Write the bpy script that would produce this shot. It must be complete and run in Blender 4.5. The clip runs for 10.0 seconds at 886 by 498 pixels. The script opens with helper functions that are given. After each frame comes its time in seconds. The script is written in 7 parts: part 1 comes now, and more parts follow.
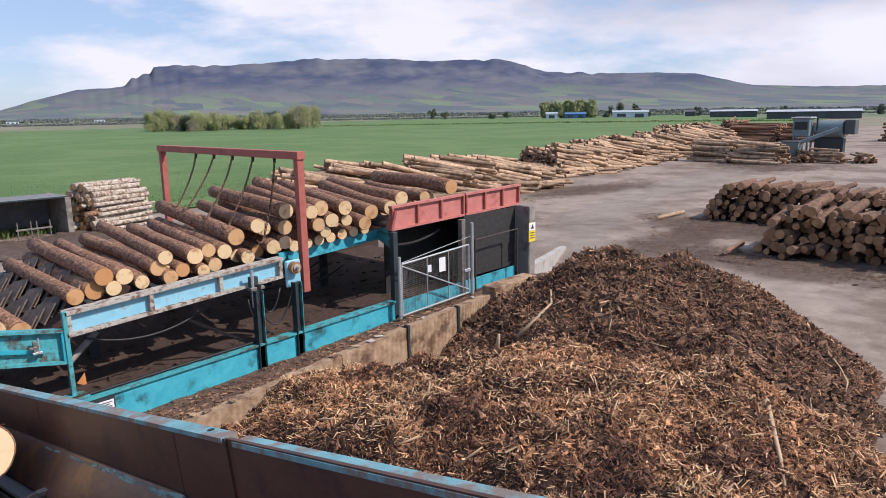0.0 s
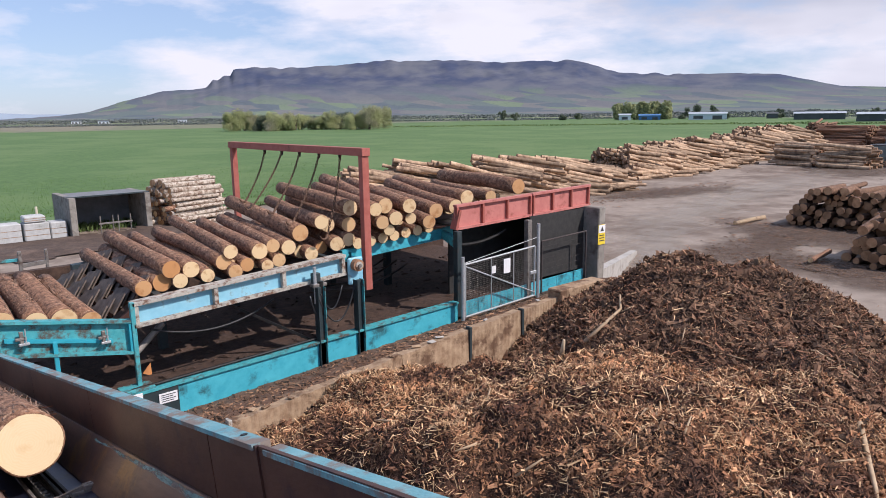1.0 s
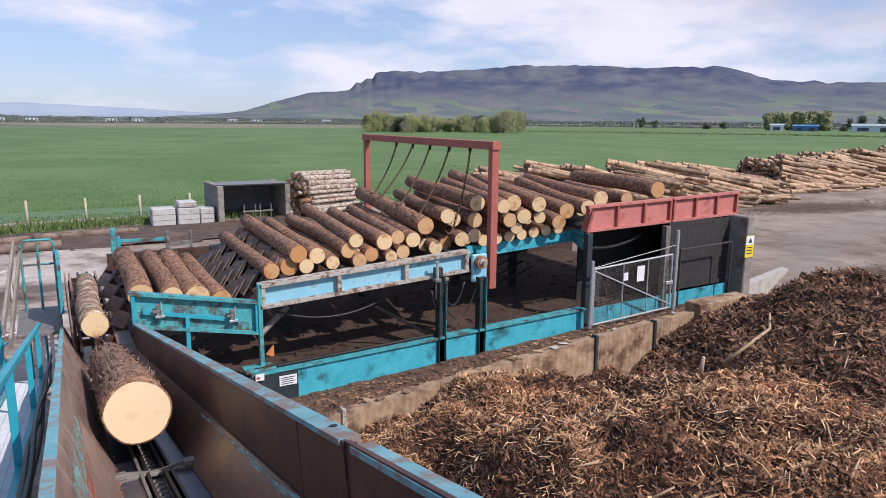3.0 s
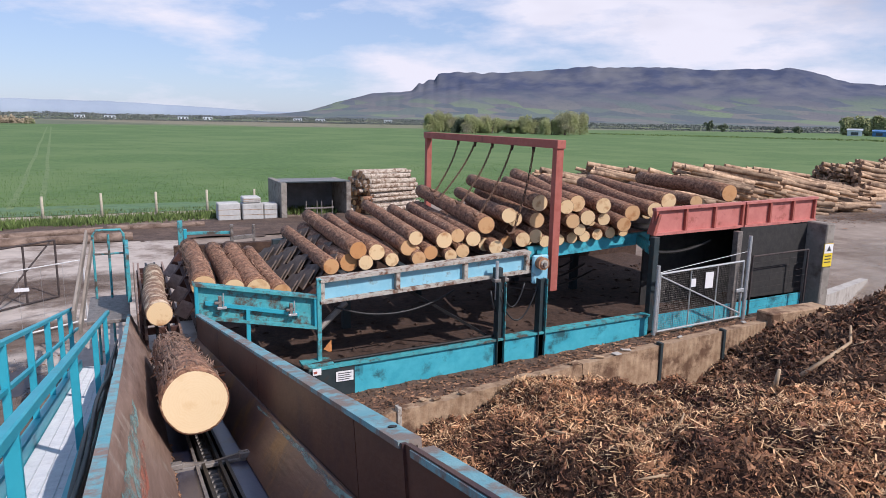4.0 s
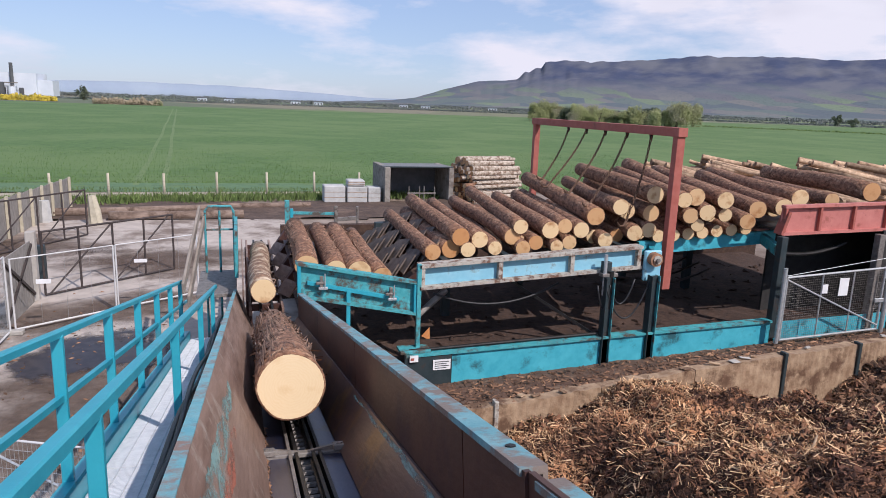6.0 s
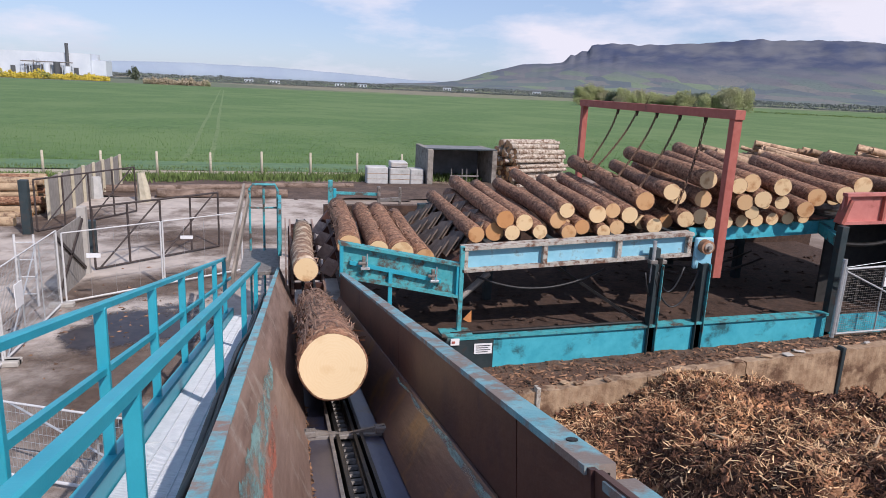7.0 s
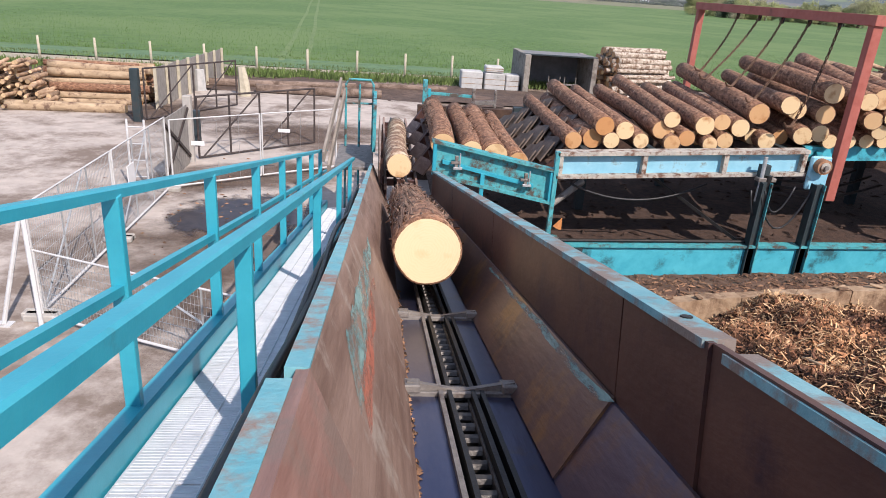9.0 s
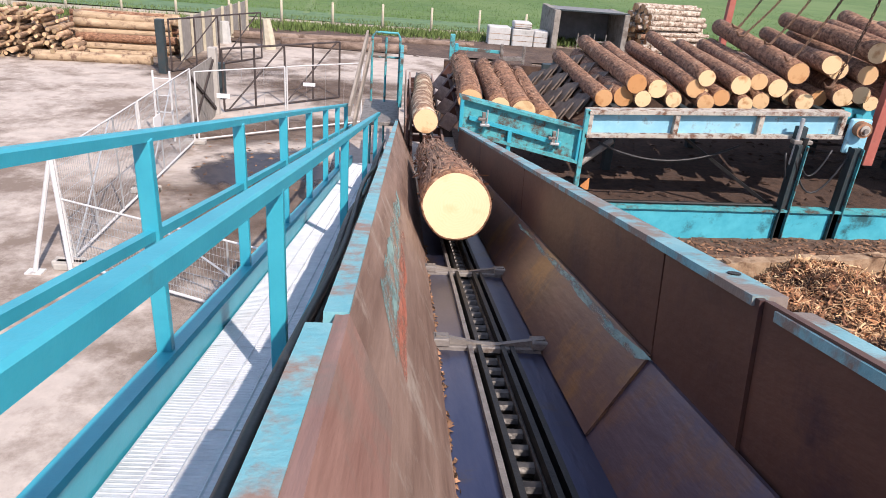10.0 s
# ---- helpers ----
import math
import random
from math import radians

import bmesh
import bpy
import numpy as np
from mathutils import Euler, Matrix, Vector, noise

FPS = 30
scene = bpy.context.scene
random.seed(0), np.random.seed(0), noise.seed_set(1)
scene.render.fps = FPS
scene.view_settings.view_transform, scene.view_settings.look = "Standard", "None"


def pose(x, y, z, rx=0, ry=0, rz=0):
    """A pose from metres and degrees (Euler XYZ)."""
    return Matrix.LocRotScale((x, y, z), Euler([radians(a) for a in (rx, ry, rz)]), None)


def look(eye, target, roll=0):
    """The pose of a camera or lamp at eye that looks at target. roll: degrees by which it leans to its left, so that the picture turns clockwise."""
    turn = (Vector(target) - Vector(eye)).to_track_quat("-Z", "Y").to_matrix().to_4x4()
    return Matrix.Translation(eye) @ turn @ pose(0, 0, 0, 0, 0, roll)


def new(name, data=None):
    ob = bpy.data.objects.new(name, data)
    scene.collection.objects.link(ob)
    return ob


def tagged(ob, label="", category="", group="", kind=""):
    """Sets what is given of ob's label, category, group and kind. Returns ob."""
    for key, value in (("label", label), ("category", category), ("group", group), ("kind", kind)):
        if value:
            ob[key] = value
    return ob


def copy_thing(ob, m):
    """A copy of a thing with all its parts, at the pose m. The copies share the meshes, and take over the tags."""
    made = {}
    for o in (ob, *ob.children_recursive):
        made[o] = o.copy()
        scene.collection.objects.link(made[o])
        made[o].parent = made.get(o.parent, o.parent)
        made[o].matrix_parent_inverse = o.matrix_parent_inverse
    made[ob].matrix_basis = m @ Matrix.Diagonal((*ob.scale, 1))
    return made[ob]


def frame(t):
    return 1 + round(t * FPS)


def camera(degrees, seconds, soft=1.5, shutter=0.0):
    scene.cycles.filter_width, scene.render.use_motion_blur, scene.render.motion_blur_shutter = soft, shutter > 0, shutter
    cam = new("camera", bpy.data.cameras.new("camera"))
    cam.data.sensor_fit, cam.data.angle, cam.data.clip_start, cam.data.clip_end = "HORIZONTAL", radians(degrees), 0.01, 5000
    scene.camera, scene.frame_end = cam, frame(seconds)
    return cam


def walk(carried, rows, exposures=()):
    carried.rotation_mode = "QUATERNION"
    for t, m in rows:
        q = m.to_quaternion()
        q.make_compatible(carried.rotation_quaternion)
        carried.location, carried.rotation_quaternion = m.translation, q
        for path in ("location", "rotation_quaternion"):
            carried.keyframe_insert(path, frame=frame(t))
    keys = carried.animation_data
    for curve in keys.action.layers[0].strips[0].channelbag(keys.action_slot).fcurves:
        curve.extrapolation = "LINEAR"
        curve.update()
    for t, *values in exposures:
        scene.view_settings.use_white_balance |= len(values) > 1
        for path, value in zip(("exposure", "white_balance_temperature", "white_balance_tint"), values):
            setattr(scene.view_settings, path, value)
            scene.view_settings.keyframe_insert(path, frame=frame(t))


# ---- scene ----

# ---- camera and walk ----
cam = camera(66.0, 10.0, 0.9)
PATH = [
    (0.0, pose(-0.860, -1.200, 6.830, 78.64, 0.90, -46.86)),
    (0.5, pose(-0.680, -1.080, 6.770, 78.74, 0.83, -43.94)),
    (1.0, pose(-0.510, -0.950, 6.710, 78.83, 0.73, -41.09)),
    (1.5, pose(-0.360, -0.820, 6.650, 78.90, 0.48, -38.09)),
    (2.0, pose(-0.226, -0.703, 6.572, 78.98, 0.15, -35.22)),
    (2.5, pose(-0.163, -0.580, 6.494, 79.12, -0.20, -32.61)),
    (4.0, pose(-0.065, -0.223, 6.332, 79.24, -1.08, -25.02)),
    (4.5, pose(-0.034, -0.102, 6.297, 79.16, -1.32, -22.65)),
    (5.0, pose(-0.011, 0.032, 6.255, 78.88, -1.61, -20.34)),
    (5.5, pose(0.016, 0.177, 6.231, 78.53, -1.83, -18.24)),
    (7.0, pose(0.010, 0.521, 6.125, 76.57, -2.48, -12.87)),
    (7.5, pose(0.001, 0.596, 6.069, 75.35, -2.72, -10.67)),
    (8.0, pose(0.001, 0.603, 6.040, 73.64, -2.95, -8.27)),
    (8.5, pose(-0.028, 0.560, 5.974, 71.32, -3.34, -6.18)),
    (9.0, pose(-0.072, 0.565, 5.920, 68.70, -3.80, -4.94)),
    (9.5, pose(-0.107, 0.603, 5.895, 66.69, -4.02, -3.66)),
    (10.0, pose(-0.120, 0.619, 5.858, 65.14, -4.22, -2.79)),
]
walk(cam, PATH, exposures=[(0.0, 0.15, 6330, 18), (2.0, 0.10, 6250, 19), (4.0, 0.05, 6230, 19.5), (5.5, 0.0, 6230, 19.5), (8.0, 0.09, 6380, 19.5), (9.0, 0.36, 6550, 19), (10.0, 0.54, 6700, 20)])

# ---- world and sun ----
SUN_EL, SUN_TURN = 45.0, 152.0
world = bpy.data.worlds.new("sky")
scene.world = world
world.use_nodes = True
wn, wl = world.node_tree.nodes, world.node_tree.links
wn.clear()
w_out = wn.new("ShaderNodeOutputWorld")
w_bg = wn.new("ShaderNodeBackground")
sky = wn.new("ShaderNodeTexSky")
sky.sky_type = "NISHITA"
sky.sun_disc = False
sky.sun_elevation, sky.sun_rotation = radians(SUN_EL), radians(SUN_TURN)
sky.air_density, sky.dust_density, sky.ozone_density = 1.0, 0.4, 3.0
w_co = wn.new("ShaderNodeTexCoord")
w_map = wn.new("ShaderNodeMapping")
w_map.inputs["Scale"].default_value = (1.0, 1.0, 3.4)
w_n1 = wn.new("ShaderNodeTexNoise")
w_n1.inputs["Scale"].default_value, w_n1.inputs["Detail"].default_value = 3.1, 9.0
w_n1.inputs["Roughness"].default_value = 0.58
w_r1 = wn.new("ShaderNodeValToRGB")
w_r1.color_ramp.elements[0].position, w_r1.color_ramp.elements[1].position = 0.43, 0.60
w_n2 = wn.new("ShaderNodeTexNoise")
w_n2.inputs["Scale"].default_value, w_n2.inputs["Detail"].default_value = 1.3, 5.0
w_r2 = wn.new("ShaderNodeValToRGB")
w_r2.color_ramp.elements[0].color, w_r2.color_ramp.elements[1].color = (4.0, 4.3, 5.1, 1), (7.4, 7.5, 8.0, 1)
w_r2.color_ramp.elements[0].position, w_r2.color_ramp.elements[1].position = 0.38, 0.55
w_mix = wn.new("ShaderNodeMixRGB")
wl.new(w_co.outputs["Generated"], w_map.inputs["Vector"])
wl.new(w_map.outputs["Vector"], w_n1.inputs["Vector"])
wl.new(w_map.outputs["Vector"], w_n2.inputs["Vector"])
w_sep = wn.new("ShaderNodeSeparateXYZ")
wl.new(w_co.outputs["Generated"], w_sep.inputs["Vector"])
w_lean = wn.new("ShaderNodeMath")
w_lean.operation = "MULTIPLY_ADD"
w_lean.inputs[1].default_value, w_lean.inputs[2].default_value = 0.20, -0.085
wl.new(w_sep.outputs["X"], w_lean.inputs[0])
w_add = wn.new("ShaderNodeMath")
wl.new(w_n1.outputs["Fac"], w_add.inputs[0])
wl.new(w_lean.outputs["Value"], w_add.inputs[1])
wl.new(w_add.outputs["Value"], w_r1.inputs["Fac"])
wl.new(w_n2.outputs["Fac"], w_r2.inputs["Fac"])
wl.new(w_r1.outputs["Color"], w_mix.inputs["Fac"])
w_tone = wn.new("ShaderNodeMixRGB")
w_tone.blend_type = "MULTIPLY"
w_tone.inputs["Fac"].default_value = 1.0
w_tone.inputs["Color2"].default_value = (0.95, 1.0, 1.09, 1)
wl.new(sky.outputs["Color"], w_tone.inputs["Color1"])
w_haze = wn.new("ShaderNodeMixRGB")
w_haze.inputs["Fac"].default_value = 0.5
w_haze.inputs["Color2"].default_value = (4.0, 5.2, 7.0, 1)
wl.new(w_tone.outputs["Color"], w_haze.inputs["Color1"])
wl.new(w_haze.outputs["Color"], w_mix.inputs["Color1"])
wl.new(w_r2.outputs["Color"], w_mix.inputs["Color2"])
wl.new(w_mix.outputs["Color"], w_bg.inputs["Color"])
w_bg.inputs["Strength"].default_value = 0.11
wl.new(w_bg.outputs["Background"], w_out.inputs["Surface"])

sun_data = bpy.data.lights.new("sun", "SUN")
sun_data.energy, sun_data.angle, sun_data.color = 4.2, radians(0.53), (1.0, 0.94, 0.84)
sun = new("sun", sun_data)
sx, sy = math.sin(radians(SUN_TURN)), math.cos(radians(SUN_TURN))
se, ce = math.sin(radians(SUN_EL)), math.cos(radians(SUN_EL))
sun.matrix_world = look((60 * sx * ce, 60 * sy * ce, 60 * se), (0, 0, 0))


# ---- materials ----
def mat(name, c1, c2, scale=4.0, rough=0.7, metal=0.0, bump=0.15, bscale=40.0, c3=None, s3=1.2, t3=0.58,
        stretch=(1, 1, 1), shift=1.0, island=0.0):
    """Two tones in a fine noise, a third in broad patches, and a fine relief."""
    m = bpy.data.materials.new(name)
    m.use_nodes = True
    n, l = m.node_tree.nodes, m.node_tree.links
    p = n["Principled BSDF"]
    co, mp, oi = n.new("ShaderNodeTexCoord"), n.new("ShaderNodeMapping"), n.new("ShaderNodeObjectInfo")
    mul = n.new("ShaderNodeVectorMath")
    mul.operation = "SCALE"
    mul.inputs[0].default_value = (37.0 * shift, 17.0 * shift, 53.0 * shift)
    l.new(oi.outputs["Random"], mul.inputs["Scale"])
    add = n.new("ShaderNodeVectorMath")
    l.new(co.outputs["Object"], add.inputs[0])
    l.new(mul.outputs["Vector"], add.inputs[1])
    mp.inputs["Scale"].default_value = stretch
    l.new(add.outputs["Vector"], mp.inputs["Vector"])
    a = n.new("ShaderNodeTexNoise")
    a.inputs["Scale"].default_value, a.inputs["Detail"].default_value = scale, 6.0
    a.inputs["Roughness"].default_value = 0.65
    l.new(mp.outputs["Vector"], a.inputs["Vector"])
    r = n.new("ShaderNodeValToRGB")
    r.color_ramp.elements[0].position, r.color_ramp.elements[1].position = 0.34, 0.66
    r.color_ramp.elements[0].color, r.color_ramp.elements[1].color = (*c1, 1), (*c2, 1)
    l.new(a.outputs["Fac"], r.inputs["Fac"])
    out = r.outputs["Color"]
    if c3:
        b = n.new("ShaderNodeTexNoise")
        b.inputs["Scale"].default_value, b.inputs["Detail"].default_value = s3, 9.0
        b.inputs["Roughness"].default_value = 0.7
        l.new(add.outputs["Vector"], b.inputs["Vector"])
        br = n.new("ShaderNodeValToRGB")
        br.color_ramp.elements[0].position, br.color_ramp.elements[1].position = t3 - 0.05, t3 + 0.07
        l.new(b.outputs["Fac"], br.inputs["Fac"])
        mx = n.new("ShaderNodeMixRGB")
        mx.inputs["Color2"].default_value = (*c3, 1)
        l.new(br.outputs["Color"], mx.inputs["Fac"])
        l.new(out, mx.inputs["Color1"])
        out = mx.outputs["Color"]
    if island:
        g = n.new("ShaderNodeNewGeometry")
        hs = n.new("ShaderNodeHueSaturation")
        mr = n.new("ShaderNodeMapRange")
        mr.inputs["To Min"].default_value, mr.inputs["To Max"].default_value = 1 - island, 1 + island
        l.new(g.outputs["Random Per Island"], mr.inputs["Value"])
        l.new(mr.outputs["Result"], hs.inputs["Value"])
        l.new(out, hs.inputs["Color"])
        out = hs.outputs["Color"]
    l.new(out, p.inputs["Base Color"])
    p.inputs["Roughness"].default_value, p.inputs["Metallic"].default_value = rough, metal
    if bump:
        f = n.new("ShaderNodeTexNoise")
        f.inputs["Scale"].default_value, f.inputs["Detail"].default_value = bscale, 4.0
        l.new(mp.outputs["Vector"], f.inputs["Vector"])
        bp = n.new("ShaderNodeBump")
        bp.inputs["Strength"].default_value, bp.inputs["Distance"].default_value = bump, 0.03
        l.new(f.outputs["Fac"], bp.inputs["Height"])
        l.new(bp.outputs["Normal"], p.inputs["Normal"])
    return m


M_TURQ = mat("turquoise_paint", (0.018, 0.30, 0.40), (0.03, 0.37, 0.47), 3, 0.42, 0, 0.05, 60, (0.05, 0.22, 0.27), 2.0, 0.66)
M_TURQ_OLD = mat("worn_turquoise_paint", (0.03, 0.29, 0.33), (0.08, 0.38, 0.41), 7, 0.6, 0, 0.2, 50, (0.085, 0.065, 0.05), 3.4, 0.535)
M_TURQ_WORN = mat("sun_bleached_turquoise", (0.10, 0.34, 0.40), (0.20, 0.42, 0.45), 5, 0.65, 0, 0.15, 50, (0.25, 0.17, 0.135), 3.6, 0.54)
M_TURQ_RUB = mat("rubbed_turquoise_edge", (0.11, 0.31, 0.36), (0.20, 0.39, 0.42), 5, 0.65, 0, 0.15, 50, (0.20, 0.16, 0.135), 4.2, 0.50)
M_PRIMER = mat("red_primer_on_rust", (0.21, 0.105, 0.08), (0.38, 0.225, 0.18), 5, 0.6, 0.1, 0.2, 30, (0.22, 0.15, 0.12), 2.8, 0.53, (1, 0.14, 1))
M_BLUE_PANEL = mat("pale_blue_paint", (0.20, 0.47, 0.60), (0.28, 0.56, 0.68), 3, 0.55, 0, 0.08, 40, (0.16, 0.17, 0.15), 3.0, 0.64)
M_RIM = mat("rust_streaked_paint", (0.33, 0.32, 0.29), (0.50, 0.46, 0.39), 9, 0.75, 0, 0.25, 50, (0.15, 0.075, 0.046), 5.2, 0.53)
M_GIRDER = mat("bright_blue_paint", (0.035, 0.34, 0.44), (0.07, 0.45, 0.55), 2.6, 0.5, 0, 0.06, 30, (0.025, 0.10, 0.12), 1.5, 0.575)
M_RED = mat("red_oxide_paint", (0.33, 0.085, 0.062), (0.42, 0.13, 0.10), 4, 0.65, 0, 0.1, 40, (0.22, 0.07, 0.05), 2.0, 0.60)
M_RED_PALE = mat("faded_red_paint", (0.44, 0.14, 0.12), (0.53, 0.20, 0.17), 3, 0.65, 0, 0.08, 40, (0.30, 0.09, 0.07), 2.4, 0.60)
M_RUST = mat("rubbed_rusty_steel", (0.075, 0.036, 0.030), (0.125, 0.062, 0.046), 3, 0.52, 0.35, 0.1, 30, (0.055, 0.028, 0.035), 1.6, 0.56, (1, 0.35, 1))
# lighter copy of the rust with sunlight in its tones, plus rub streaks
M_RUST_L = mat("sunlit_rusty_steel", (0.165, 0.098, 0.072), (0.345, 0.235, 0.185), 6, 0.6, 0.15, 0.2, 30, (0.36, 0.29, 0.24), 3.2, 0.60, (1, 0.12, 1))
M_LINER = mat("polished_steel_liner", (0.085, 0.055, 0.058), (0.17, 0.105, 0.09), 4, 0.40, 0.45, 0.1, 25, (0.235, 0.135, 0.06), 1.7, 0.545, (1, 0.25, 1))
# bluish-purple reflection put into the liner's base colour
M_LINER_B = mat("blue_reflection_liner", (0.075, 0.062, 0.095), (0.13, 0.105, 0.14), 4, 0.38, 0.5, 0.1, 25, (0.15, 0.09, 0.075), 2.2, 0.57, (1, 0.25, 1))
M_FIN = mat("dull_brown_steel", (0.075, 0.056, 0.046), (0.16, 0.122, 0.10), 6, 0.85, 0, 0.2, 30, (0.15, 0.11, 0.085), 2.4, 0.58)
M_HUB = mat("rust_brown_casting", (0.24, 0.12, 0.065), (0.40, 0.22, 0.13), 8, 0.8, 0.1, 0.2, 40)
M_BED = mat("dark_polished_steel", (0.035, 0.045, 0.10), (0.085, 0.085, 0.14), 3, 0.30, 0.7, 0.08, 25, (0.10, 0.07, 0.055), 2.4, 0.60, (1, 0.2, 1))
M_BLACK = mat("black_greased_steel", (0.012, 0.012, 0.013), (0.03, 0.028, 0.026), 8, 0.5, 0.4, 0.1, 60)
M_DARKSTEEL = mat("dark_painted_steel", (0.02, 0.035, 0.04), (0.035, 0.05, 0.055), 5, 0.55, 0.1, 0.1, 40, (0.05, 0.035, 0.03), 2.5, 0.6)
M_GREYMETAL = mat("scuffed_grey_steel", (0.16, 0.145, 0.135), (0.28, 0.255, 0.23), 8, 0.55, 0.3, 0.15, 50, (0.10, 0.065, 0.05), 5, 0.60)
M_GALV = mat("galvanised_steel", (0.42, 0.44, 0.45), (0.58, 0.60, 0.61), 14, 0.45, 0.55, 0.04, 60)
M_WHITE = mat("white_painted_steel", (0.50, 0.50, 0.50), (0.64, 0.64, 0.63), 6, 0.55, 0, 0.04, 40, (0.34, 0.31, 0.28), 3, 0.62)
M_GRATE = mat("aluminium_tread_plate", (0.50, 0.52, 0.55), (0.66, 0.68, 0.70), 9, 0.5, 0.1, 0.1, 60, (0.38, 0.385, 0.39), 1.5, 0.62)
M_CONC = mat("weathered_concrete", (0.25, 0.155, 0.092), (0.45, 0.32, 0.205), 4.5, 0.9, 0, 0.4, 30, (0.13, 0.07, 0.04), 1.7, 0.545)
M_CONC_L = mat("pale_concrete", (0.34, 0.32, 0.29), (0.46, 0.43, 0.39), 3, 0.9, 0, 0.25, 30, (0.25, 0.22, 0.19), 1.2, 0.6)
M_PILLAR = mat("grey_stained_concrete", (0.20, 0.18, 0.155), (0.31, 0.285, 0.25), 3, 0.9, 0, 0.3, 30, (0.14, 0.115, 0.095), 1.4, 0.56)
M_BLACKWALL = mat("black_rubber_sheet", (0.018, 0.018, 0.018), (0.036, 0.034, 0.032), 5, 0.75, 0, 0.2, 30)
# bark brown darkened by the shade under the deck, put into the colour
M_PITFLOOR = mat("bark_floor_in_deck_shade", (0.032, 0.018, 0.013), (0.078, 0.044, 0.030), 7, 0.95, 0, 0.6, 25, (0.10, 0.058, 0.04), 0.9, 0.60)
M_SOIL = mat("sawdust_soil", (0.085, 0.043, 0.027), (0.165, 0.092, 0.058), 9, 0.95, 0, 0.7, 40, (0.22, 0.145, 0.095), 2.4, 0.60)
M_YARD = mat("dusty_yard_ground", (0.225, 0.175, 0.14), (0.325, 0.265, 0.215), 0.9, 0.95, 0, 0.3, 14, (0.155, 0.112, 0.085), 0.14, 0.515)
M_YARD_C = mat("worn_concrete_yard", (0.37, 0.32, 0.28), (0.50, 0.435, 0.38), 1.6, 0.9, 0, 0.2, 20, (0.19, 0.145, 0.115), 0.32, 0.52)
M_MUD = mat("dark_mud_strip", (0.055, 0.036, 0.028), (0.11, 0.072, 0.052), 2.5, 0.95, 0, 0.7, 12, (0.15, 0.10, 0.075), 0.6, 0.58)
M_FIELD = mat("young_crop_field", (0.050, 0.110, 0.024), (0.094, 0.170, 0.042), 1.1, 0.9, 0, 0.3, 3, (0.105, 0.172, 0.050), 0.05, 0.51)
M_CROP = mat("young_crop_blades", (0.075, 0.150, 0.032), (0.125, 0.205, 0.055), 0.4, 0.9, 0, 0, 3, None, 1, 0.5, (1, 1, 1), 1, 0.25)
M_TRAM = mat("thin_crop", (0.10, 0.165, 0.055), (0.145, 0.205, 0.08), 0.8, 0.9, 0, 0, 3)

M_VERGE = mat("pale_track_earth", (0.30, 0.265, 0.19), (0.42, 0.37, 0.28), 1.2, 0.95, 0, 0.3, 12, (0.17, 0.19, 0.09), 0.5, 0.60)
M_GRASS = mat("rough_grass", (0.075, 0.13, 0.03), (0.15, 0.20, 0.06), 2, 0.9, 0, 0, 3, None, 1, .5, (1, 1, 1), 1, 0.45)
M_BARK = mat("conifer_bark", (0.080, 0.034, 0.020), (0.37, 0.195, 0.115), 16, 0.95, 0, 1.0, 26, (0.49, 0.315, 0.20), 6.0, 0.60, (1, 0.40, 1))
M_BARK_M = mat("muddy_grey_bark", (0.13, 0.088, 0.066), (0.29, 0.215, 0.17), 5, 0.95, 0, 0.5, 20, (0.10, 0.066, 0.048), 2.0, 0.54, (1, 0.3, 1))
M_BARK_P = mat("whitish_weathered_bark", (0.32, 0.26, 0.20), (0.62, 0.55, 0.46), 9, 0.95, 0, 0.5, 22, (0.17, 0.105, 0.07), 3.5, 0.515, (1, 0.3, 1))
M_BARK_L = mat("peeled_pale_bark", (0.30, 0.21, 0.13), (0.50, 0.37, 0.24), 6, 0.9, 0, 0.4, 20, (0.15, 0.09, 0.06), 2.2, 0.57, (1, 0.25, 1))
M_BARK_S = mat("stacked_log_bark", (0.26, 0.16, 0.098), (0.52, 0.365, 0.235), 3, 0.9, 0, 0.4, 12, (0.15, 0.09, 0.058), 1.2, 0.57, (1, 1, 1), 1, 0.45)
# heap bases: the shade between chips is put into their dark brown
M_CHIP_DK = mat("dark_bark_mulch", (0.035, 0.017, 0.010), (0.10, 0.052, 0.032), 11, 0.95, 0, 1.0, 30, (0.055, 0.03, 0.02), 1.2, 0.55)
M_CHIP_BASE = mat("hollow_shade_mulch", (0.030, 0.013, 0.008), (0.10, 0.047, 0.025), 11, 0.95, 0, 1.0, 30, (0.06, 0.028, 0.016), 0.9, 0.54)
# broad dark patches imitate shaded hollows; single chips vary at random
M_CHIPS_A = mat("mixed_wood_chips", (0.20, 0.083, 0.040), (0.53, 0.285, 0.145), 1.6, 0.9, 0, 0, 30, (0.115, 0.052, 0.031), 0.7, 0.51, (1, 1, 1), 1, 0.95)
M_CHIPS_B = mat("dark_bark_chips", (0.092, 0.047, 0.027), (0.27, 0.150, 0.086), 1.1, 0.9, 0, 0, 30, None, .8, .5, (1, 1, 1), 1, 0.85)
M_STRAW = mat("straw_coloured_shavings", (0.50, 0.295, 0.145), (0.71, 0.475, 0.27), 2, 0.85, 0, 0, 30, None, 1, .5, (1, 1, 1), 1, 0.4)
M_REDCHIP = mat("reddish_bark_chips", (0.20, 0.085, 0.045), (0.32, 0.15, 0.085), 2, 0.9, 0, 0, 30, None, 1, .5, (1, 1, 1), 1, 0.4)
M_SPLINTER = mat("pale_splinters", (0.34, 0.225, 0.13), (0.50, 0.37, 0.24), 3, 0.85, 0, 0.2, 30)
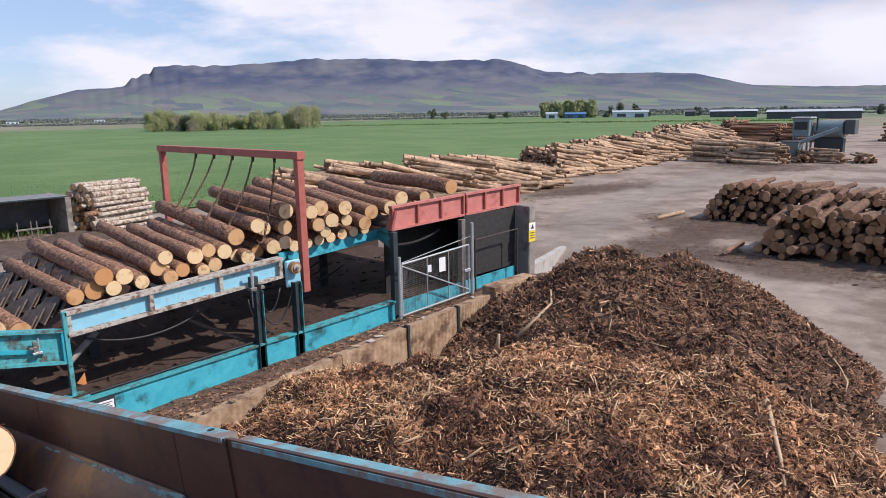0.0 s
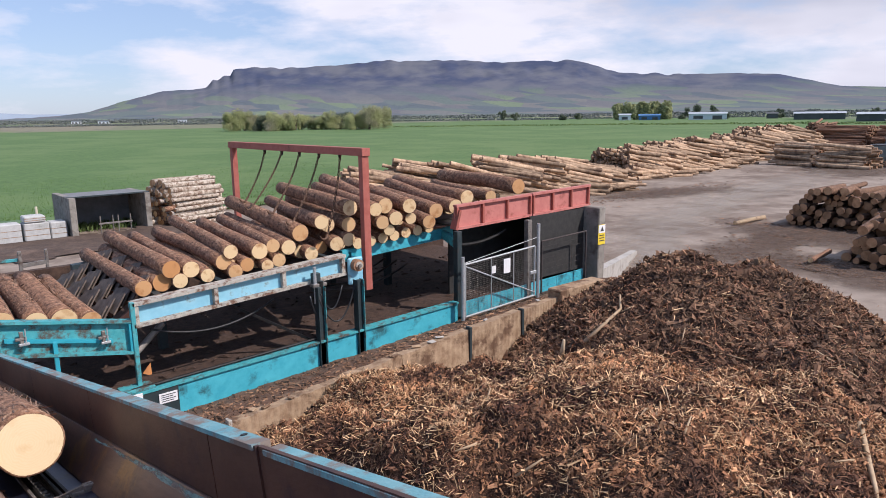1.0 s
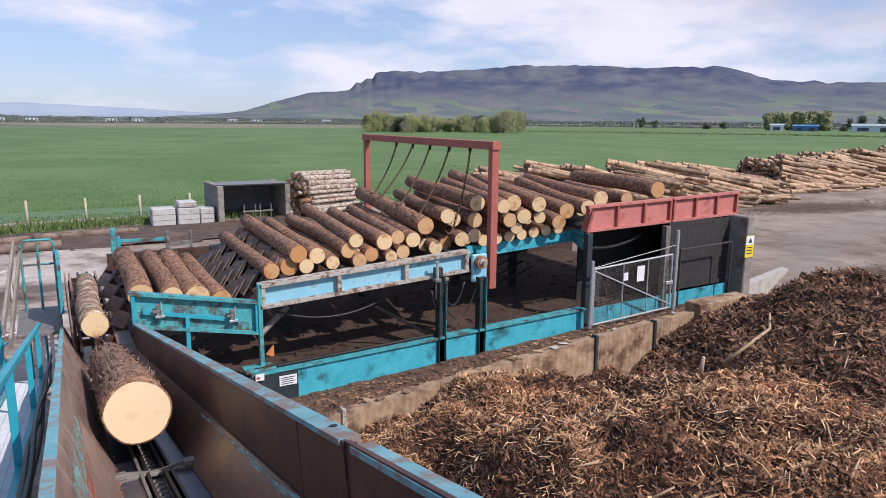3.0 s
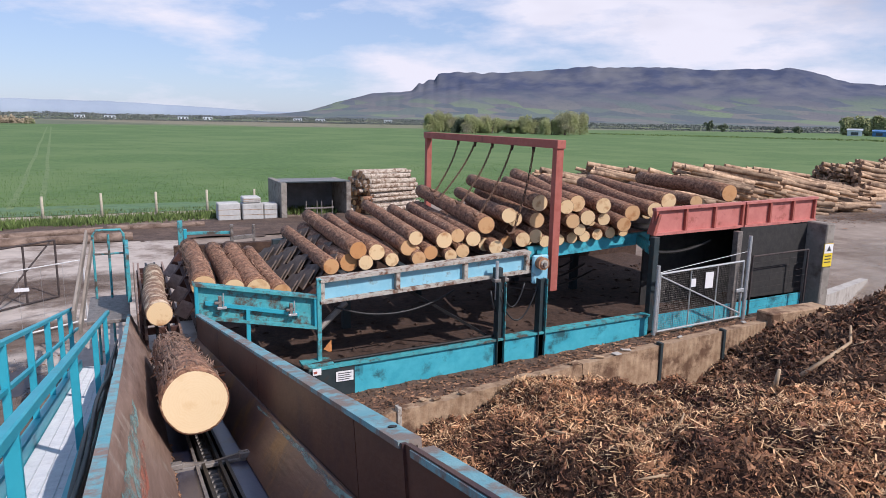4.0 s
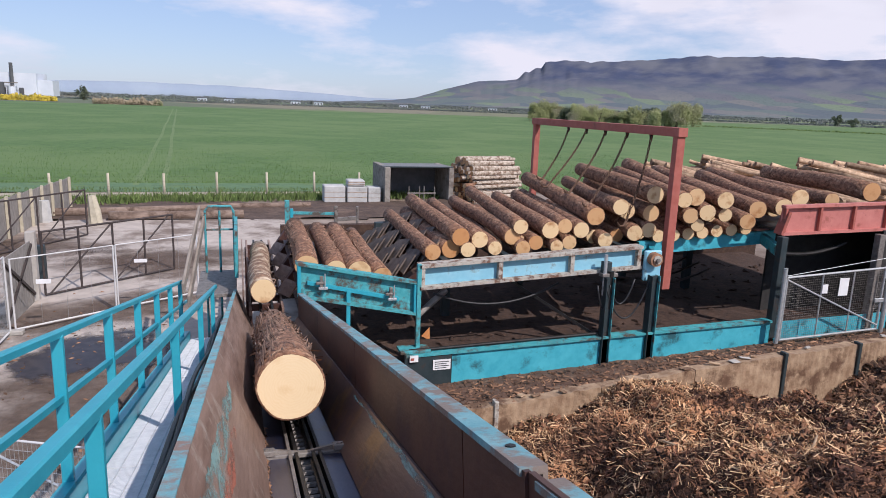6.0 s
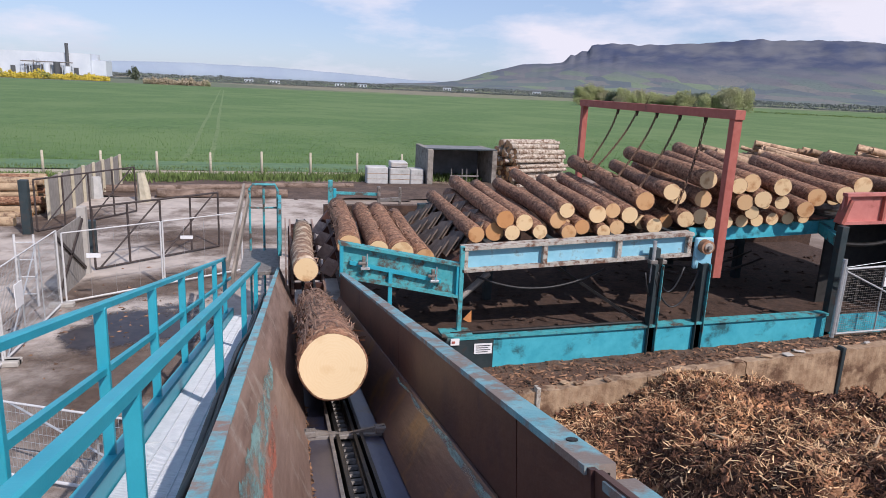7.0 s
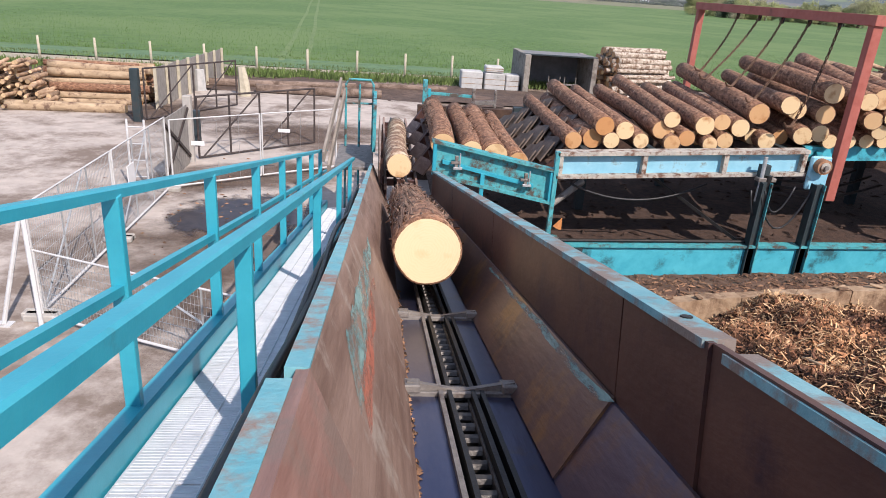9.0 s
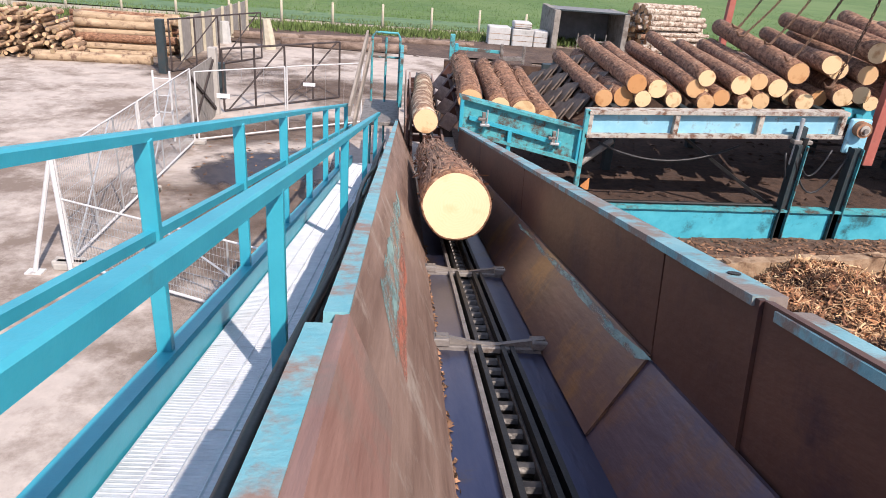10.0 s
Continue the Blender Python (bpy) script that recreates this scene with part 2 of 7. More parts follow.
M_PLANK = mat("old_timber", (0.20, 0.165, 0.135), (0.33, 0.285, 0.24), 5, 0.9, 0, 0.3, 30, None, 1, .5, (1, 0.2, 1))
M_POSTWOOD = mat("pale_fence_post", (0.40, 0.36, 0.27), (0.52, 0.47, 0.36), 5, 0.9, 0, 0.2, 30)
M_SLAT = mat("grey_weathered_boards", (0.20, 0.185, 0.17), (0.32, 0.30, 0.275), 3, 0.9, 0, 0.2, 30)
M_RUSTBAR = mat("dark_rusted_tube", (0.035, 0.03, 0.03), (0.075, 0.055, 0.05), 8, 0.7, 0.2, 0.1, 50)


# blue distance haze put straight into the hills' colour
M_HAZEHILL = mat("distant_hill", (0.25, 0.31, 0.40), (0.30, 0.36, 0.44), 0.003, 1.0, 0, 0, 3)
M_TREE = mat("spring_willow_leaves", (0.27, 0.29, 0.125), (0.38, 0.40, 0.185), 0.1, 0.9, 0, 0, 3, (0.33, 0.30, 0.21), 0.03, 0.52, (1, 1, 1), 1, 0.12)
M_TREE_DK = mat("dark_tree_leaves", (0.075, 0.095, 0.06), (0.12, 0.14, 0.085), 0.1, 0.9, 0, 0, 3, None, 1, .5, (1, 1, 1), 1, 0.35)
M_TREE_OL = mat("olive_shelter_leaves", (0.21, 0.225, 0.10), (0.30, 0.31, 0.15), 0.05, 0.9, 0, 0, 3, None, 1, .5, (1, 1, 1), 1, 0.3)
# leaf green greyed toward blue, with distance haze in the colour
M_TREE_FAR = mat("hazy_far_hedge_leaves", (0.105, 0.125, 0.120), (0.150, 0.165, 0.150), 0.02, 0.9, 0, 0, 3, None, 1, .5, (1, 1, 1), 1, 0.15)
M_SCRUB = mat("scrubby_bare_earth", (0.27, 0.225, 0.15), (0.35, 0.29, 0.20), 0.08, 0.9, 0, 0, 3, (0.17, 0.20, 0.09), 0.05, 0.55, (1, 1, 1), 1, 0.12)
M_GORSE = mat("yellow_gorse", (0.45, 0.34, 0.04), (0.60, 0.47, 0.06), 0.3, 0.9, 0, 0, 3, (0.16, 0.20, 0.06), 0.08, 0.58)
M_TRUNK = mat("tree_bark", (0.07, 0.05, 0.04), (0.13, 0.10, 0.08), 3, 0.95, 0, 0.3, 10)
M_SHEDWHITE = mat("white_cladding", (0.55, 0.60, 0.66), (0.66, 0.70, 0.75), 0.05, 0.6, 0, 0, 3)
M_SHEDBLUE = mat("blue_cladding", (0.05, 0.16, 0.36), (0.07, 0.20, 0.42), 0.05, 0.6, 0, 0, 3)
M_SHEDDARK = mat("dark_cladding", (0.06, 0.065, 0.07), (0.10, 0.105, 0.11), 0.05, 0.7, 0, 0, 3)
M_ROOF = mat("grey_sheet_roof", (0.34, 0.38, 0.42), (0.42, 0.46, 0.50), 0.08, 0.6, 0, 0, 3)
M_CABLE = mat("black_cable_rubber", (0.012, 0.012, 0.014), (0.03, 0.03, 0.032), 9, 0.5, 0, 0.05, 60)
M_CHAIN = mat("rusty_chain", (0.10, 0.055, 0.035), (0.17, 0.10, 0.065), 12, 0.75, 0.4, 0.2, 60)
M_BLOCK = mat("grey_concrete_block", (0.40, 0.40, 0.39), (0.53, 0.53, 0.51), 3, 0.9, 0, 0.2, 30, (0.30, 0.30, 0.28), 1.5, 0.6)
M_YELLOW = mat("yellow_sign_face", (0.75, 0.55, 0.03), (0.80, 0.60, 0.05), 3, 0.5, 0, 0, 3)
M_PAPER = mat("white_paper", (0.72, 0.72, 0.72), (0.80, 0.80, 0.80), 3, 0.7, 0, 0, 3)
M_INK = mat("dark_print", (0.03, 0.03, 0.035), (0.06, 0.06, 0.06), 3, 0.7, 0, 0, 3)
M_ORANGE = mat("orange_paint", (0.48, 0.17, 0.05), (0.58, 0.24, 0.08), 4, 0.6, 0, 0.05, 40)
M_SHED_IN = mat("grey_shelter_sheet", (0.14, 0.145, 0.15), (0.21, 0.215, 0.22), 2, 0.85, 0, 0.1, 20)
M_MACHINE = mat("grey_green_machine_paint", (0.13, 0.18, 0.19), (0.20, 0.26, 0.27), 2, 0.55, 0, 0.05, 20, (0.10, 0.09, 0.08), 1.0, 0.58)
M_GLASSDK = mat("dark_cab_glass", (0.02, 0.03, 0.04), (0.03, 0.04, 0.05), 2, 0.08, 0, 0, 20)


def land_mat(name, tones, cell, moor=None, z0=90.0, z1=190.0):
    """Farmland in hedged fields of several tones, turning to moor up the slope."""
    m = bpy.data.materials.new(name)
    m.use_nodes = True
    n, l = m.node_tree.nodes, m.node_tree.links
    p = n["Principled BSDF"]
    p.inputs["Roughness"].default_value = 1.0
    g, sx_ = n.new("ShaderNodeNewGeometry"), n.new("ShaderNodeSeparateXYZ")
    l.new(g.outputs["Position"], sx_.inputs["Vector"])
    mp = n.new("ShaderNodeMapping")
    mp.inputs["Scale"].default_value = (cell, cell * 0.55, 0.0)
    mp.inputs["Rotation"].default_value = (0, 0, 0.5)
    l.new(g.outputs["Position"], mp.inputs["Vector"])
    v = n.new("ShaderNodeTexVoronoi")
    v.inputs["Scale"].default_value = 1.0
    l.new(mp.outputs["Vector"], v.inputs["Vector"])
    cs = n.new("ShaderNodeSeparateXYZ")
    l.new(v.outputs["Color"], cs.inputs["Vector"])
    r = n.new("ShaderNodeValToRGB")
    r.color_ramp.interpolation = "CONSTANT"
    for i, c in enumerate(tones):
        e = r.color_ramp.elements[i] if i < 2 else r.color_ramp.elements.new(i / len(tones))
        e.position, e.color = i / len(tones), (*c, 1)
    l.new(cs.outputs["X"], r.inputs["Fac"])
    ve = n.new("ShaderNodeTexVoronoi")
    ve.feature = "DISTANCE_TO_EDGE"
    l.new(mp.outputs["Vector"], ve.inputs["Vector"])
    er = n.new("ShaderNodeValToRGB")
    er.color_ramp.elements[0].position, er.color_ramp.elements[1].position = 0.02, 0.05
    er.color_ramp.elements[0].color = (0.72, 0.76, 0.78, 1)
    l.new(ve.outputs["Distance"], er.inputs["Fac"])
    mu = n.new("ShaderNodeMixRGB")
    mu.blend_type, mu.inputs["Fac"].default_value = "MULTIPLY", 1.0
    l.new(r.outputs["Color"], mu.inputs["Color1"])
    l.new(er.outputs["Color"], mu.inputs["Color2"])
    out = mu.outputs["Color"]
    nz = n.new("ShaderNodeTexNoise")
    nz.inputs["Scale"].default_value, nz.inputs["Detail"].default_value = 0.0045, 9.0
    nz.inputs["Roughness"].default_value = 0.6
    l.new(g.outputs["Position"], nz.inputs["Vector"])
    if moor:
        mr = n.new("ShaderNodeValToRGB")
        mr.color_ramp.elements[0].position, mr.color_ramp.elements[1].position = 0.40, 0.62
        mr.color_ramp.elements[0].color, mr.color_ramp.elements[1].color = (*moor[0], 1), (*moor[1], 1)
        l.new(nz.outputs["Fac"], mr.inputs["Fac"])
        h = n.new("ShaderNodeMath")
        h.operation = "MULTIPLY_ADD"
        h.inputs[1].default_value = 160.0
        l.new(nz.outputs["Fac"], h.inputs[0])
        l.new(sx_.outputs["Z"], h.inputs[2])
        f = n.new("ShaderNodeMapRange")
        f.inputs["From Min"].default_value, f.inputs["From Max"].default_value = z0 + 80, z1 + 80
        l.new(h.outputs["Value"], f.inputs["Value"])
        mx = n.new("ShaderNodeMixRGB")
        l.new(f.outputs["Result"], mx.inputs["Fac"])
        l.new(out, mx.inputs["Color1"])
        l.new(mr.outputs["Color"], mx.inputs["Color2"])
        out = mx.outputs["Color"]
    l.new(out, p.inputs["Base Color"])
    return m


M_FIELD2 = land_mat("far_pasture", ((0.10, 0.15, 0.06), (0.13, 0.17, 0.075), (0.17, 0.17, 0.10), (0.115, 0.135, 0.08), (0.15, 0.19, 0.08), (0.20, 0.18, 0.12)), 0.006)
# field and moor tones shifted to blue-grey to carry the distance haze
M_HILL = land_mat("hazy_hill_fields_and_moor", ((0.110, 0.140, 0.130), (0.150, 0.150, 0.145), (0.088, 0.110, 0.125), (0.145, 0.190, 0.120), (0.125, 0.125, 0.135)), 0.0105, ((0.040, 0.054, 0.105), (0.115, 0.120, 0.142)), 60, 150)


def stain_mat(name, c1, c2, rough, lo, hi, scale, most):
    """A stain with a broken edge, thinning out from its middle."""
    m = bpy.data.materials.new(name)
    m.use_nodes = True
    n, l = m.node_tree.nodes, m.node_tree.links
    p = n["Principled BSDF"]
    p.inputs["Roughness"].default_value = rough
    co = n.new("ShaderNodeTexCoord")
    ln_ = n.new("ShaderNodeVectorMath")
    ln_.operation = "LENGTH"
    l.new(co.outputs["Object"], ln_.inputs[0])
    g = n.new("ShaderNodeNewGeometry")
    nz = n.new("ShaderNodeTexNoise")
    nz.inputs["Scale"].default_value, nz.inputs["Detail"].default_value = scale, 9.0
    nz.inputs["Roughness"].default_value = 0.65
    l.new(g.outputs["Position"], nz.inputs["Vector"])
    s = n.new("ShaderNodeMath")
    s.operation = "MULTIPLY_ADD"
    s.inputs[1].default_value = -0.55
    l.new(ln_.outputs["Value"], s.inputs[0])
    l.new(nz.outputs["Fac"], s.inputs[2])
    f = n.new("ShaderNodeMapRange")
    f.inputs["From Min"].default_value, f.inputs["From Max"].default_value = lo, hi
    f.inputs["To Max"].default_value = most
    l.new(s.outputs["Value"], f.inputs["Value"])
    l.new(f.outputs["Result"], p.inputs["Alpha"])
    r = n.new("ShaderNodeValToRGB")
    r.color_ramp.elements[0].position, r.color_ramp.elements[1].position = 0.38, 0.62
    r.color_ramp.elements[0].color, r.color_ramp.elements[1].color = (*c1, 1), (*c2, 1)
    n2 = n.new("ShaderNodeTexNoise")
    n2.inputs["Scale"].default_value, n2.inputs["Detail"].default_value = 6.0, 6.0
    l.new(g.outputs["Position"], n2.inputs["Vector"])
    l.new(n2.outputs["Fac"], r.inputs["Fac"])
    l.new(r.outputs["Color"], p.inputs["Base Color"])
    return m


def face_mat(name, c0, c1, stain):
    """Sawn log end: rings, checks and a tone of its own for each log."""
    m = bpy.data.materials.new(name)
    m.use_nodes = True
    n, l = m.node_tree.nodes, m.node_tree.links
    p = n["Principled BSDF"]
    co, oi = n.new("ShaderNodeTexCoord"), n.new("ShaderNodeObjectInfo")
    wv = n.new("ShaderNodeTexWave")
    wv.wave_type, wv.rings_direction = "RINGS", "Y"
    wv.inputs["Scale"].default_value, wv.inputs["Distortion"].default_value = 14.0, 9.0
    wv.inputs["Detail"].default_value = 3.0
    l.new(co.outputs["Object"], wv.inputs["Vector"])
    nz = n.new("ShaderNodeTexNoise")
    nz.inputs["Scale"].default_value, nz.inputs["Detail"].default_value = 9.0, 6.0
    l.new(co.outputs["Object"], nz.inputs["Vector"])
    tone = n.new("ShaderNodeValToRGB")
    tone.color_ramp.elements[0].color, tone.color_ramp.elements[1].color = (*c0, 1), (*c1, 1)
    tone.color_ramp.elements[0].position, tone.color_ramp.elements[1].position = 0.0, 0.42
    l.new(oi.outputs["Random"], tone.inputs["Fac"])
    dk = n.new("ShaderNodeMixRGB")
    dk.blend_type = "MULTIPLY"
    dk.inputs["Color2"].default_value = (0.965, 0.925, 0.87, 1)
    f = n.new("ShaderNodeMath")
    f.operation = "MULTIPLY"
    l.new(wv.outputs["Fac"], f.inputs[0])
    l.new(nz.outputs["Fac"], f.inputs[1])
    l.new(f.outputs["Value"], dk.inputs["Fac"])
    l.new(tone.outputs["Color"], dk.inputs["Color1"])
    off = n.new("ShaderNodeVectorMath")
    sc = n.new("ShaderNodeVectorMath")
    sc.operation = "SCALE"
    sc.inputs[0].default_value = (31.0, 11.0, 43.0)
    l.new(oi.outputs["Random"], sc.inputs["Scale"])
    l.new(co.outputs["Object"], off.inputs[0])
    l.new(sc.outputs["Vector"], off.inputs[1])
    st = n.new("ShaderNodeTexNoise")
    st.inputs["Scale"].default_value, st.inputs["Detail"].default_value = 5.0, 5.0
    l.new(off.outputs["Vector"], st.inputs["Vector"])
    sr = n.new("ShaderNodeValToRGB")
    sr.color_ramp.elements[0].position, sr.color_ramp.elements[1].position = 0.55, 0.74
    l.new(st.outputs["Fac"], sr.inputs["Fac"])
    mx = n.new("ShaderNodeMixRGB")
    mx.inputs["Color2"].default_value = (*stain, 1)
    l.new(sr.outputs["Color"], mx.inputs["Fac"])
    l.new(dk.outputs["Color"], mx.inputs["Color1"])
    l.new(mx.outputs["Color"], p.inputs["Base Color"])
    p.inputs["Roughness"].default_value = 0.8
    bp = n.new("ShaderNodeBump")
    bp.inputs["Strength"].default_value, bp.inputs["Distance"].default_value = 0.25, 0.01
    l.new(nz.outputs["Fac"], bp.inputs["Height"])
    l.new(bp.outputs["Normal"], p.inputs["Normal"])
    return m


M_STAIN_OIL = stain_mat("oil_soaked_stain", (0.022, 0.018, 0.022), (0.05, 0.04, 0.04), 0.35, 0.02, 0.16, 0.8, 0.9)
M_STAIN_SOIL = stain_mat("trodden_soil_stain", (0.075, 0.046, 0.032), (0.14, 0.092, 0.066), 0.95, 0.02, 0.30, 0.55, 0.62)
M_STAIN_DUST = stain_mat("pale_dust_streak", (0.36, 0.31, 0.26), (0.44, 0.385, 0.33), 0.95, 0.05, 0.42, 0.4, 0.4)
M_FACE_NEW = face_mat("freshly_sawn_end", (0.70, 0.54, 0.32), (0.76, 0.60, 0.38), (0.64, 0.45, 0.24))
M_FACE = face_mat("sawn_log_end", (0.50, 0.235, 0.085), (0.72, 0.53, 0.30), (0.40, 0.175, 0.06))
M_FACE_OLD = face_mat("weathered_log_end", (0.36, 0.165, 0.078), (0.55, 0.31, 0.15), (0.19, 0.09, 0.05))


# ---- building tools ----
PLACE = {}


def thing(name, at, label, category, group="", kind=""):
    """An Empty at a thing's base; at: a place or a pose."""
    m = at if isinstance(at, Matrix) else Matrix.Translation(at)
    ob = new(name)
    ob.empty_display_size = 0.2
    ob.matrix_world = m
    PLACE[ob] = m.inverted()
    return tagged(ob, label, category, group, kind)


def part(name, bm, material, parent, label="", space=None, smooth=False):
    """Links a bmesh, built in the world or in the space given, as one mesh under its thing or part."""
    inv = PLACE[parent]
    bm.transform(inv @ space if space else inv)
    me = bpy.data.meshes.new(name)
    bm.to_mesh(me)
    bm.free()
    me.materials.append(material)
    if smooth:
        me.polygons.foreach_set("use_smooth", [True] * len(me.polygons))
    ob = new(name, me)
    ob.parent = parent
    PLACE[ob] = inv
    return tagged(ob, label)


def solid(name, bm, material, label, category, kind="", group="", space=None, smooth=False):
    """A thing or a piece of the setting that is one mesh."""
    if space:
        bm.transform(space)
    me = bpy.data.meshes.new(name)
    bm.to_mesh(me)
    bm.free()
    me.materials.append(material)
    if smooth:
        me.polygons.foreach_set("use_smooth", [True] * len(me.polygons))
    ob = new(name, me)
    PLACE[ob] = Matrix.Identity(4)
    return tagged(ob, label, category, group, kind)


def raw(name, verts, faces, material, smooth=False):
    me = bpy.data.meshes.new(name)
    me.from_pydata(verts, [], faces)
    me.materials.append(material)
    if smooth:
        me.polygons.foreach_set("use_smooth", [True] * len(me.polygons))
    ob = new(name, me)
    PLACE[ob] = Matrix.Identity(4)
    return ob


def box(x0, x1, y0, y1, z0, z1, bev=0.0, bm=None):
    bm = bm or bmesh.new()
    b2 = bmesh.new()
    bmesh.ops.create_cube(b2, size=1.0, matrix=Matrix.Translation(((x0 + x1) / 2, (y0 + y1) / 2, (z0 + z1) / 2)) @ Matrix.Diagonal((abs(x1 - x0), abs(y1 - y0), abs(z1 - z0), 1)))
    if bev:
        bmesh.ops.bevel(b2, geom=b2.edges[:], offset=bev, segments=1, affect="EDGES")
    return merge(bm, b2)


def merge(bm, b2):
    vs = [bm.verts.new(v.co) for v in b2.verts]
    b2.verts.index_update()
    for f in b2.faces:
        bm.faces.new([vs[v.index] for v in f.verts])
    b2.free()
    return bm


def beam(p, q, w, h, bev=0.0, bm=None, up=(0, 0, 1)):
    """A bar of section w by h from p to q."""
    p, q = Vector(p), Vector(q)
    y = (q - p).normalized()
    x = y.cross(Vector(up)).normalized()
    z = x.cross(y)
    m = Matrix((x, y, z)).transposed().to_4x4()
    m.translation = (p + q) / 2
    b2 = bmesh.new()
    bmesh.ops.create_cube(b2, size=1.0, matrix=m @ Matrix.Diagonal((w, (q - p).length, h, 1)))
    if bev:
        bmesh.ops.bevel(b2, geom=b2.edges[:], offset=bev, segments=1, affect="EDGES")
    return merge(bm or bmesh.new(), b2)


def tube(points, r, seg=8, bm=None, cap=True):
    """A round bar or cable along points."""
    bm = bm or bmesh.new()
    pts = [Vector(p) for p in points]
    rings = []
    for i, p in enumerate(pts):
        t = (pts[min(i + 1, len(pts) - 1)] - pts[max(i - 1, 0)]).normalized()
        a = t.cross(Vector((0, 0, 1)))
        a = a.normalized() if a.length > 0.01 else Vector((1, 0, 0))
        b = a.cross(t)
        rr = r[i] if isinstance(r, (list, tuple)) else r
        rings.append([bm.verts.new(p + rr * (math.cos(6.2832 * k / seg) * a + math.sin(6.2832 * k / seg) * b)) for k in range(seg)])
    for u, v in zip(rings, rings[1:]):
        for k in range(seg):
            bm.faces.new((u[k], u[(k + 1) % seg], v[(k + 1) % seg], v[k]))
    if cap:
        bm.faces.new(rings[0][::-1])
        bm.faces.new(rings[-1])
    return bm


def slab(pts, z0, z1, bm=None):
    """A flat plate over an outline."""
    bm = bm or bmesh.new()
    lo = [bm.verts.new((x, y, z0)) for x, y in pts]
    hi = [bm.verts.new((x, y, z1)) for x, y in pts]
    bm.faces.new(hi)
    bm.faces.new(lo[::-1])
    for i in range(len(pts)):
        j = (i + 1) % len(pts)
        bm.faces.new((lo[i], lo[j], hi[j], hi[i]))
    bmesh.ops.recalc_face_normals(bm, faces=bm.faces[:])
    return bm


def sag(p, q, drop, n=9):
    p, q = Vector(p), Vector(q)
    return [p.lerp(q, i / n) - Vector((0, 0, drop * 4 * (i / n) * (1 - i / n))) for i in range(n + 1)]


# ---- ground ----
def grid_sheet(name, x0, x1, y0, y1, n, m, z, material, rough=0.0, cut=None):
    vs, fs = [], []
    for j in range(m + 1):
        for i in range(n + 1):
            x, y = x0 + (x1 - x0) * i / n, y0 + (y1 - y0) * j / m
            vs.append((x, y, z + rough * noise.noise((x * 0.35, y * 0.35, 3.1))))
    for j in range(m):
        for i in range(n):
            cx, cy = x0 + (x1 - x0) * (i + 0.5) / n, y0 + (y1 - y0) * (j + 0.5) / m
            if cut is None or cut(cx, cy):
                a = j * (n + 1) + i
                fs.append((a, a + 1, a + n + 2, a + n + 1))
    return raw(name, vs, fs, material)


tagged(grid_sheet("ground", -5000, 5000, -600, 5000, 20, 20, -0.06, M_FIELD2), "pasture and hedged farmland running out to the hills", "ground", kind="structure")
tagged(grid_sheet("yard", -60, 260, -40, 62, 160, 50, 0.0, M_YARD, 0.05), "dusty brown timber yard ground with tyre tracks", "ground", kind="structure")
YARD_C = [(-40, -20), (2.8, -20), (2.8, 36.2), (-4, 37.4), (-14, 36.0), (-40, 31)]
solid("pavement", slab(YARD_C, -0.02, 0.065), M_YARD_C, "worn pale concrete hardstanding beside the conveyor", "pavement", "structure")


def row_y(x):
    """Where the yard ends and the field begins."""
    return 47.5 + max(0.0, x - 24) * 0.14


bm = bmesh.new()
edge = [(x, row_y(x)) for x in (-700, -60, -14, 0, 14, 24, 60, 120, 200, 320, 420)]
vs_lo = [bm.verts.new((x, y, 0.10)) for x, y in edge]
vs_hi = [bm.verts.new((x * 1.9 + 30, 395 + 0.12 * abs(x), 0.4)) for x, y in edge]
for i in range(len(edge) - 1):
    bm.faces.new((vs_lo[i], vs_lo[i + 1], vs_hi[i + 1], vs_hi[i]))
solid("field", bm, M_FIELD, "flat field of young bright green crop", "field", "structure")

# a strip of thinner bluish crop along the field's edge
M_HEADLAND = mat("bluish_headland_crop", (0.070, 0.140, 0.062), (0.115, 0.195, 0.095), 1.4, 0.9, 0, 0.3, 3, (0.105, 0.172, 0.050), 0.35, 0.55)
bm = bmesh.new()
strip = [(x, row_y(x) - 0.2, row_y(x) + 4.6 + 0.9 * noise.noise((x * 0.15, 2, 9))) for x in range(-60, 22)]
lo_v = [bm.verts.new((x, a, 0.112)) for x, a, b in strip]
hi_v = [bm.verts.new((x, b, 0.118)) for x, a, b in strip]
for i in range(len(strip) - 1):
    bm.faces.new((lo_v[i], lo_v[i + 1], hi_v[i + 1], hi_v[i]))
solid("headland", bm, M_HEADLAND, "strip of thin bluish crop along the field's edge", "field", "structure")

TRAMS = ((-6.6, -21.3), (-4.9, -19.8))
# tramlines pressed into the crop
for k, (xa, xb) in enumerate(TRAMS):
    bm = bmesh.new()
    pts = [(xa + (xb - xa) * (y - 50) / 200 + 0.25 * noise.noise((y * 0.03, k, 0)), y) for y in range(51, 330, 6)]
    u = [bm.verts.new((px - 0.2 - 0.08 * noise.noise((py * 0.2, k, 1)), py, 0.115 + (py - 47) * 0.0009)) for px, py in pts]
    v = [bm.verts.new((px + 0.2 + 0.08 * noise.noise((py * 0.2, k, 2)), py, 0.115 + (py - 47) * 0.0009)) for px, py in pts]
    for i in range(len(pts) - 1):
        bm.faces.new((u[i], v[i], v[i + 1], u[i + 1]))
    solid("tramline", bm, M_TRAM, "pale tyre tramline through the crop", "track", "structure")

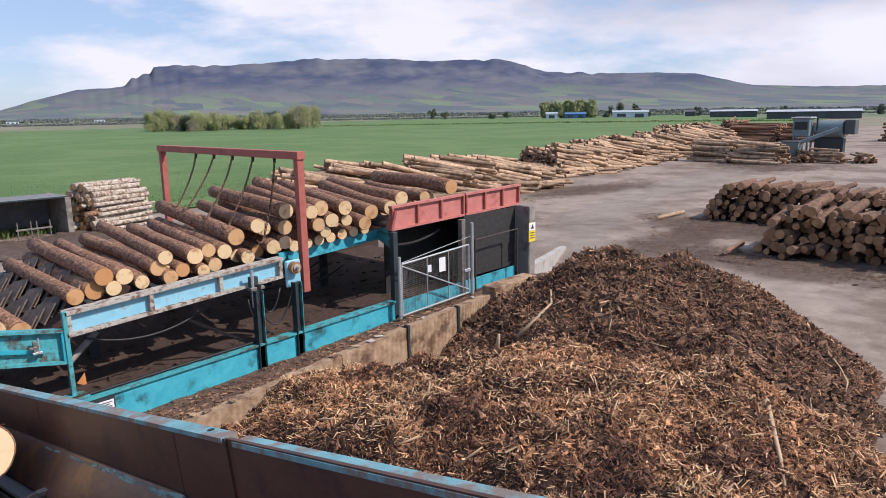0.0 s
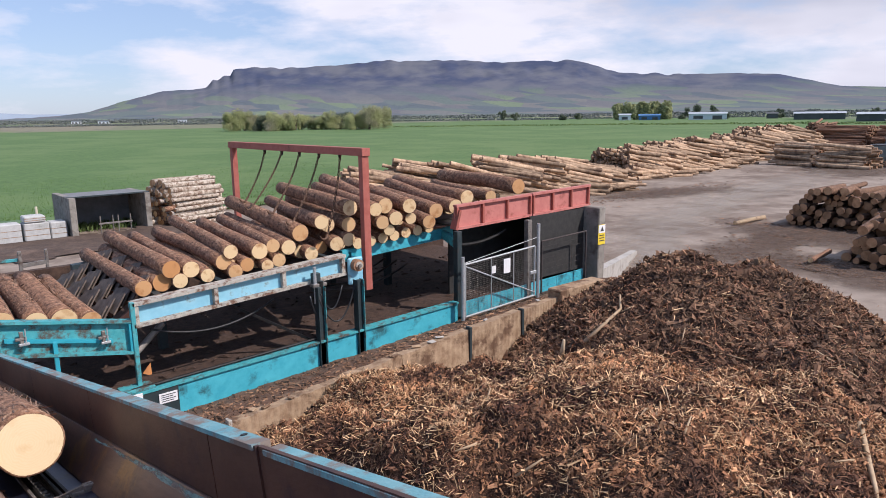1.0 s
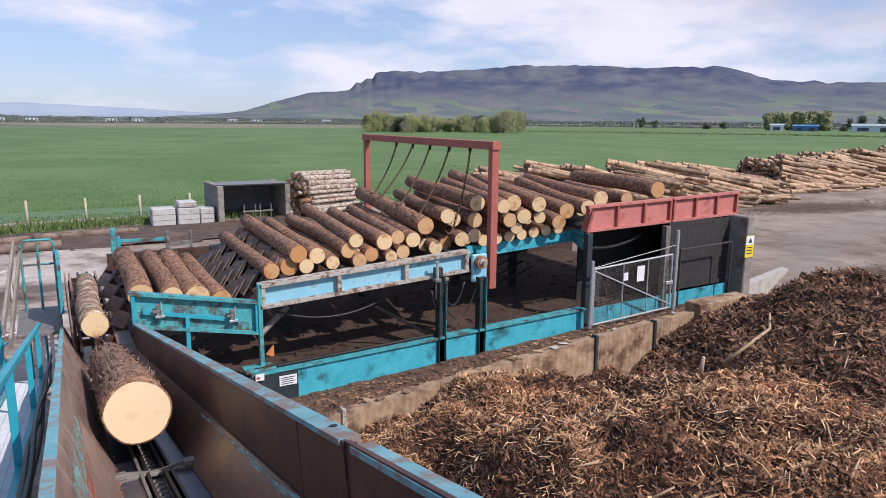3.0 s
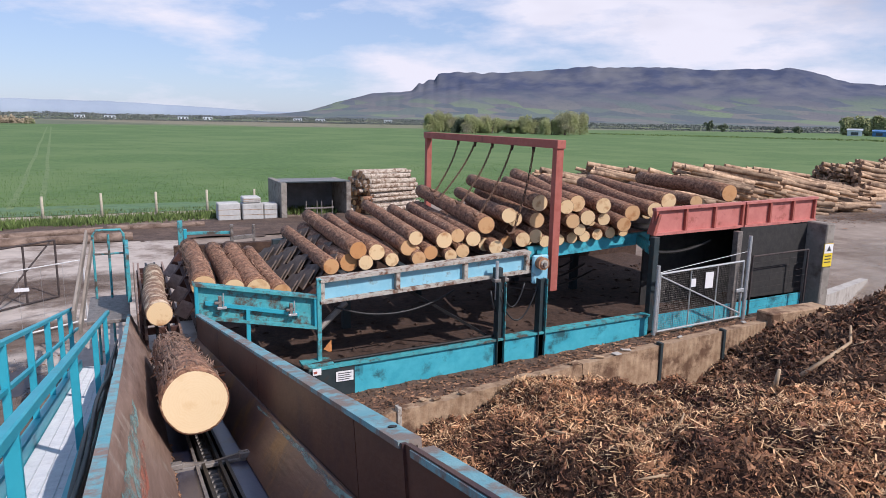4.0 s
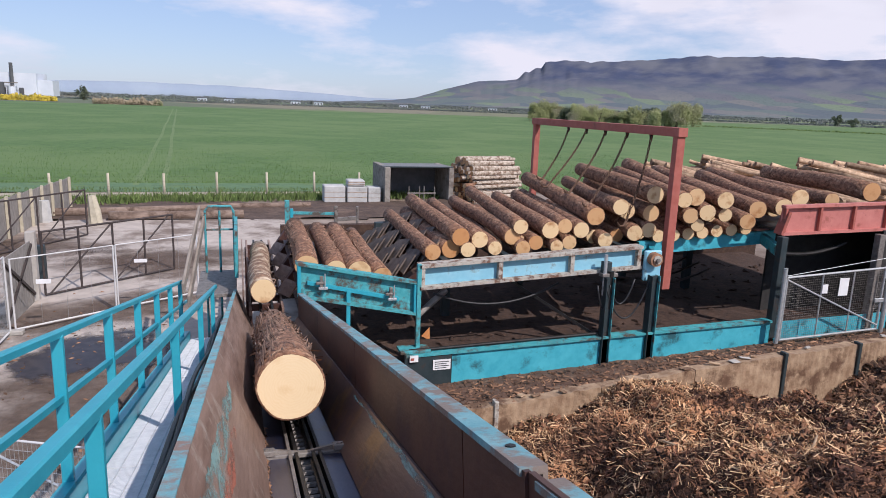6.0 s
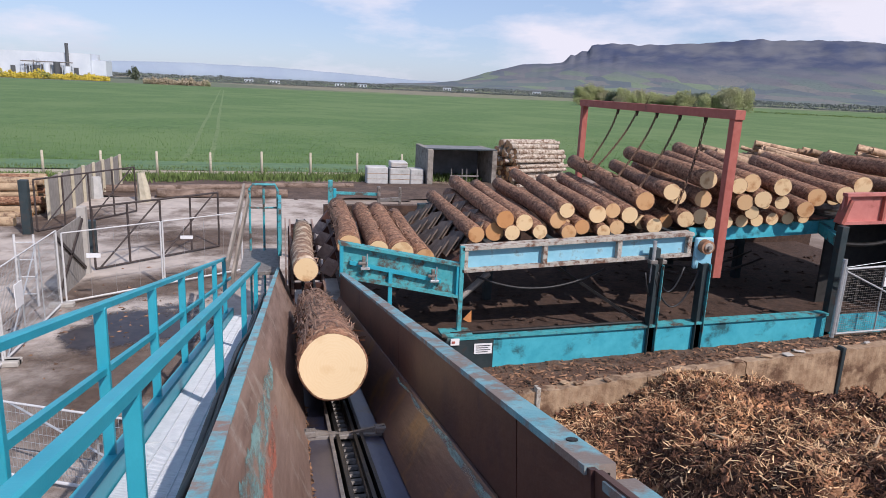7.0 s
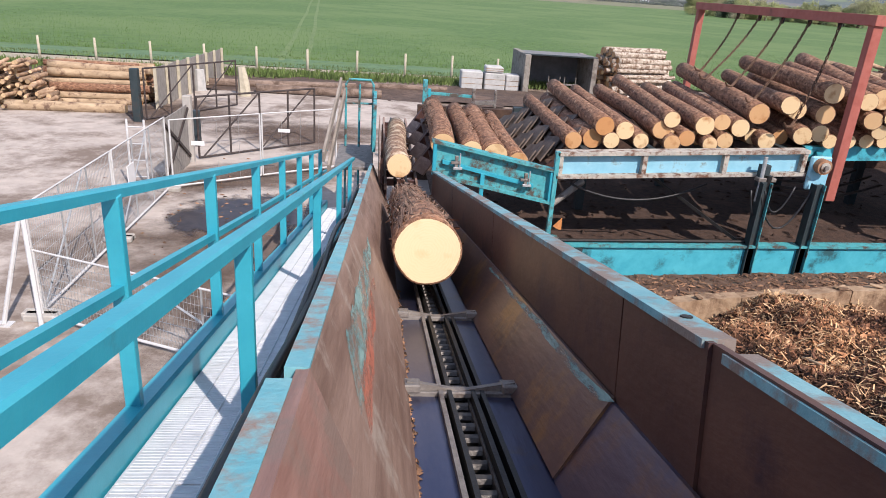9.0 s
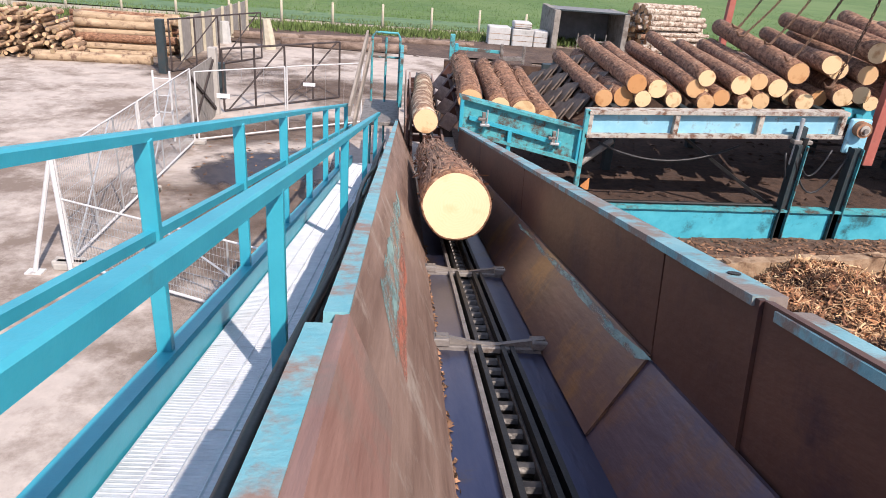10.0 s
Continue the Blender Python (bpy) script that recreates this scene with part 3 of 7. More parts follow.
solid("track", slab([(-60, 43.9), (-14, 45.0), (6, 45.9), (13.5, 46.2), (13.5, 47.2), (6, 47.3), (-14, 46.9), (-60, 46.2)], 0.02, 0.10), M_VERGE, "pale earth track between fence and crop", "track", "structure")


def mud(x, y):
    return 36.6 - 0.03 * x + 0.8 * noise.noise((x * 0.3, 0, 7)) < y < 42.6 + 0.5 * noise.noise((x * 0.4, 5, 7))


tagged(grid_sheet("mud_strip", -42, 15, 34, 44.5, 130, 24, 0.09, M_MUD, 0.16, mud), "churned dark mud and bark strip beside the fence", "mud", kind="structure")


def stain(name, cx, cy, rx, ry, turn, z, material, label):
    me = bpy.data.meshes.new(name)
    me.from_pydata([(-1, -1, 0), (1, -1, 0), (1, 1, 0), (-1, 1, 0)], [], [(0, 1, 2, 3)])
    me.materials.append(material)
    ob = new(name, me)
    ob.matrix_world = pose(cx, cy, z, 0, 0, turn) @ Matrix.Diagonal((rx, ry, 1, 1))
    return tagged(ob, label, "stain", kind="structure")


stain("oil_patch", -3.4, 17.6, 2.3, 1.7, 20, 0.072, M_STAIN_OIL, "dark damp oil stain on the concrete")
for cx, cy, rx, ry, turn in ((-3.2, 15.0, 3.2, 5.0, 0), (-4.0, 21.0, 4.0, 2.4, 20), (-8, 30, 5, 3, 0), (-2.0, 9.5, 2.0, 4.0, 0), (-3.0, 27.5, 5.0, 3.0, 10)):
    stain("dirt_patch", cx, cy, rx, ry, turn, 0.069, M_STAIN_SOIL, "brown trodden dirt on the concrete")
for k, (cx, cy, rx, ry, turn) in enumerate(((24.5, 13.5, 5.5, 2.6, 15), (30.4, 7.5, 3.4, 7.0, -15), (38.6, 13.0, 4.6, 7.0, -8), (33.0, 14.0, 6.0, 2.6, 5), (51.0, 29.6, 12, 3.4, -12), (82, 26, 9, 8, 0), (100, 34, 22, 3.0, 12))):
    stain("dirt_patch", cx, cy, rx, ry, turn, 0.074 + 0.003 * k, M_STAIN_SOIL, "dark soil and bark trodden into the yard")
for k, (cx, cy, rx, ry, turn) in enumerate(((40, 22, 22, 3.5, 14), (60, 25, 30, 4, 8), (29, 17, 10, 2.2, 30))):
    stain("dust_streak", cx, cy, rx, ry, turn, 0.10 + 0.003 * k, M_STAIN_DUST, "pale dusty wheel track across the yard")
rnd = random.Random(88)
vs, fs = [], []
for cx, cy, rx, ry, n in ((24.5, 14.0, 2.2, 1.0, 500), (30.9, 8.0, 0.9, 3.0, 1300), (39.8, 12.5, 1.2, 3.2, 1300), (35.5, 14.2, 2.6, 0.9, 700), (50.0, 30.2, 6.0, 1.0, 900), (82, 27, 4, 4, 700), (20.5, 11.5, 2.0, 2.5, 700), (-3.5, 18.0, 1.6, 2.0, 160)):
    for _ in range(n):
        x, y, a, ln = rnd.gauss(cx, rx), rnd.gauss(cy, ry), rnd.uniform(0, 3.14), rnd.choice((0.02, 0.03, 0.05, 0.09)) * (1 if cx < 25 else 2.0)
        c, s, w = math.cos(a) * ln, math.sin(a) * ln, rnd.uniform(0.25, 0.6)
        i = len(vs)
        z = 0.045 if x > 3 else 0.067
        vs += [(x - c, y - s, z), (x + s * w, y - c * w, z), (x + c, y + s, z), (x - s * w, y + c * w, z), (x, y, z + 0.03)]
        fs += [(i, i + 1, i + 4), (i + 1, i + 2, i + 4), (i + 2, i + 3, i + 4), (i + 3, i, i + 4)]
tagged(raw("yard_litter", vs, fs, M_CHIPS_B), "bark scraps and crumbs trodden into the yard", "bark", kind="stuff")

# ---- the inclined conveyor: its own space, x across, y down the slope, z square to it ----
TR = pose(-0.06, 0.215, 6.046, -12.4, 0, -0.5)
# the trough is deeper than its drawn section
TRT = TR @ Matrix.Translation((0, 0, 0.10)) @ Matrix.Diagonal((1, 1, 1.216, 1))


def tr_at(l, s, n):
    return TR @ Vector((l, s, n))


def prism(outline, s0, s1):
    """An outline in (across, up) carried along the slope."""
    bm = bmesh.new()
    a = [bm.verts.new((x, s0, z)) for x, z in outline]
    b = [bm.verts.new((x, s1, z)) for x, z in outline]
    bm.faces.new(a)
    bm.faces.new(b[::-1])
    for i in range(len(outline)):
        j = (i + 1) % len(outline)
        bm.faces.new((a[i], b[i], b[j], a[j]))
    bmesh.ops.recalc_face_normals(bm, faces=bm.faces[:])
    return bm


S_END = 13.4
trough = thing("conveyor_trough", TR @ Matrix.Translation((0.4, 2, -1.4)), "inclined rusty steel log conveyor trough with turquoise edges", "conveyor")
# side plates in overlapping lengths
# sun-facing side takes the sunlit rust, the side opposite the darker copy
part("side_plate", prism([(-0.20, -0.58), (-0.17, -0.58), (0.18, -1.24), (0.15, -1.26)], -3.0, 15.8), M_RUST_L, trough, "rusty side plate in the sunlit tone", TRT)
part("lap_plate", prism([(-0.205, -0.590), (-0.198, -0.578), (-0.165, -0.572), (-0.055, -0.772), (-0.066, -0.790)], -3.0, 1.95), M_PRIMER, trough, "pinkish primed lap plate", TRT)
for s0, s1, dx in ((-3.0, 1.97, -0.03), (1.97, 15.8, 0.0)):
    part("edge_strip", prism([(-0.228 + dx, -0.575), (-0.168 + dx, -0.575), (-0.168 + dx, -0.60), (-0.212 + dx, -0.60), (-0.212 + dx, -0.70), (-0.228 + dx, -0.70)], s0, s1 - (0.08 if s0 < 0 else 0)), M_TURQ_WORN, trough, "worn turquoise folded edge", TRT)
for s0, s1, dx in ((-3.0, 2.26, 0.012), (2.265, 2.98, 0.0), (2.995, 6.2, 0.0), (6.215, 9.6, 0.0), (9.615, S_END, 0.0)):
    part("side_plate", prism([(0.985 + dx, -0.58), (1.01 + dx, -0.58), (1.01 + dx, -1.10), (0.985 + dx, -1.10)], s0, s1), M_RUST, trough, "rusty side plate in the shaded tone", TRT)
for s0, s1, dx, dz in ((-3.0, 2.19, 0.014, -0.012), (2.29, S_END, 0.0, 0.0)):
    part("edge_strip", prism([(0.975 + dx, -0.575 + dz), (1.085 + dx, -0.575 + dz), (1.085 + dx, -0.70 + dz), (1.065 + dx, -0.70 + dz), (1.065 + dx, -0.60 + dz), (0.975 + dx, -0.60 + dz)], s0, s1), M_TURQ_RUB, trough, "worn turquoise folded edge", TRT)
part("wear_liner", prism([(0.97, -0.965), (0.985, -0.965), (0.985, -1.03), (0.77, -1.27), (0.75, -1.25)], -3.0, 2.97), M_LINER_B, trough, "polished wear liner plate", TRT)
part("wear_liner", prism([(0.965, -0.95), (0.98, -0.95), (0.98, -1.02), (0.77, -1.265), (0.745, -1.24)], 2.97, S_END), M_LINER, trough, "polished wear liner plate with paint traces", TRT)
for x0, x1 in ((0.15, 0.36), (0.58, 0.78)):
    part("bed_plate", prism([(x0, -1.25), (x1, -1.25), (x1, -1.27), (x0, -1.27)], -3.0, 15.9), M_BED, trough, "polished bed plate", TRT)
for x0 in (0.355, 0.405, 0.535, 0.585):
    part("chain_guide", prism([(x0 - 0.012, -1.225), (x0 + 0.012, -1.225), (x0 + 0.012, -1.40), (x0 - 0.012, -1.40)], -3.0, 15.9), M_GREYMETAL if x0 < 0.36 else M_BLACK, trough, "worn guide bar", TRT)
part("slot_floor", prism([(0.34, -1.38), (0.60, -1.38), (0.60, -1.40), (0.34, -1.40)], -3.0, 15.9), M_BLACK, trough, "", TRT)
for x0, x1 in ((-0.22, -0.12), (1.015, 1.07)):
    part("long_beam", prism([(x0, -1.20), (x1, -1.20), (x1, -1.62), (x0, -1.62)], -3.0, 15.8), M_DARKSTEEL, trough, "", TRT)
for s in (0.4, 5.5, 10.5):
    for x in (-0.16, 1.04):
        p = tr_at(x, s, -1.6)
        part("leg", box(p.x - 0.09, p.x + 0.09, p.y - 0.09, p.y + 0.09, 0, p.z, 0.01), M_DARKSTEEL, trough)
part("hole_bush", tube([TRT @ Vector((1.045, 2.55, -0.585)), TRT @ Vector((1.045, 2.55, -0.571))], 0.022, 10), M_BLACK, trough, "dark bolt hole")
# paint left along the side plate and the liner's upper edge
def trace_mat(name, c1, c2):
    """Leftover paint scraped into broken streaks along the trough."""
    m = mat(name, c1, c2, 7, 0.6, 0, 0.1, 40, None, 1, 0.5, (1, 0.3, 1))
    n, l = m.node_tree.nodes, m.node_tree.links
    co, mp, nz, r = n.new("ShaderNodeTexCoord"), n.new("ShaderNodeMapping"), n.new("ShaderNodeTexNoise"), n.new("ShaderNodeValToRGB")
    mp.inputs["Scale"].default_value = (1, 0.22, 1)
    nz.inputs["Scale"].default_value, nz.inputs["Detail"].default_value, nz.inputs["Roughness"].default_value = 13.0, 7.0, 0.7
    r.color_ramp.elements[0].position, r.color_ramp.elements[1].position = 0.40, 0.60
    r.color_ramp.elements[1].color = (0.85, 0.85, 0.85, 1)
    l.new(co.outputs["Object"], mp.inputs["Vector"])
    l.new(mp.outputs["Vector"], nz.inputs["Vector"])
    l.new(nz.outputs["Fac"], r.inputs["Fac"])
    l.new(r.outputs["Color"], n["Principled BSDF"].inputs["Alpha"])
    return m


M_TRACE_T = trace_mat("scraped_turquoise_trace", (0.16, 0.34, 0.34), (0.27, 0.44, 0.41))
M_TRACE_R = trace_mat("scraped_red_trace", (0.44, 0.13, 0.08), (0.54, 0.20, 0.13))


def trace(c0, w0, s0, s1, z_at, material, seed):
    bm = bmesh.new()
    rows = []
    n = 60
    for i in range(n + 1):
        f = i / n
        s = s0 + (s1 - s0) * f
        w = w0 * (1 - 0.6 * f) * (0.9 + 0.3 * noise.noise((s * 2, seed, 0)) + 0.25 * noise.noise((s * 17, seed, 2)))
        c = c0 + 0.012 * noise.noise((s * 2.5, seed, 5))
        rows.append([bm.verts.new((l, s + 5.0 * (c0 - l), z_at(l))) for l in (c - w, c, c + w)])
    for u, v in zip(rows, rows[1:]):
        bm.faces.new((u[0], u[1], v[1], v[0]))
        bm.faces.new((u[1], u[2], v[2], v[1]))
    part("paint_trace", bm, material, trough, "scraped leftover paint", TRT)


wall_z = lambda l: -0.58 - (l + 0.17) * 1.886 + 0.006
trace(-0.075, 0.040, 2.5, 5.4, wall_z, M_TRACE_T, 1)
trace(-0.030, 0.026, 2.45, 4.6, wall_z, M_TRACE_R, 2)
trace(0.945, 0.014, 3.0, 6.0, lambda l: -0.95 - (0.965 - l) * 1.318 + 0.006, M_TRACE_T, 3)

rnd = random.Random(52)
vs, fs = [], []
for _ in range(900):
    s, l = rnd.uniform(0.5, 6.5), 0.165 + abs(rnd.gauss(0, 0.012))
    if rnd.random() < 0.3:
        l = rnd.uniform(0.38, 0.57)
    z = -1.248 if l < 0.3 else -1.375
    ln, a = rnd.uniform(0.006, 0.028), rnd.uniform(0, 3.14)
    c, q, w = math.cos(a) * ln, math.sin(a) * ln, rnd.uniform(0.3, 0.7)
    i = len(vs)
    vs += [(l - c, s - q, z), (l + q * w, s - c * w, z), (l + c, s + q, z), (l - q * w, s + c * w, z), (l, s, z + 0.012)]
    fs += [(i, i + 1, i + 4), (i + 1, i + 2, i + 4), (i + 2, i + 3, i + 4), (i + 3, i, i + 4)]
o = raw("bark_crumbs", [tuple(TRT @ Vector(v)) for v in vs], fs, M_CHIPS_B)
tagged(o, "bark crumbs caught along the trough bed", "bark", kind="stuff")

# chain with flights
chain = thing("drag_chain", TR @ Matrix.Translation((0.47, 2, -1.48)), "greasy black roller chain with crossbar flights in the trough", "chain")
link = bmesh.new()
for x in (-0.045, 0.045):
    box(x - 0.01, x + 0.01, -0.075, 0.075, -0.035, 0.035, 0.006, link)
b2 = tube([(-0.055, 0.04, 0), (0.055, 0.04, 0)], 0.03, 8)
merge(link, b2)
link_me = bpy.data.meshes.new("link")
link.to_mesh(link_me)
link.free()
M_LINK = mat("worn_chain_links", (0.035, 0.032, 0.032), (0.12, 0.11, 0.10), 12, 0.42, 0.6, 0.1, 60)
link_me.materials.append(M_LINK)
for k in range(90):
    s = 0.6 + k * 0.135
    ob = new("link", link_me)
    ob.parent = chain
    ob.matrix_local = Matrix.Translation((0, s - 2, 0.005))


def flight_bm():
    bm = bmesh.new()
    box(-0.30, 0.30, -0.05, 0.05, 0.0, 0.035, 0.006, bm)
    for sgn in (-1, 1):
        pts = [(0.0, 0.035), (0.30, 0.085), (0.30, 0.035)]
        a = [bm.verts.new((sgn * x, -0.02, z)) for x, z in pts]
        b = [bm.verts.new((sgn * x, 0.02, z)) for x, z in pts]
        bm.faces.new(a)
        bm.faces.new(b[::-1])
        for i in range(3):
            j = (i + 1) % 3
            bm.faces.new((a[i], b[i], b[j], a[j]))
        box(sgn * 0.27 - 0.045, sgn * 0.27 + 0.045, -0.06, 0.06, 0.03, 0.075, 0.006, bm)
    bmesh.ops.recalc_face_normals(bm, faces=bm.faces[:])
    return bm


f_me = None
for s in (3.95, 5.55, 12.2):
    if f_me is None:
        bm = flight_bm()
        f_me = bpy.data.meshes.new("flight")
        bm.to_mesh(f_me)
        bm.free()
        f_me.materials.append(M_GREYMETAL)
    ob = new("flight", f_me)
    ob.parent = chain
    ob.matrix_local = Matrix.Translation((0.0, s - 2, 0.05))
    tagged(ob, "scuffed grey crossbar flight")

# ---- walkway beside the trough ----
NR, FR, WK = -0.602, -1.18, -1.56
S0, S1 = 0.2, 15.2
walkway = thing("walkway", TR @ Matrix.Translation((-0.85, 2, -1.69)), "sloping aluminium walkway with bright turquoise toe boards", "walkway")
for k in range(16):
    s = S0 - 1.0 + k * 1.0
    part("tread_panel", box(-1.10, -0.62, s + 0.006, s + 0.994, WK - 0.035, WK), M_GRATE, walkway, "", TR)
# raised ribs of the treads
rib_vs, rib_fs = [], []
for k in range(520):
    s = S0 - 0.8 + k * 0.03
    i = len(rib_vs)
    rib_vs += [(-1.09, s, WK), (-0.63, s, WK), (-0.63, s + 0.012, WK), (-1.09, s + 0.012, WK), (-1.09, s + 0.004, WK + 0.0028), (-0.63, s + 0.004, WK + 0.0028)]
    rib_fs += [(i, i + 1, i + 5, i + 4), (i + 2, i + 3, i + 4, i + 5)]
for x in (-0.97, -0.85, -0.73):
    i = len(rib_vs)
    rib_vs += [(x - 0.008, S0 - 0.8, WK), (x + 0.008, S0 - 0.8, WK), (x + 0.008, S1, WK), (x - 0.008, S1, WK), (x, S0 - 0.8, WK + 0.007), (x, S1, WK + 0.007)]
    rib_fs += [(i, i + 3, i + 5, i + 4), (i + 2, i + 1, i + 4, i + 5)]
ribs = raw("tread_ribs", [tuple(PLACE[walkway] @ (TR @ Vector(v))) for v in rib_vs], rib_fs, M_GRATE)
ribs.parent = walkway
tagged(ribs, kind="stuff")
part("toe_board", prism([(-1.215, -1.40), (-1.125, -1.40), (-1.11, -1.42), (-1.11, WK - 0.1), (-1.215, WK - 0.1)], S0 - 0.9, S1), M_TURQ, walkway, "", TR)
part("inner_channel", prism([(-0.63, -1.46), (-0.565, -1.46), (-0.565, -1.70), (-0.63, -1.70)], S0 - 0.9, S1), M_TURQ, walkway, "", TR)
for s in (0.5, 5.6, 10.7, 15.0):
    p = tr_at(-1.16, s, -1.67)
    part("leg", box(p.x - 0.06, p.x + 0.06, p.y - 0.06, p.y + 0.06, 0, p.z, 0.008), M_TURQ, walkway)


def railing(l, n_top, name, label, w, h, mid, first, step):
    t = thing(name, TR @ Matrix.Translation((l, 2, WK)), label, "railing", "walkway rails")
    part("top_rail", prism([(l - w, n_top - h), (l - w, n_top - 0.01), (l - w + 0.01, n_top), (l + w - 0.01, n_top), (l + w, n_top - 0.01), (l + w, n_top - h)], S0 - 0.6, S1 + 0.3), M_TURQ, t, "", TR)
    if mid:
        part("mid_rail", prism([(l - 0.022, -0.81), (l + 0.022, -0.81), (l + 0.022, -0.765), (l - 0.022, -0.765)], S0 - 0.6, S1 + 0.3), M_TURQ, t, "", TR)
    for k in range(int((S1 - first) / step) + 1):
        s = first + step * k
        base = tr_at(l, s + 0.2, -1.47)
        top = tr_at(l, s, n_top - h)
        part("post", beam((top.x, top.y - 0.0, base.z), (top.x, top.y, top.z + 0.012), 0.075, 0.05, 0.004, None, (0, 1, 0)), M_TURQ, t)
    return t


railing(NR, -0.47, "handrail", "bright turquoise box-section handrail next to the trough", 0.036, 0.064, False, 3.40, 3.55)
railing(FR, -0.31, "handrail", "bright turquoise handrail with a mid rail along the walkway", 0.03, 0.05, True, 1.72, 1.75)

# cables between walkway and trough
for k, (l, n, r) in enumerate(((-0.35, -0.84, 0.018), (-0.38, -0.92, 0.02), (-0.36, -1.0, 0.018), (-0.42, -1.1, 0.022))):
    pts = [tr_at(l + 0.008 * math.sin(s * 1.9 + k), s, n + 0.045 * math.sin(s * 1.3 + 2 * k)) for s in np.arange(0.2, 12.0, 0.4)]
    solid("cable", tube(pts, r, 7), M_CABLE, "black electric cable slung beside the trough", "cable", group="trough cables", smooth=True)

# ---- foot of the conveyor ----
end_frame = thing("tail_guard", (-0.4, 17.6, 0), "turquoise hooped tail guard at the foot of the walkway", "guard")
for x in (-0.80, -0.47, -0.14):
    part("upright", tube([(x, 17.5, 0.0), (x, 17.5, 3.30), (x, 17.5, 3.52)], 0.028, 8), M_TURQ_OLD, end_frame)
part("hoop", tube([(-0.80, 17.5, 3.50), (-0.72, 17.5, 3.62), (-0.2, 17.5, 3.62), (-0.14, 17.5, 3.50)], 0.028, 8), M_TURQ_OLD, end_frame)
part("cross_bar", tube([(-0.80, 17.5, 3.05), (-0.14, 17.5, 3.05)], 0.025, 8), M_TURQ_OLD, end_frame)
part("side_panel", box(-0.13, -0.05, 15.6, 17.6, 2.3, 3.35, 0.01), M_TURQ_OLD, end_frame, "scratched turquoise side panel")
part("platform", box(-0.95, -0.1, 15.5, 17.7, 1.9, 1.98, 0.01), M_GREYMETAL, end_frame, "dusty grey platform plate")
for k, (x, dz) in enumerate(((-1.02, 0.0), (-0.93, -0.25))):
    solid("timber_plank", beam((x, 13.2, 2.75 + dz), (x + 0.12, 17.1, 3.60 + dz), 0.05, 0.22, 0.008), M_PLANK, "weathered timber plank along the walkway's foot", "plank", group="loose planks")
tail = thing("chain_track", (0.47, 17, 0), "rusty open chain track frame at the conveyor's foot", "conveyor")
for x in (0.16, 0.36, 0.58, 0.78):
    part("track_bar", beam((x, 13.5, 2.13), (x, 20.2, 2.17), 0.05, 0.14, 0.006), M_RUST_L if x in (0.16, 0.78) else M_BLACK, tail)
for k in range(10):
    y = 13.9 + 0.65 * k
    part("cross_tie", box(0.14, 0.80, y - 0.04, y + 0.04, 2.05, 2.18, 0.006), M_RUST, tail)
for x, y in ((0.16, 19.9), (0.78, 19.9), (0.16, 14.5), (0.78, 14.5)):
    part("leg", box(x - 0.05, x + 0.05, y, y + 0.1, 0, 2.08, 0.006), M_RUST, tail)
part("side_plate", box(0.02, 0.05, 13.45, 18.4, 2.0, 2.62, 0.004), M_RUST_L, tail, "rubbed rusty side plate")
for k, y0 in enumerate((14.6, 15.9, 17.2, 18.5)):
    part("guide_arm", beam((0.82, y0, 2.22), (1.30, y0 + 0.15, 2.86), 0.10, 0.20, 0.008), M_RUST, tail, "dark steel guide arm")
    part("guide_plate", beam((0.82, y0 - 0.35, 2.25), (1.02, y0 - 0.25, 2.52), 0.5, 0.03, 0.004), M_RUST_L, tail, "bent guide plate")


# ---- logs: built once in three kinds, then copied ----
def log_mesh(seed, ln, r, seg=14, rings=9, wob=0.05):
    """A bark tube along y from 0 to ln, with its two ends left open."""
    bm = bmesh.new()
    rs = []
    for i in range(rings + 1):
        f = i / rings
        ring = []
        cx, cz = r * 0.25 * noise.noise((f * 1.5, seed, 0)), r * 0.25 * noise.noise((f * 1.5, seed, 9))
        for k in range(seg):
            a = 6.2832 * k / seg
            rr = r * (1.02 - 0.10 * f) * (1 + wob * (0.35 if i in (0, rings) else 1) * noise.noise((math.cos(a) * 1.6 + seed, math.sin(a) * 1.6, f * 6)))
            ring.append(bm.verts.new((cx + rr * math.cos(a), ln * f, cz + rr * math.sin(a))))
        rs.append(ring)
    for u, v in zip(rs, rs[1:]):
        for k in range(seg):
            bm.faces.new((u[k], v[k], v[(k + 1) % seg], u[(k + 1) % seg]))
    ends = []
    for ring, y, s in ((rs[0], -0.004, 1), (rs[-1], ln + 0.004, -1)):
        b = bmesh.new()
        c = b.verts.new((sum(v.co.x for v in ring) / seg, y, sum(v.co.z for v in ring) / seg))
        cx, cz_ = c.co.x, c.co.z
        rim = [(cx + (v.co.x - cx) * 0.945, y * 0.5 + v.co.y * 0.5, cz_ + (v.co.z - cz_) * 0.945) for v in ring]
        inner = [bm.verts.new(q) for q in rim]
        for k in range(seg):
            q = (ring[k], ring[(k + 1) % seg], inner[(k + 1) % seg], inner[k])
            bm.faces.new(q if s > 0 else q[::-1])
        outer = [b.verts.new((q[0], y, q[2])) for q in rim]
        for k in range(seg):
            tri = (c, outer[k], outer[(k + 1) % seg])
            b.faces.new(tri if s > 0 else tri[::-1])
        ends.append(b)
    return bm, ends


LOGS = {}


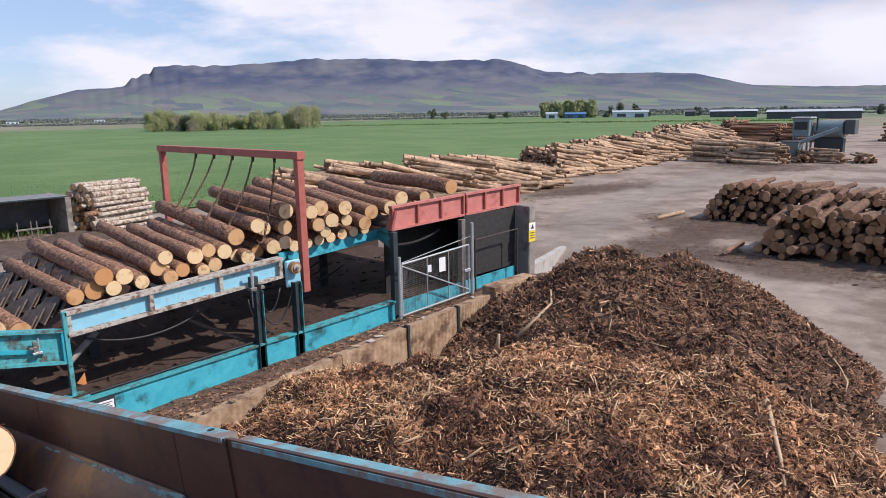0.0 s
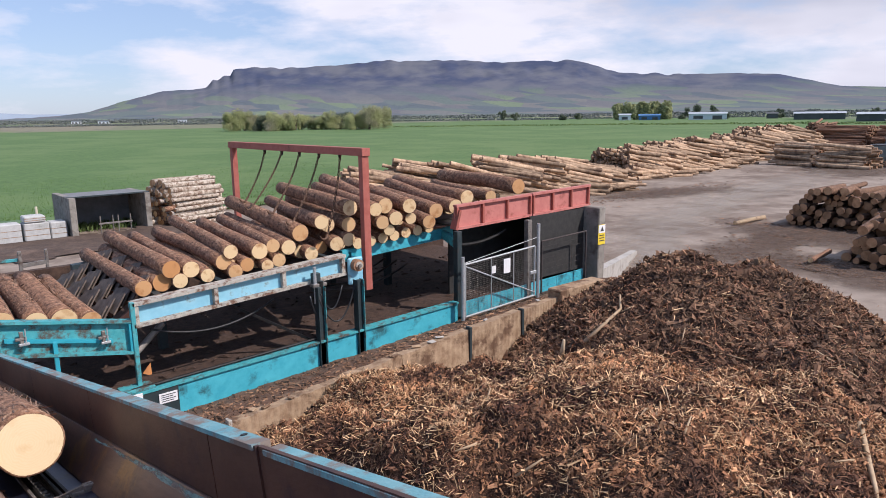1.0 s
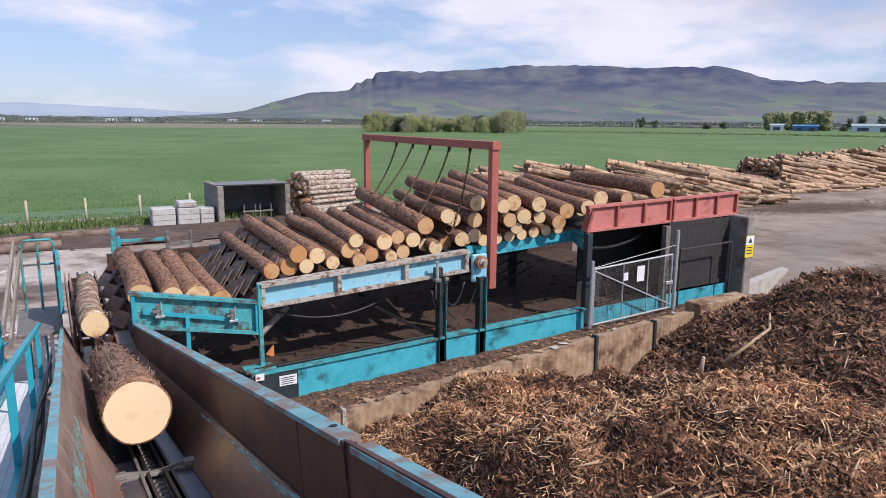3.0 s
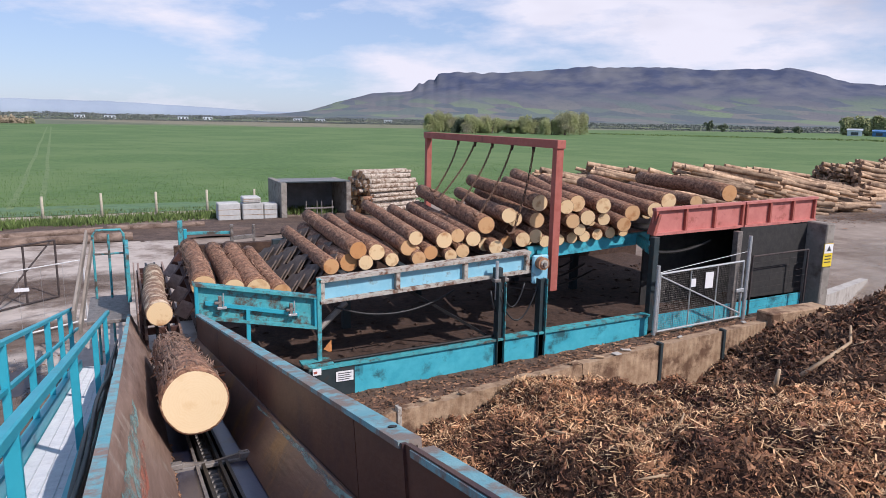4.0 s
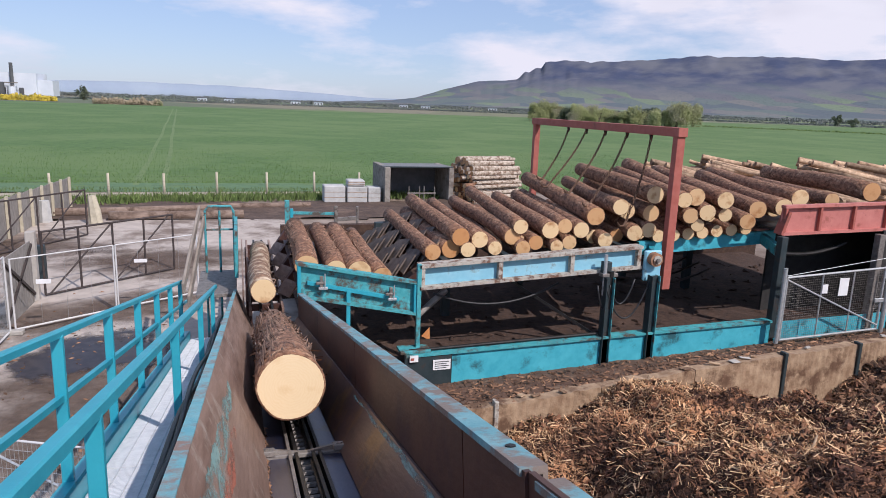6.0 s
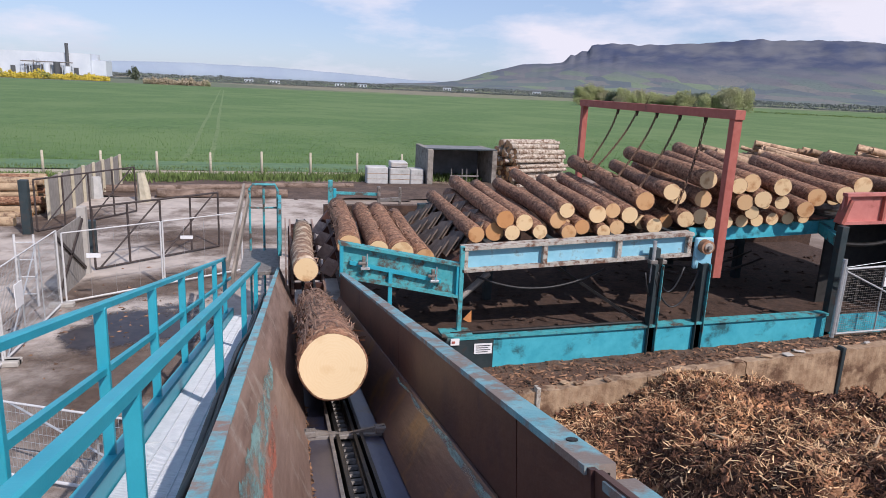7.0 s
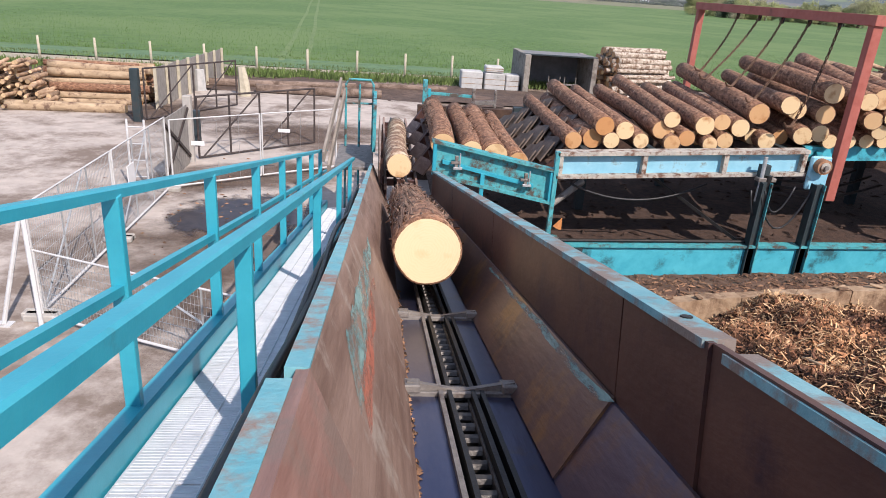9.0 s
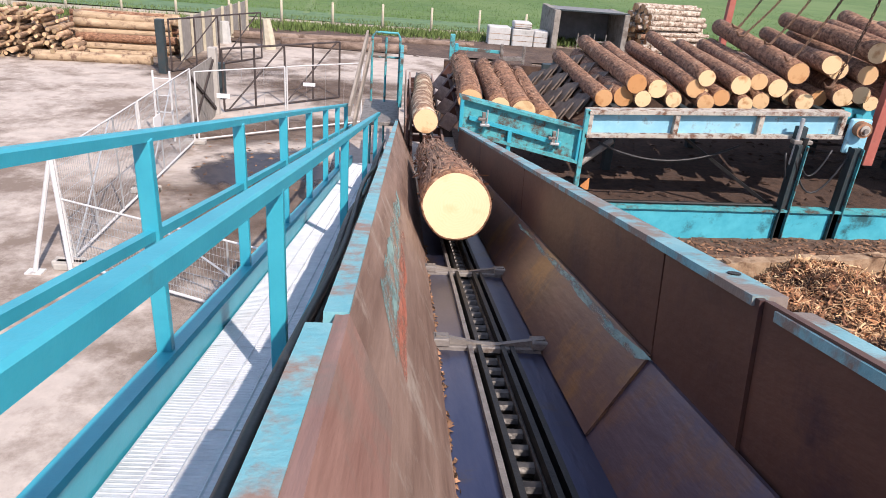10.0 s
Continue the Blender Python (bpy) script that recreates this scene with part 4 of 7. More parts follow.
def log_kind(key, seed, ln, r, material, label, wob=0.05, seg=16, face=None):
    bm, ends = log_mesh(seed, ln, r, seg, 9, wob)
    ob = solid("log", bm, material, label, "log", smooth=True)
    ob.location = (0, 0, -60)
    for e in ends:
        part("cut_face", e, face or M_FACE, ob, "darkened sawn end" if face == M_FACE_OLD else "pale sawn end")
    LOGS[key] = ob
    return ob


def lay(key, p, q, r, group, label="", roll=0.0, base_r=0.2, base_l=5.0):
    """A log from its near end p to its far end q."""
    p, q = Vector(p), Vector(q)
    y = (q - p).normalized()
    x = y.cross(Vector((0, 0, 1))).normalized()
    z = x.cross(y)
    m = Matrix((x, y, z)).transposed().to_4x4()
    m.translation = p
    m = m @ pose(0, 0, 0, 0, roll, 0) @ Matrix.Diagonal((r / base_r, (q - p).length / base_l, r / base_r, 1))
    ob = copy_thing(LOGS[key], m)
    return tagged(ob, label, group=group)


log_kind("a", 1.0, 5.0, 0.2, M_BARK, "freshly felled conifer log with rough brown bark")
log_kind("b", 7.3, 5.0, 0.2, M_BARK, "freshly felled conifer log with rough brown bark", 0.08)
log_kind("c", 3.7, 5.0, 0.2, M_BARK_L, "conifer log with pale peeling bark")
log_kind("pale", 9.4, 5.0, 0.2, M_BARK_P, "whitish weathered log with patchy bark", 0.09, 14, M_FACE_OLD)
log_kind("muddy", 5.1, 5.0, 0.2, M_BARK_M, "muddy grey-brown trunk", 0.05, 14, M_FACE_OLD)
KIND = "aababbab"

# logs lying on the deck: near end x, z, radius, far end x, z
DECK_1 = [
    (3.97, 3.10, 0.18, 4.11, 3.08), (4.41, 3.14, 0.21, 4.62, 3.09), (4.58, 3.44, 0.20, 4.74, 3.53), (4.76, 3.14, 0.17, 5.03, 3.16),
    (5.04, 3.36, 0.19, 5.37, 3.40), (5.37, 3.17, 0.16, 5.98, 3.12), (5.81, 3.40, 0.19, 6.05, 3.48), (5.96, 3.62, 0.17, 6.48, 3.77),
    (6.00, 3.17, 0.17, 6.67, 3.22), (6.36, 3.26, 0.17, 7.03, 3.24), (6.71, 3.55, 0.20, 7.37, 3.59), (7.04, 3.63, 0.17, 7.91, 3.67),
]
DECK_2 = [
    (6.80, 3.20, 0.15, 7.75, 3.22), (7.24, 3.22, 0.17, 8.12, 3.22), (7.49, 3.52, 0.19, 8.19, 3.67), (7.90, 3.80, 0.22, 8.35, 4.13),
    (8.08, 3.29, 0.18, 9.05, 3.35), (8.44, 4.05, 0.19, 9.58, 4.04), (8.69, 3.95, 0.19, 9.88, 3.95), (9.22, 4.35, 0.21, 9.94, 4.47),
    (9.28, 3.89, 0.20, 10.36, 4.03), (9.19, 3.50, 0.18, 10.38, 3.68), (8.80, 3.45, 0.19, 9.99, 3.69), (10.14, 4.19, 0.19, 11.32, 4.38),
]
DECK_3 = [
    (10.52, 4.26, 0.22, 11.71, 4.56), (10.40, 3.81, 0.19, 11.96, 4.03), (10.76, 3.92, 0.20, 12.15, 4.20), (10.61, 3.58, 0.16, 12.39, 3.84),
    (11.37, 4.17, 0.21, 12.76, 4.38), (11.46, 3.79, 0.17, 13.01, 4.02), (12.03, 3.65, 0.20, 13.67, 3.83), (12.43, 3.92, 0.22, 14.08, 4.01),
    (12.94, 4.02, 0.22, 14.27, 4.24), (13.53, 4.23, 0.23, 14.70, 4.33), (14.54, 4.19, 0.18, 16.55, 4.10), (15.85, 4.38, 0.25, 16.98, 4.42),
]
for k, (x, z, r, x2, z2) in enumerate(DECK_1 + DECK_2 + DECK_3):
    dy = 0.35 * noise.noise((k * 1.7, 2, 0))
    lay(KIND[k % 8], (x, 14.1 + dy, z), (x2, 19.2 + dy, z2), r, "logs on the infeed deck", "brown-barked conifer log piled on the infeed deck", 47 * k)
# the bed of logs that carries the heap at its far end
for k in range(10):
    x = 11.2 + 0.52 * k
    lay(KIND[(k + 3) % 8], (x, 15.2 + 0.4 * noise.noise((k, 0, 4)), 3.62 + 0.03 * k), (x + 1.2, 20.0, 3.75), 0.2, "logs on the infeed deck", "brown-barked conifer log piled on the infeed deck", 31 * k)
for k in range(9):
    x = 4.3 + 0.62 * k
    lay(KIND[(k + 5) % 8], (x, 14.5, 3.07 + 0.035 * k), (x + 0.55, 19.3, 3.1 + 0.035 * k), 0.17, "logs on the infeed deck", "brown-barked conifer log piled on the infeed deck", 67 * k)
for k in range(7):
    x = 9.75 + 0.42 * k
    lay(KIND[(k + 1) % 8], (x, 14.42 + 0.12 * noise.noise((k, 3, 1)), 3.27 + 0.023 * k), (x + 0.9, 19.4, 3.32 + 0.02 * k), 0.155, "logs on the infeed deck", "brown-barked conifer log piled on the infeed deck", 59 * k)
M_SHAG = mat("torn_bark_strips", (0.12, 0.068, 0.045), (0.30, 0.19, 0.13), 5, 0.95, 0, 0, 30, None, 1, .5, (1, 1, 1), 1, 0.6)


def shag(ob, ln, r, n, seed):
    """Torn bark flakes standing off a log."""
    rnd = random.Random(seed)
    vs, fs = [], []
    for _ in range(n):
        a, y = rnd.uniform(-0.5, 3.64), rnd.uniform(0.05, ln - 0.05)
        w, h, lift = rnd.uniform(0.004, 0.014), rnd.uniform(0.10, 0.34), rnd.choice((0.003, 0.005, 0.008, 0.008, 0.024)) * rnd.uniform(0.6, 1.4)
        c, s = math.cos(a), math.sin(a)
        t = Vector((-s, 0, c))
        p = Vector((c * r, y, s * r))
        out = Vector((c, 0, s))
        d = Vector((t.x * rnd.uniform(-0.4, 0.4), rnd.choice((-1, 1)), t.z * rnd.uniform(-0.4, 0.4))).normalized()
        if not 0.03 < y + d.y * h < ln - 0.03:
            d.y = -d.y
        i = len(vs)
        side = t * w
        vs += [tuple(p - side), tuple(p + side), tuple(p + d * h + out * lift + side * 0.5), tuple(p + d * h + out * lift - side * 0.5), tuple(p + d * h * 0.5 + out * (lift * 0.3 + 0.008))]
        fs += [(i, i + 1, i + 4), (i + 1, i + 2, i + 4), (i + 2, i + 3, i + 4), (i + 3, i, i + 4), (i, i + 3, i + 2, i + 1)]
    o = raw("shaggy_bark", vs, fs, M_SHAG)
    o.parent = ob
    return tagged(o, "torn loose bark flakes", kind="stuff")


log_kind("rag", 13.3, 5.0, 0.2, M_BARK, "shaggy-barked conifer log", 0.13, 22)
shag(LOGS["rag"], 5.0, 0.2, 260, 8)
M_BARK_H = mat("half_peeled_bark", (0.13, 0.07, 0.045), (0.34, 0.21, 0.135), 12, 0.95, 0, 0.9, 24, (0.58, 0.47, 0.34), 3.6, 0.53, (1, 0.4, 1))
log_kind("peel", 17.9, 5.0, 0.2, M_BARK_H, "half-peeled conifer log", 0.11, 22, M_FACE)
shag(LOGS["peel"], 5.0, 0.2, 90, 9)
# logs waiting on the chute
for k, (x, z, r, x2, z2, y2) in enumerate(((1.27, 2.93, 0.24, 1.33, 3.04, 17.9), (1.86, 2.82, 0.22, 1.9, 2.96, 17.8), (2.36, 2.76, 0.25, 2.32, 2.94, 17.7), (2.86, 2.62, 0.21, 2.72, 2.86, 17.5))):
    lay("rag", (x, 13.85 + 0.05 * k, z), (x2, y2, z2), r, "logs waiting on the chute", "shaggy-barked conifer log waiting on the turquoise chute", 80 * k)

# logs riding in the trough
log_kind("big", 11.0, 4.6, 0.27, M_BARK, "thick shaggy-barked conifer log riding in the trough", 0.10, 30, M_FACE_NEW)


shag(LOGS["big"], 4.6, 0.262, 900, 5)
lay("big", tr_at(0.40, 5.9, -0.94), tr_at(0.42, 11.2, -0.98), 0.28, "logs in the trough", "thick shaggy-barked conifer log riding up the trough", 20, 0.27, 4.6)
lay("peel", (0.40, 13.0, 2.70), (0.42, 17.6, 2.50), 0.23, "logs in the trough", "patchy half-peeled conifer log entering the trough", 130)

# ---- the log infeed deck ----
deck = thing("log_deck", (6.2, 16.5, 0), "steel log infeed deck in pale blue and rusty frames", "log deck")


def sloped(x0, z0, x1, z1, y, h, w, bm=None):
    """A flat-sided bar along x in the plane y."""
    bm = bm or bmesh.new()
    q = [(x0, z0 - h), (x1, z1 - h), (x1, z1), (x0, z0)]
    a = [bm.verts.new((x, y, z)) for x, z in q]
    b = [bm.verts.new((x, y + w, z)) for x, z in q]
    bm.faces.new(a)
    bm.faces.new(b[::-1])
    for i in range(4):
        j = (i + 1) % 4
        bm.faces.new((a[i], b[i], b[j], a[j]))
    bmesh.ops.recalc_face_normals(bm, faces=bm.faces[:])
    return bm


BX0, BX1 = 3.57, 8.66


def bz(x):
    return 2.98 + (x - BX0) * 0.055


part("web", sloped(BX0, bz(BX0) - 0.06, BX1, bz(BX1) - 0.06, 13.56, 0.42, 0.03), M_BLUE_PANEL, deck, "pale blue beam web")
part("top_flange", sloped(BX0 - 0.05, bz(BX0), BX1 + 0.05, bz(BX1), 13.42, 0.07, 0.30), M_RIM, deck, "rust-streaked grey flange")
part("bottom_flange", sloped(BX0 - 0.05, bz(BX0) - 0.46, BX1 + 0.05, bz(BX1) - 0.46, 13.42, 0.07, 0.30), M_RIM, deck, "rust-streaked grey flange")
for x in (BX0 + 0.02, 5.30, 6.98, BX1 - 0.02):
    part("stiffener", box(x - 0.05, x + 0.05, 13.44, 13.57, bz(x) - 0.46, bz(x) - 0.07, 0.006), M_RIM, deck)
part("rear_beam", sloped(9.35, 3.10, 13.4, 3.32, 14.6, 0.33, 0.12), M_GIRDER, deck, "bright turquoise rear beam")
part("rear_beam", sloped(3.6, 2.95, 13.5, 3.30, 18.6, 0.24, 0.25), M_DARKSTEEL, deck)
for k, x in enumerate((4.2, 5.6, 7.0, 8.4, 9.8, 11.2, 12.6)):
    part("runner", beam((x, 13.7 if x < 9 else 14.75, bz(x) - 0.14), (x, 20.0, bz(x) - 0.12), 0.14, 0.20), M_DARKSTEEL, deck, "dark chain runner")
part("bracing", beam((9.2, 13.8, 2.95), (9.7, 14.6, 2.9), 0.12, 0.22, 0.006), M_TURQ, deck)
part("bracing", beam((13.0, 14.6, 3.12), (12.5, 13.42, 3.02), 0.14, 0.26, 0.006), M_TURQ_OLD, deck, "grimy turquoise cross beam")
# added plate, hidden below the logs, to keep sun off the pit floor
part("deck_plate", sloped(9.6, 2.92, 17.6, 3.30, 15.0, 0.03, 5.0), M_RUST, deck, "added rusty plate that shades the pit floor")
for x, y, zb in ((7.78, 13.2, 0.22), (8.92, 13.2, 0.30)):
    part("column", box(x - 0.10, x + 0.10, y, y + 0.03, zb, 2.62, 0.004), M_DARKSTEEL, deck, "dark steel column face")
    for sx_ in (-0.10, 0.09):
        part("column_flange", box(x + sx_ - 0.005, x + sx_ + 0.015, y - 0.09, y + 0.12, zb, 2.62, 0.003), M_DARKSTEEL if sx_ < 0 else M_TURQ_OLD, deck)
for x, y in ((4.1, 18.7), (8.0, 18.7), (11.5, 18.7), (12.9, 17.4), (5.0, 16.4)):
    part("column", box(x - 0.1, x + 0.1, y - 0.1, y + 0.1, 0.8, 2.9, 0.006), M_DARKSTEEL, deck)
part("diagonal", beam((5.8, 14.2, 2.4), (7.7, 13.4, 1.2), 0.06, 0.06), M_BLACK, deck)
# pusher fins between deck and chute: thin leaning plates, cut to points
for k in range(7):
    x, z0 = 3.00 + 0.19 * k, 2.38 + 0.10 * k
    for j in range(4):
        y = 14.35 + 1.15 * j + 0.12 * (k % 2)
        bm = bmesh.new()
        pts = [(0.0, 0.0, 0.0), (0.0, 0.95, 0.0), (0.20, 0.95, 0.22), (0.30, 0.12, 0.40)]
        a = [bm.verts.new((x + px, y + py, z0 + pz)) for px, py, pz in pts]
        b = [bm.verts.new((x + px + 0.025, y + py, z0 + pz - 0.02)) for px, py, pz in pts]
        bm.faces.new(a)
        bm.faces.new(b[::-1])
        for i in range(4):
            bm.faces.new((a[i], b[i], b[(i + 1) % 4], a[(i + 1) % 4]))
        bmesh.ops.recalc_face_normals(bm, faces=bm.faces[:])
        part("pusher_fin", bm, M_FIN, deck, "dark rusty pointed pusher fin")

# jack, hoses and end roller on the front beam
jack = thing("hydraulic_jack", (7.8, 13.35, 2.2), "grey hydraulic jack bracket on the deck beam", "jack")
part("bracket", box(7.66, 7.86, 13.27, 13.42, 2.50, 2.95, 0.01), M_DARKSTEEL, jack)
part("rod", tube([(7.70, 13.28, 2.2), (7.70, 13.28, 3.12)], 0.04, 10), M_GALV, jack)
part("cylinder", tube([(7.84, 13.26, 1.9), (7.84, 13.26, 2.75)], 0.07, 12), M_BLACK, jack)
part("clamp", box(7.62, 8.0, 13.22, 13.40, 2.62, 2.70, 0.01), M_GREYMETAL, jack)
for k, (x0, x1, dz) in enumerate(((7.7, 8.85, 0.85), (7.8, 8.45, 0.5), (7.5, 7.95, 0.6))):
    solid("hydraulic_hose", tube(sag((x0, 13.2, 2.45), (x1, 13.25, 2.55), dz, 12), 0.02, 6), M_CABLE, "black hydraulic hose drooping under the deck beam", "hose", group="hydraulic hoses", smooth=True)
roller = thing("end_roller", (8.95, 13.4, 2.7), "rusty chain sprocket on a pale blue bearing plate", "sprocket")
part("bearing_plate", box(8.74, 9.18, 13.36, 13.46, 2.46, 3.16, 0.03), M_BLUE_PANEL, roller, "pale blue bearing plate")
part("hub", tube([(8.94, 13.20, 2.98), (8.94, 13.42, 2.98)], 0.155, 18), M_HUB, roller, "rusty sprocket hub")
part("hub_ring", tube([(8.94, 13.17, 2.98), (8.94, 13.21, 2.98)], 0.10, 16), M_RIM, roller, "pale rust-streaked bearing ring")
part("shaft_end", tube([(8.94, 13.13, 2.98), (8.94, 13.18, 2.98)], 0.045, 12), M_GREYMETAL, roller)

# ---- the chute between deck and trough ----
chute = thing("log_chute", (2.3, 13.5, 0), "battered turquoise log chute side with clamp fittings", "chute")
CX0, CX1 = 1.07, 3.48


def cz(x):
    return 3.12 - (x - CX0) * 0.205


part("web", sloped(CX0, cz(CX0) - 0.05, CX1, cz(CX1) - 0.05, 13.56, 0.66, 0.03), M_TURQ_OLD, chute, "scratched turquoise plate")
part("top_flange", sloped(CX0 - 0.04, cz(CX0), CX1 + 0.04, cz(CX1), 13.44, 0.06, 0.20), M_TURQ_OLD, chute)
part("bottom_flange", sloped(CX0, cz(CX0) - 0.66, CX1, cz(CX1) - 0.66, 13.44, 0.06, 0.18), M_TURQ_OLD, chute)
for x in (CX0 + 0.02, CX1 - 0.03):
    part("stiffener", box(x - 0.035, x + 0.035, 13.45, 13.57, cz(x) - 0.70, cz(x) - 0.06, 0.005), M_TURQ, chute)
part("mid_bar", sloped(1.25, cz(1.25) - 0.36, 3.1, cz(3.1) - 0.40, 13.47, 0.07, 0.09), M_TURQ, chute)
for x in (1.52, 2.92):
    zc = cz(x)
    part("clamp", box(x - 0.035, x + 0.035, 13.40, 13.47, zc - 0.46, zc - 0.20, 0.008), M_GREYMETAL, chute, "grey screw clamp")
    part("clamp_jaw", box(x - 0.11, x + 0.08, 13.39, 13.46, zc - 0.36, zc - 0.31, 0.008), M_GREYMETAL, chute)
    part("clamp_jaw", box(x - 0.06, x + 0.12, 13.39, 13.46, zc - 0.47, zc - 0.42, 0.008), M_GALV, chute)
    part("clamp_bolt", tube([(x + 0.06, 13.38, zc - 0.40), (x + 0.06, 13.38, zc - 0.14)], 0.013, 8), M_GALV, chute)
part("prop", box(2.02, 2.10, 13.46, 13.54, 1.35, cz(2.06) - 0.42, 0.005), M_TURQ, chute)
part("end_post", box(3.47, 3.56, 13.42, 13.52, 1.2, 3.0, 0.006), M_TURQ_OLD, chute, "rust-stained end post")
part("foot_plate", box(3.1, 3.75, 13.2, 13.6, 1.16, 1.22, 0.005), M_TURQ_OLD, chute)
bm = bmesh.new()
vs = [bm.verts.new(v) for v in ((1.05, 13.6, 2.62), (3.4, 13.6, 2.42), (3.4, 17.8, 2.5), (1.05, 17.8, 2.7), (1.05, 13.6, 2.58), (3.4, 13.6, 2.38), (3.4, 17.8, 2.46), (1.05, 17.8, 2.66))]
for q in ((0, 1, 2, 3), (7, 6, 5, 4), (0, 4, 5, 1), (1, 5, 6, 2), (2, 6, 7, 3), (3, 7, 4, 0)):
    bm.faces.new([vs[i] for i in q])
part("chute_floor", bm, M_RUST, chute, "dark rusty chute floor")
for k in range(4):
    part("arm", beam((3.35, 14.2 + k, 2.3), (4.2, 14.2 + k, 2.9), 0.09, 0.22, 0.006), M_RUST, chute, "dark kicker arm")
part("ram", tube([(3.6, 13.9, 1.75), (4.3, 14.1, 2.25)], 0.07, 12), M_GREYMETAL, chute, "grey hydraulic ram")
part("pointer", tube([(3.78, 13.5, 1.62), (3.70, 13.5, 1.40)], [0.004, 0.10], 4), M_ORANGE, chute, "orange warning tag")
solid("hydraulic_hose", tube(sag((3.9, 13.7, 2.3), (6.9, 13.9, 2.35), 0.35, 12), 0.025, 6), M_CABLE, "black hydraulic hose drooping under the deck beam", "hose", group="hydraulic hoses", smooth=True)

# ---- gantry with hanging chains ----
gantry = thing("chain_gantry", (9.4, 17.3, 2.2), "red oxide steel gantry across the log deck", "gantry")
part("post", box(9.30, 9.50, 13.42, 13.60, 2.22, 5.78, 0.006), M_RED, gantry)
part("post", box(9.31, 9.49, 21.10, 21.28, 2.6, 5.80, 0.006), M_RED, gantry)
part("cross_beam", box(9.28, 9.52, 13.38, 21.32, 5.70, 5.90, 0.006), M_RED, gantry)
CHAINS = ((14.6, 8.55, 14.0, 3.72), (15.66, 8.0, 14.7, 4.08), (16.74, 7.95, 15.6, 4.28), (17.79, 7.8, 16.6, 4.30), (18.9, 8.3, 18.0, 4.35))
for k, (y, xe, ye, ze) in enumerate(CHAINS):
    ch = thing("hanging_chain", (9.4, y, 5.7), "rusty brown chain hanging from the gantry onto the logs", "chain", "gantry chains")
    top, end = Vector((9.4, y, 5.70)), Vector((xe, ye, ze))
    bow = Vector((0.07, 0.03, -0.07))
    pts = [top.lerp(end, i / 24) + bow * math.sin(3.1416 * (i / 24) ** 0.8) for i in range(25)]
    bm = bmesh.new()
    for i in range(24):
        # short links, turned a quarter each
        a_, b_ = pts[i], pts[i + 1]
        side = Vector((0.012, 0, 0)) if i % 2 else Vector((0, 0.012, 0))
        tube([a_ - side, a_.lerp(b_, 0.5) - side * 2.2, b_ - side], 0.014, 5, bm)
        tube([a_ + side, a_.lerp(b_, 0.5) + side * 2.2, b_ + side], 0.014, 5, bm)
    part("chain_run", bm, M_CHAIN, ch, "", None, True)
    part("hook", tube([end, end + Vector((-0.12, -0.10, -0.08)), end + Vector((-0.28, -0.2, -0.06)), end + Vector((-0.36, -0.24, 0.03))], [0.035, 0.03, 0.025, 0.012], 6), M_CHAIN, ch)
    part("shackle", tube([(9.4, y, 5.74), (9.40, y, 5.56)], [0.055, 0.03], 8), M_BLACK, ch)

# ---- pit, girder and concrete wall ----
GX0, GX1 = 3.3, 12.3


def gz(x):
    return 1.10 + (x - GX0) * 0.026


girder = thing("pit_girder", (7.8, 13.2, 0), "bright blue painted pit girder stained with grime", "girder")
part("web", sloped(GX0, gz(GX0), GX1, gz(GX1), 13.20, 0.72, 0.04), M_GIRDER, girder)
part("top_flange", sloped(GX0 - 0.1, gz(GX0) + 0.05, GX1, gz(GX1) + 0.05, 13.14, 0.05, 0.26), M_TURQ_OLD, girder, "grimy turquoise flange")
part("end_plate", box(GX0 - 0.12, GX0 + 0.9, 13.16, 13.20, 0.36, 1.12, 0.004), M_DARKSTEEL, girder, "grey end plate")
part("kick_pipe", tube([(GX0, 13.3, gz(GX0) + 0.10), (GX1 - 4.5, 13.3, gz(GX1 - 4.5) + 0.10)], 0.035, 8), M_BLACK, girder)
part("web", sloped(12.5, 1.30, 18.2, 1.42, 13.25, 0.5, 0.04), M_GIRDER, girder)
sign1 = thing("notice_plate", (4.0, 13.15, 0.9), "small white notice plate with rows of print on the girder", "sign")
part("plate", box(3.78, 4.16, 13.135, 13.15, 0.80, 1.02), M_PAPER, sign1)
for k in range(4):
    part("print_bar", box(3.82, 4.12 - 0.05 * (k % 2), 13.129, 13.134, 0.97 - 0.045 * k, 0.985 - 0.045 * k), M_INK, sign1)
sign2 = thing("warning_tag", (3.35, 13.1, 1.1), "tiny white and red tag on the girder end", "sign")
part("plate", box(3.27, 3.45, 13.10, 13.12, 1.02, 1.16), M_PAPER, sign2)
part("red_mark", box(3.29, 3.36, 13.092, 13.099, 1.06, 1.11), M_RED, sign2)

bm = bmesh.new()
nx, ny = 60, 26
vv = [[bm.verts.new((1.4 + 17.0 * i / nx, 13.3 + 8.2 * j / ny, 0.86 + 0.016 * i / nx * 17 + 0.03 * noise.noise((i * 0.4, j * 0.4, 1)))) for j in range(ny + 1)] for i in range(nx + 1)]
for i in range(nx):
    for j in range(ny):
        bm.faces.new((vv[i][j], vv[i + 1][j], vv[i + 1][j + 1], vv[i][j + 1]))
solid("pit_floor", bm, M_PITFLOOR, "bark-littered floor under the deck, coloured as in shade", "floor", "structure")
rnd = random.Random(3)
vs, fs = [], []
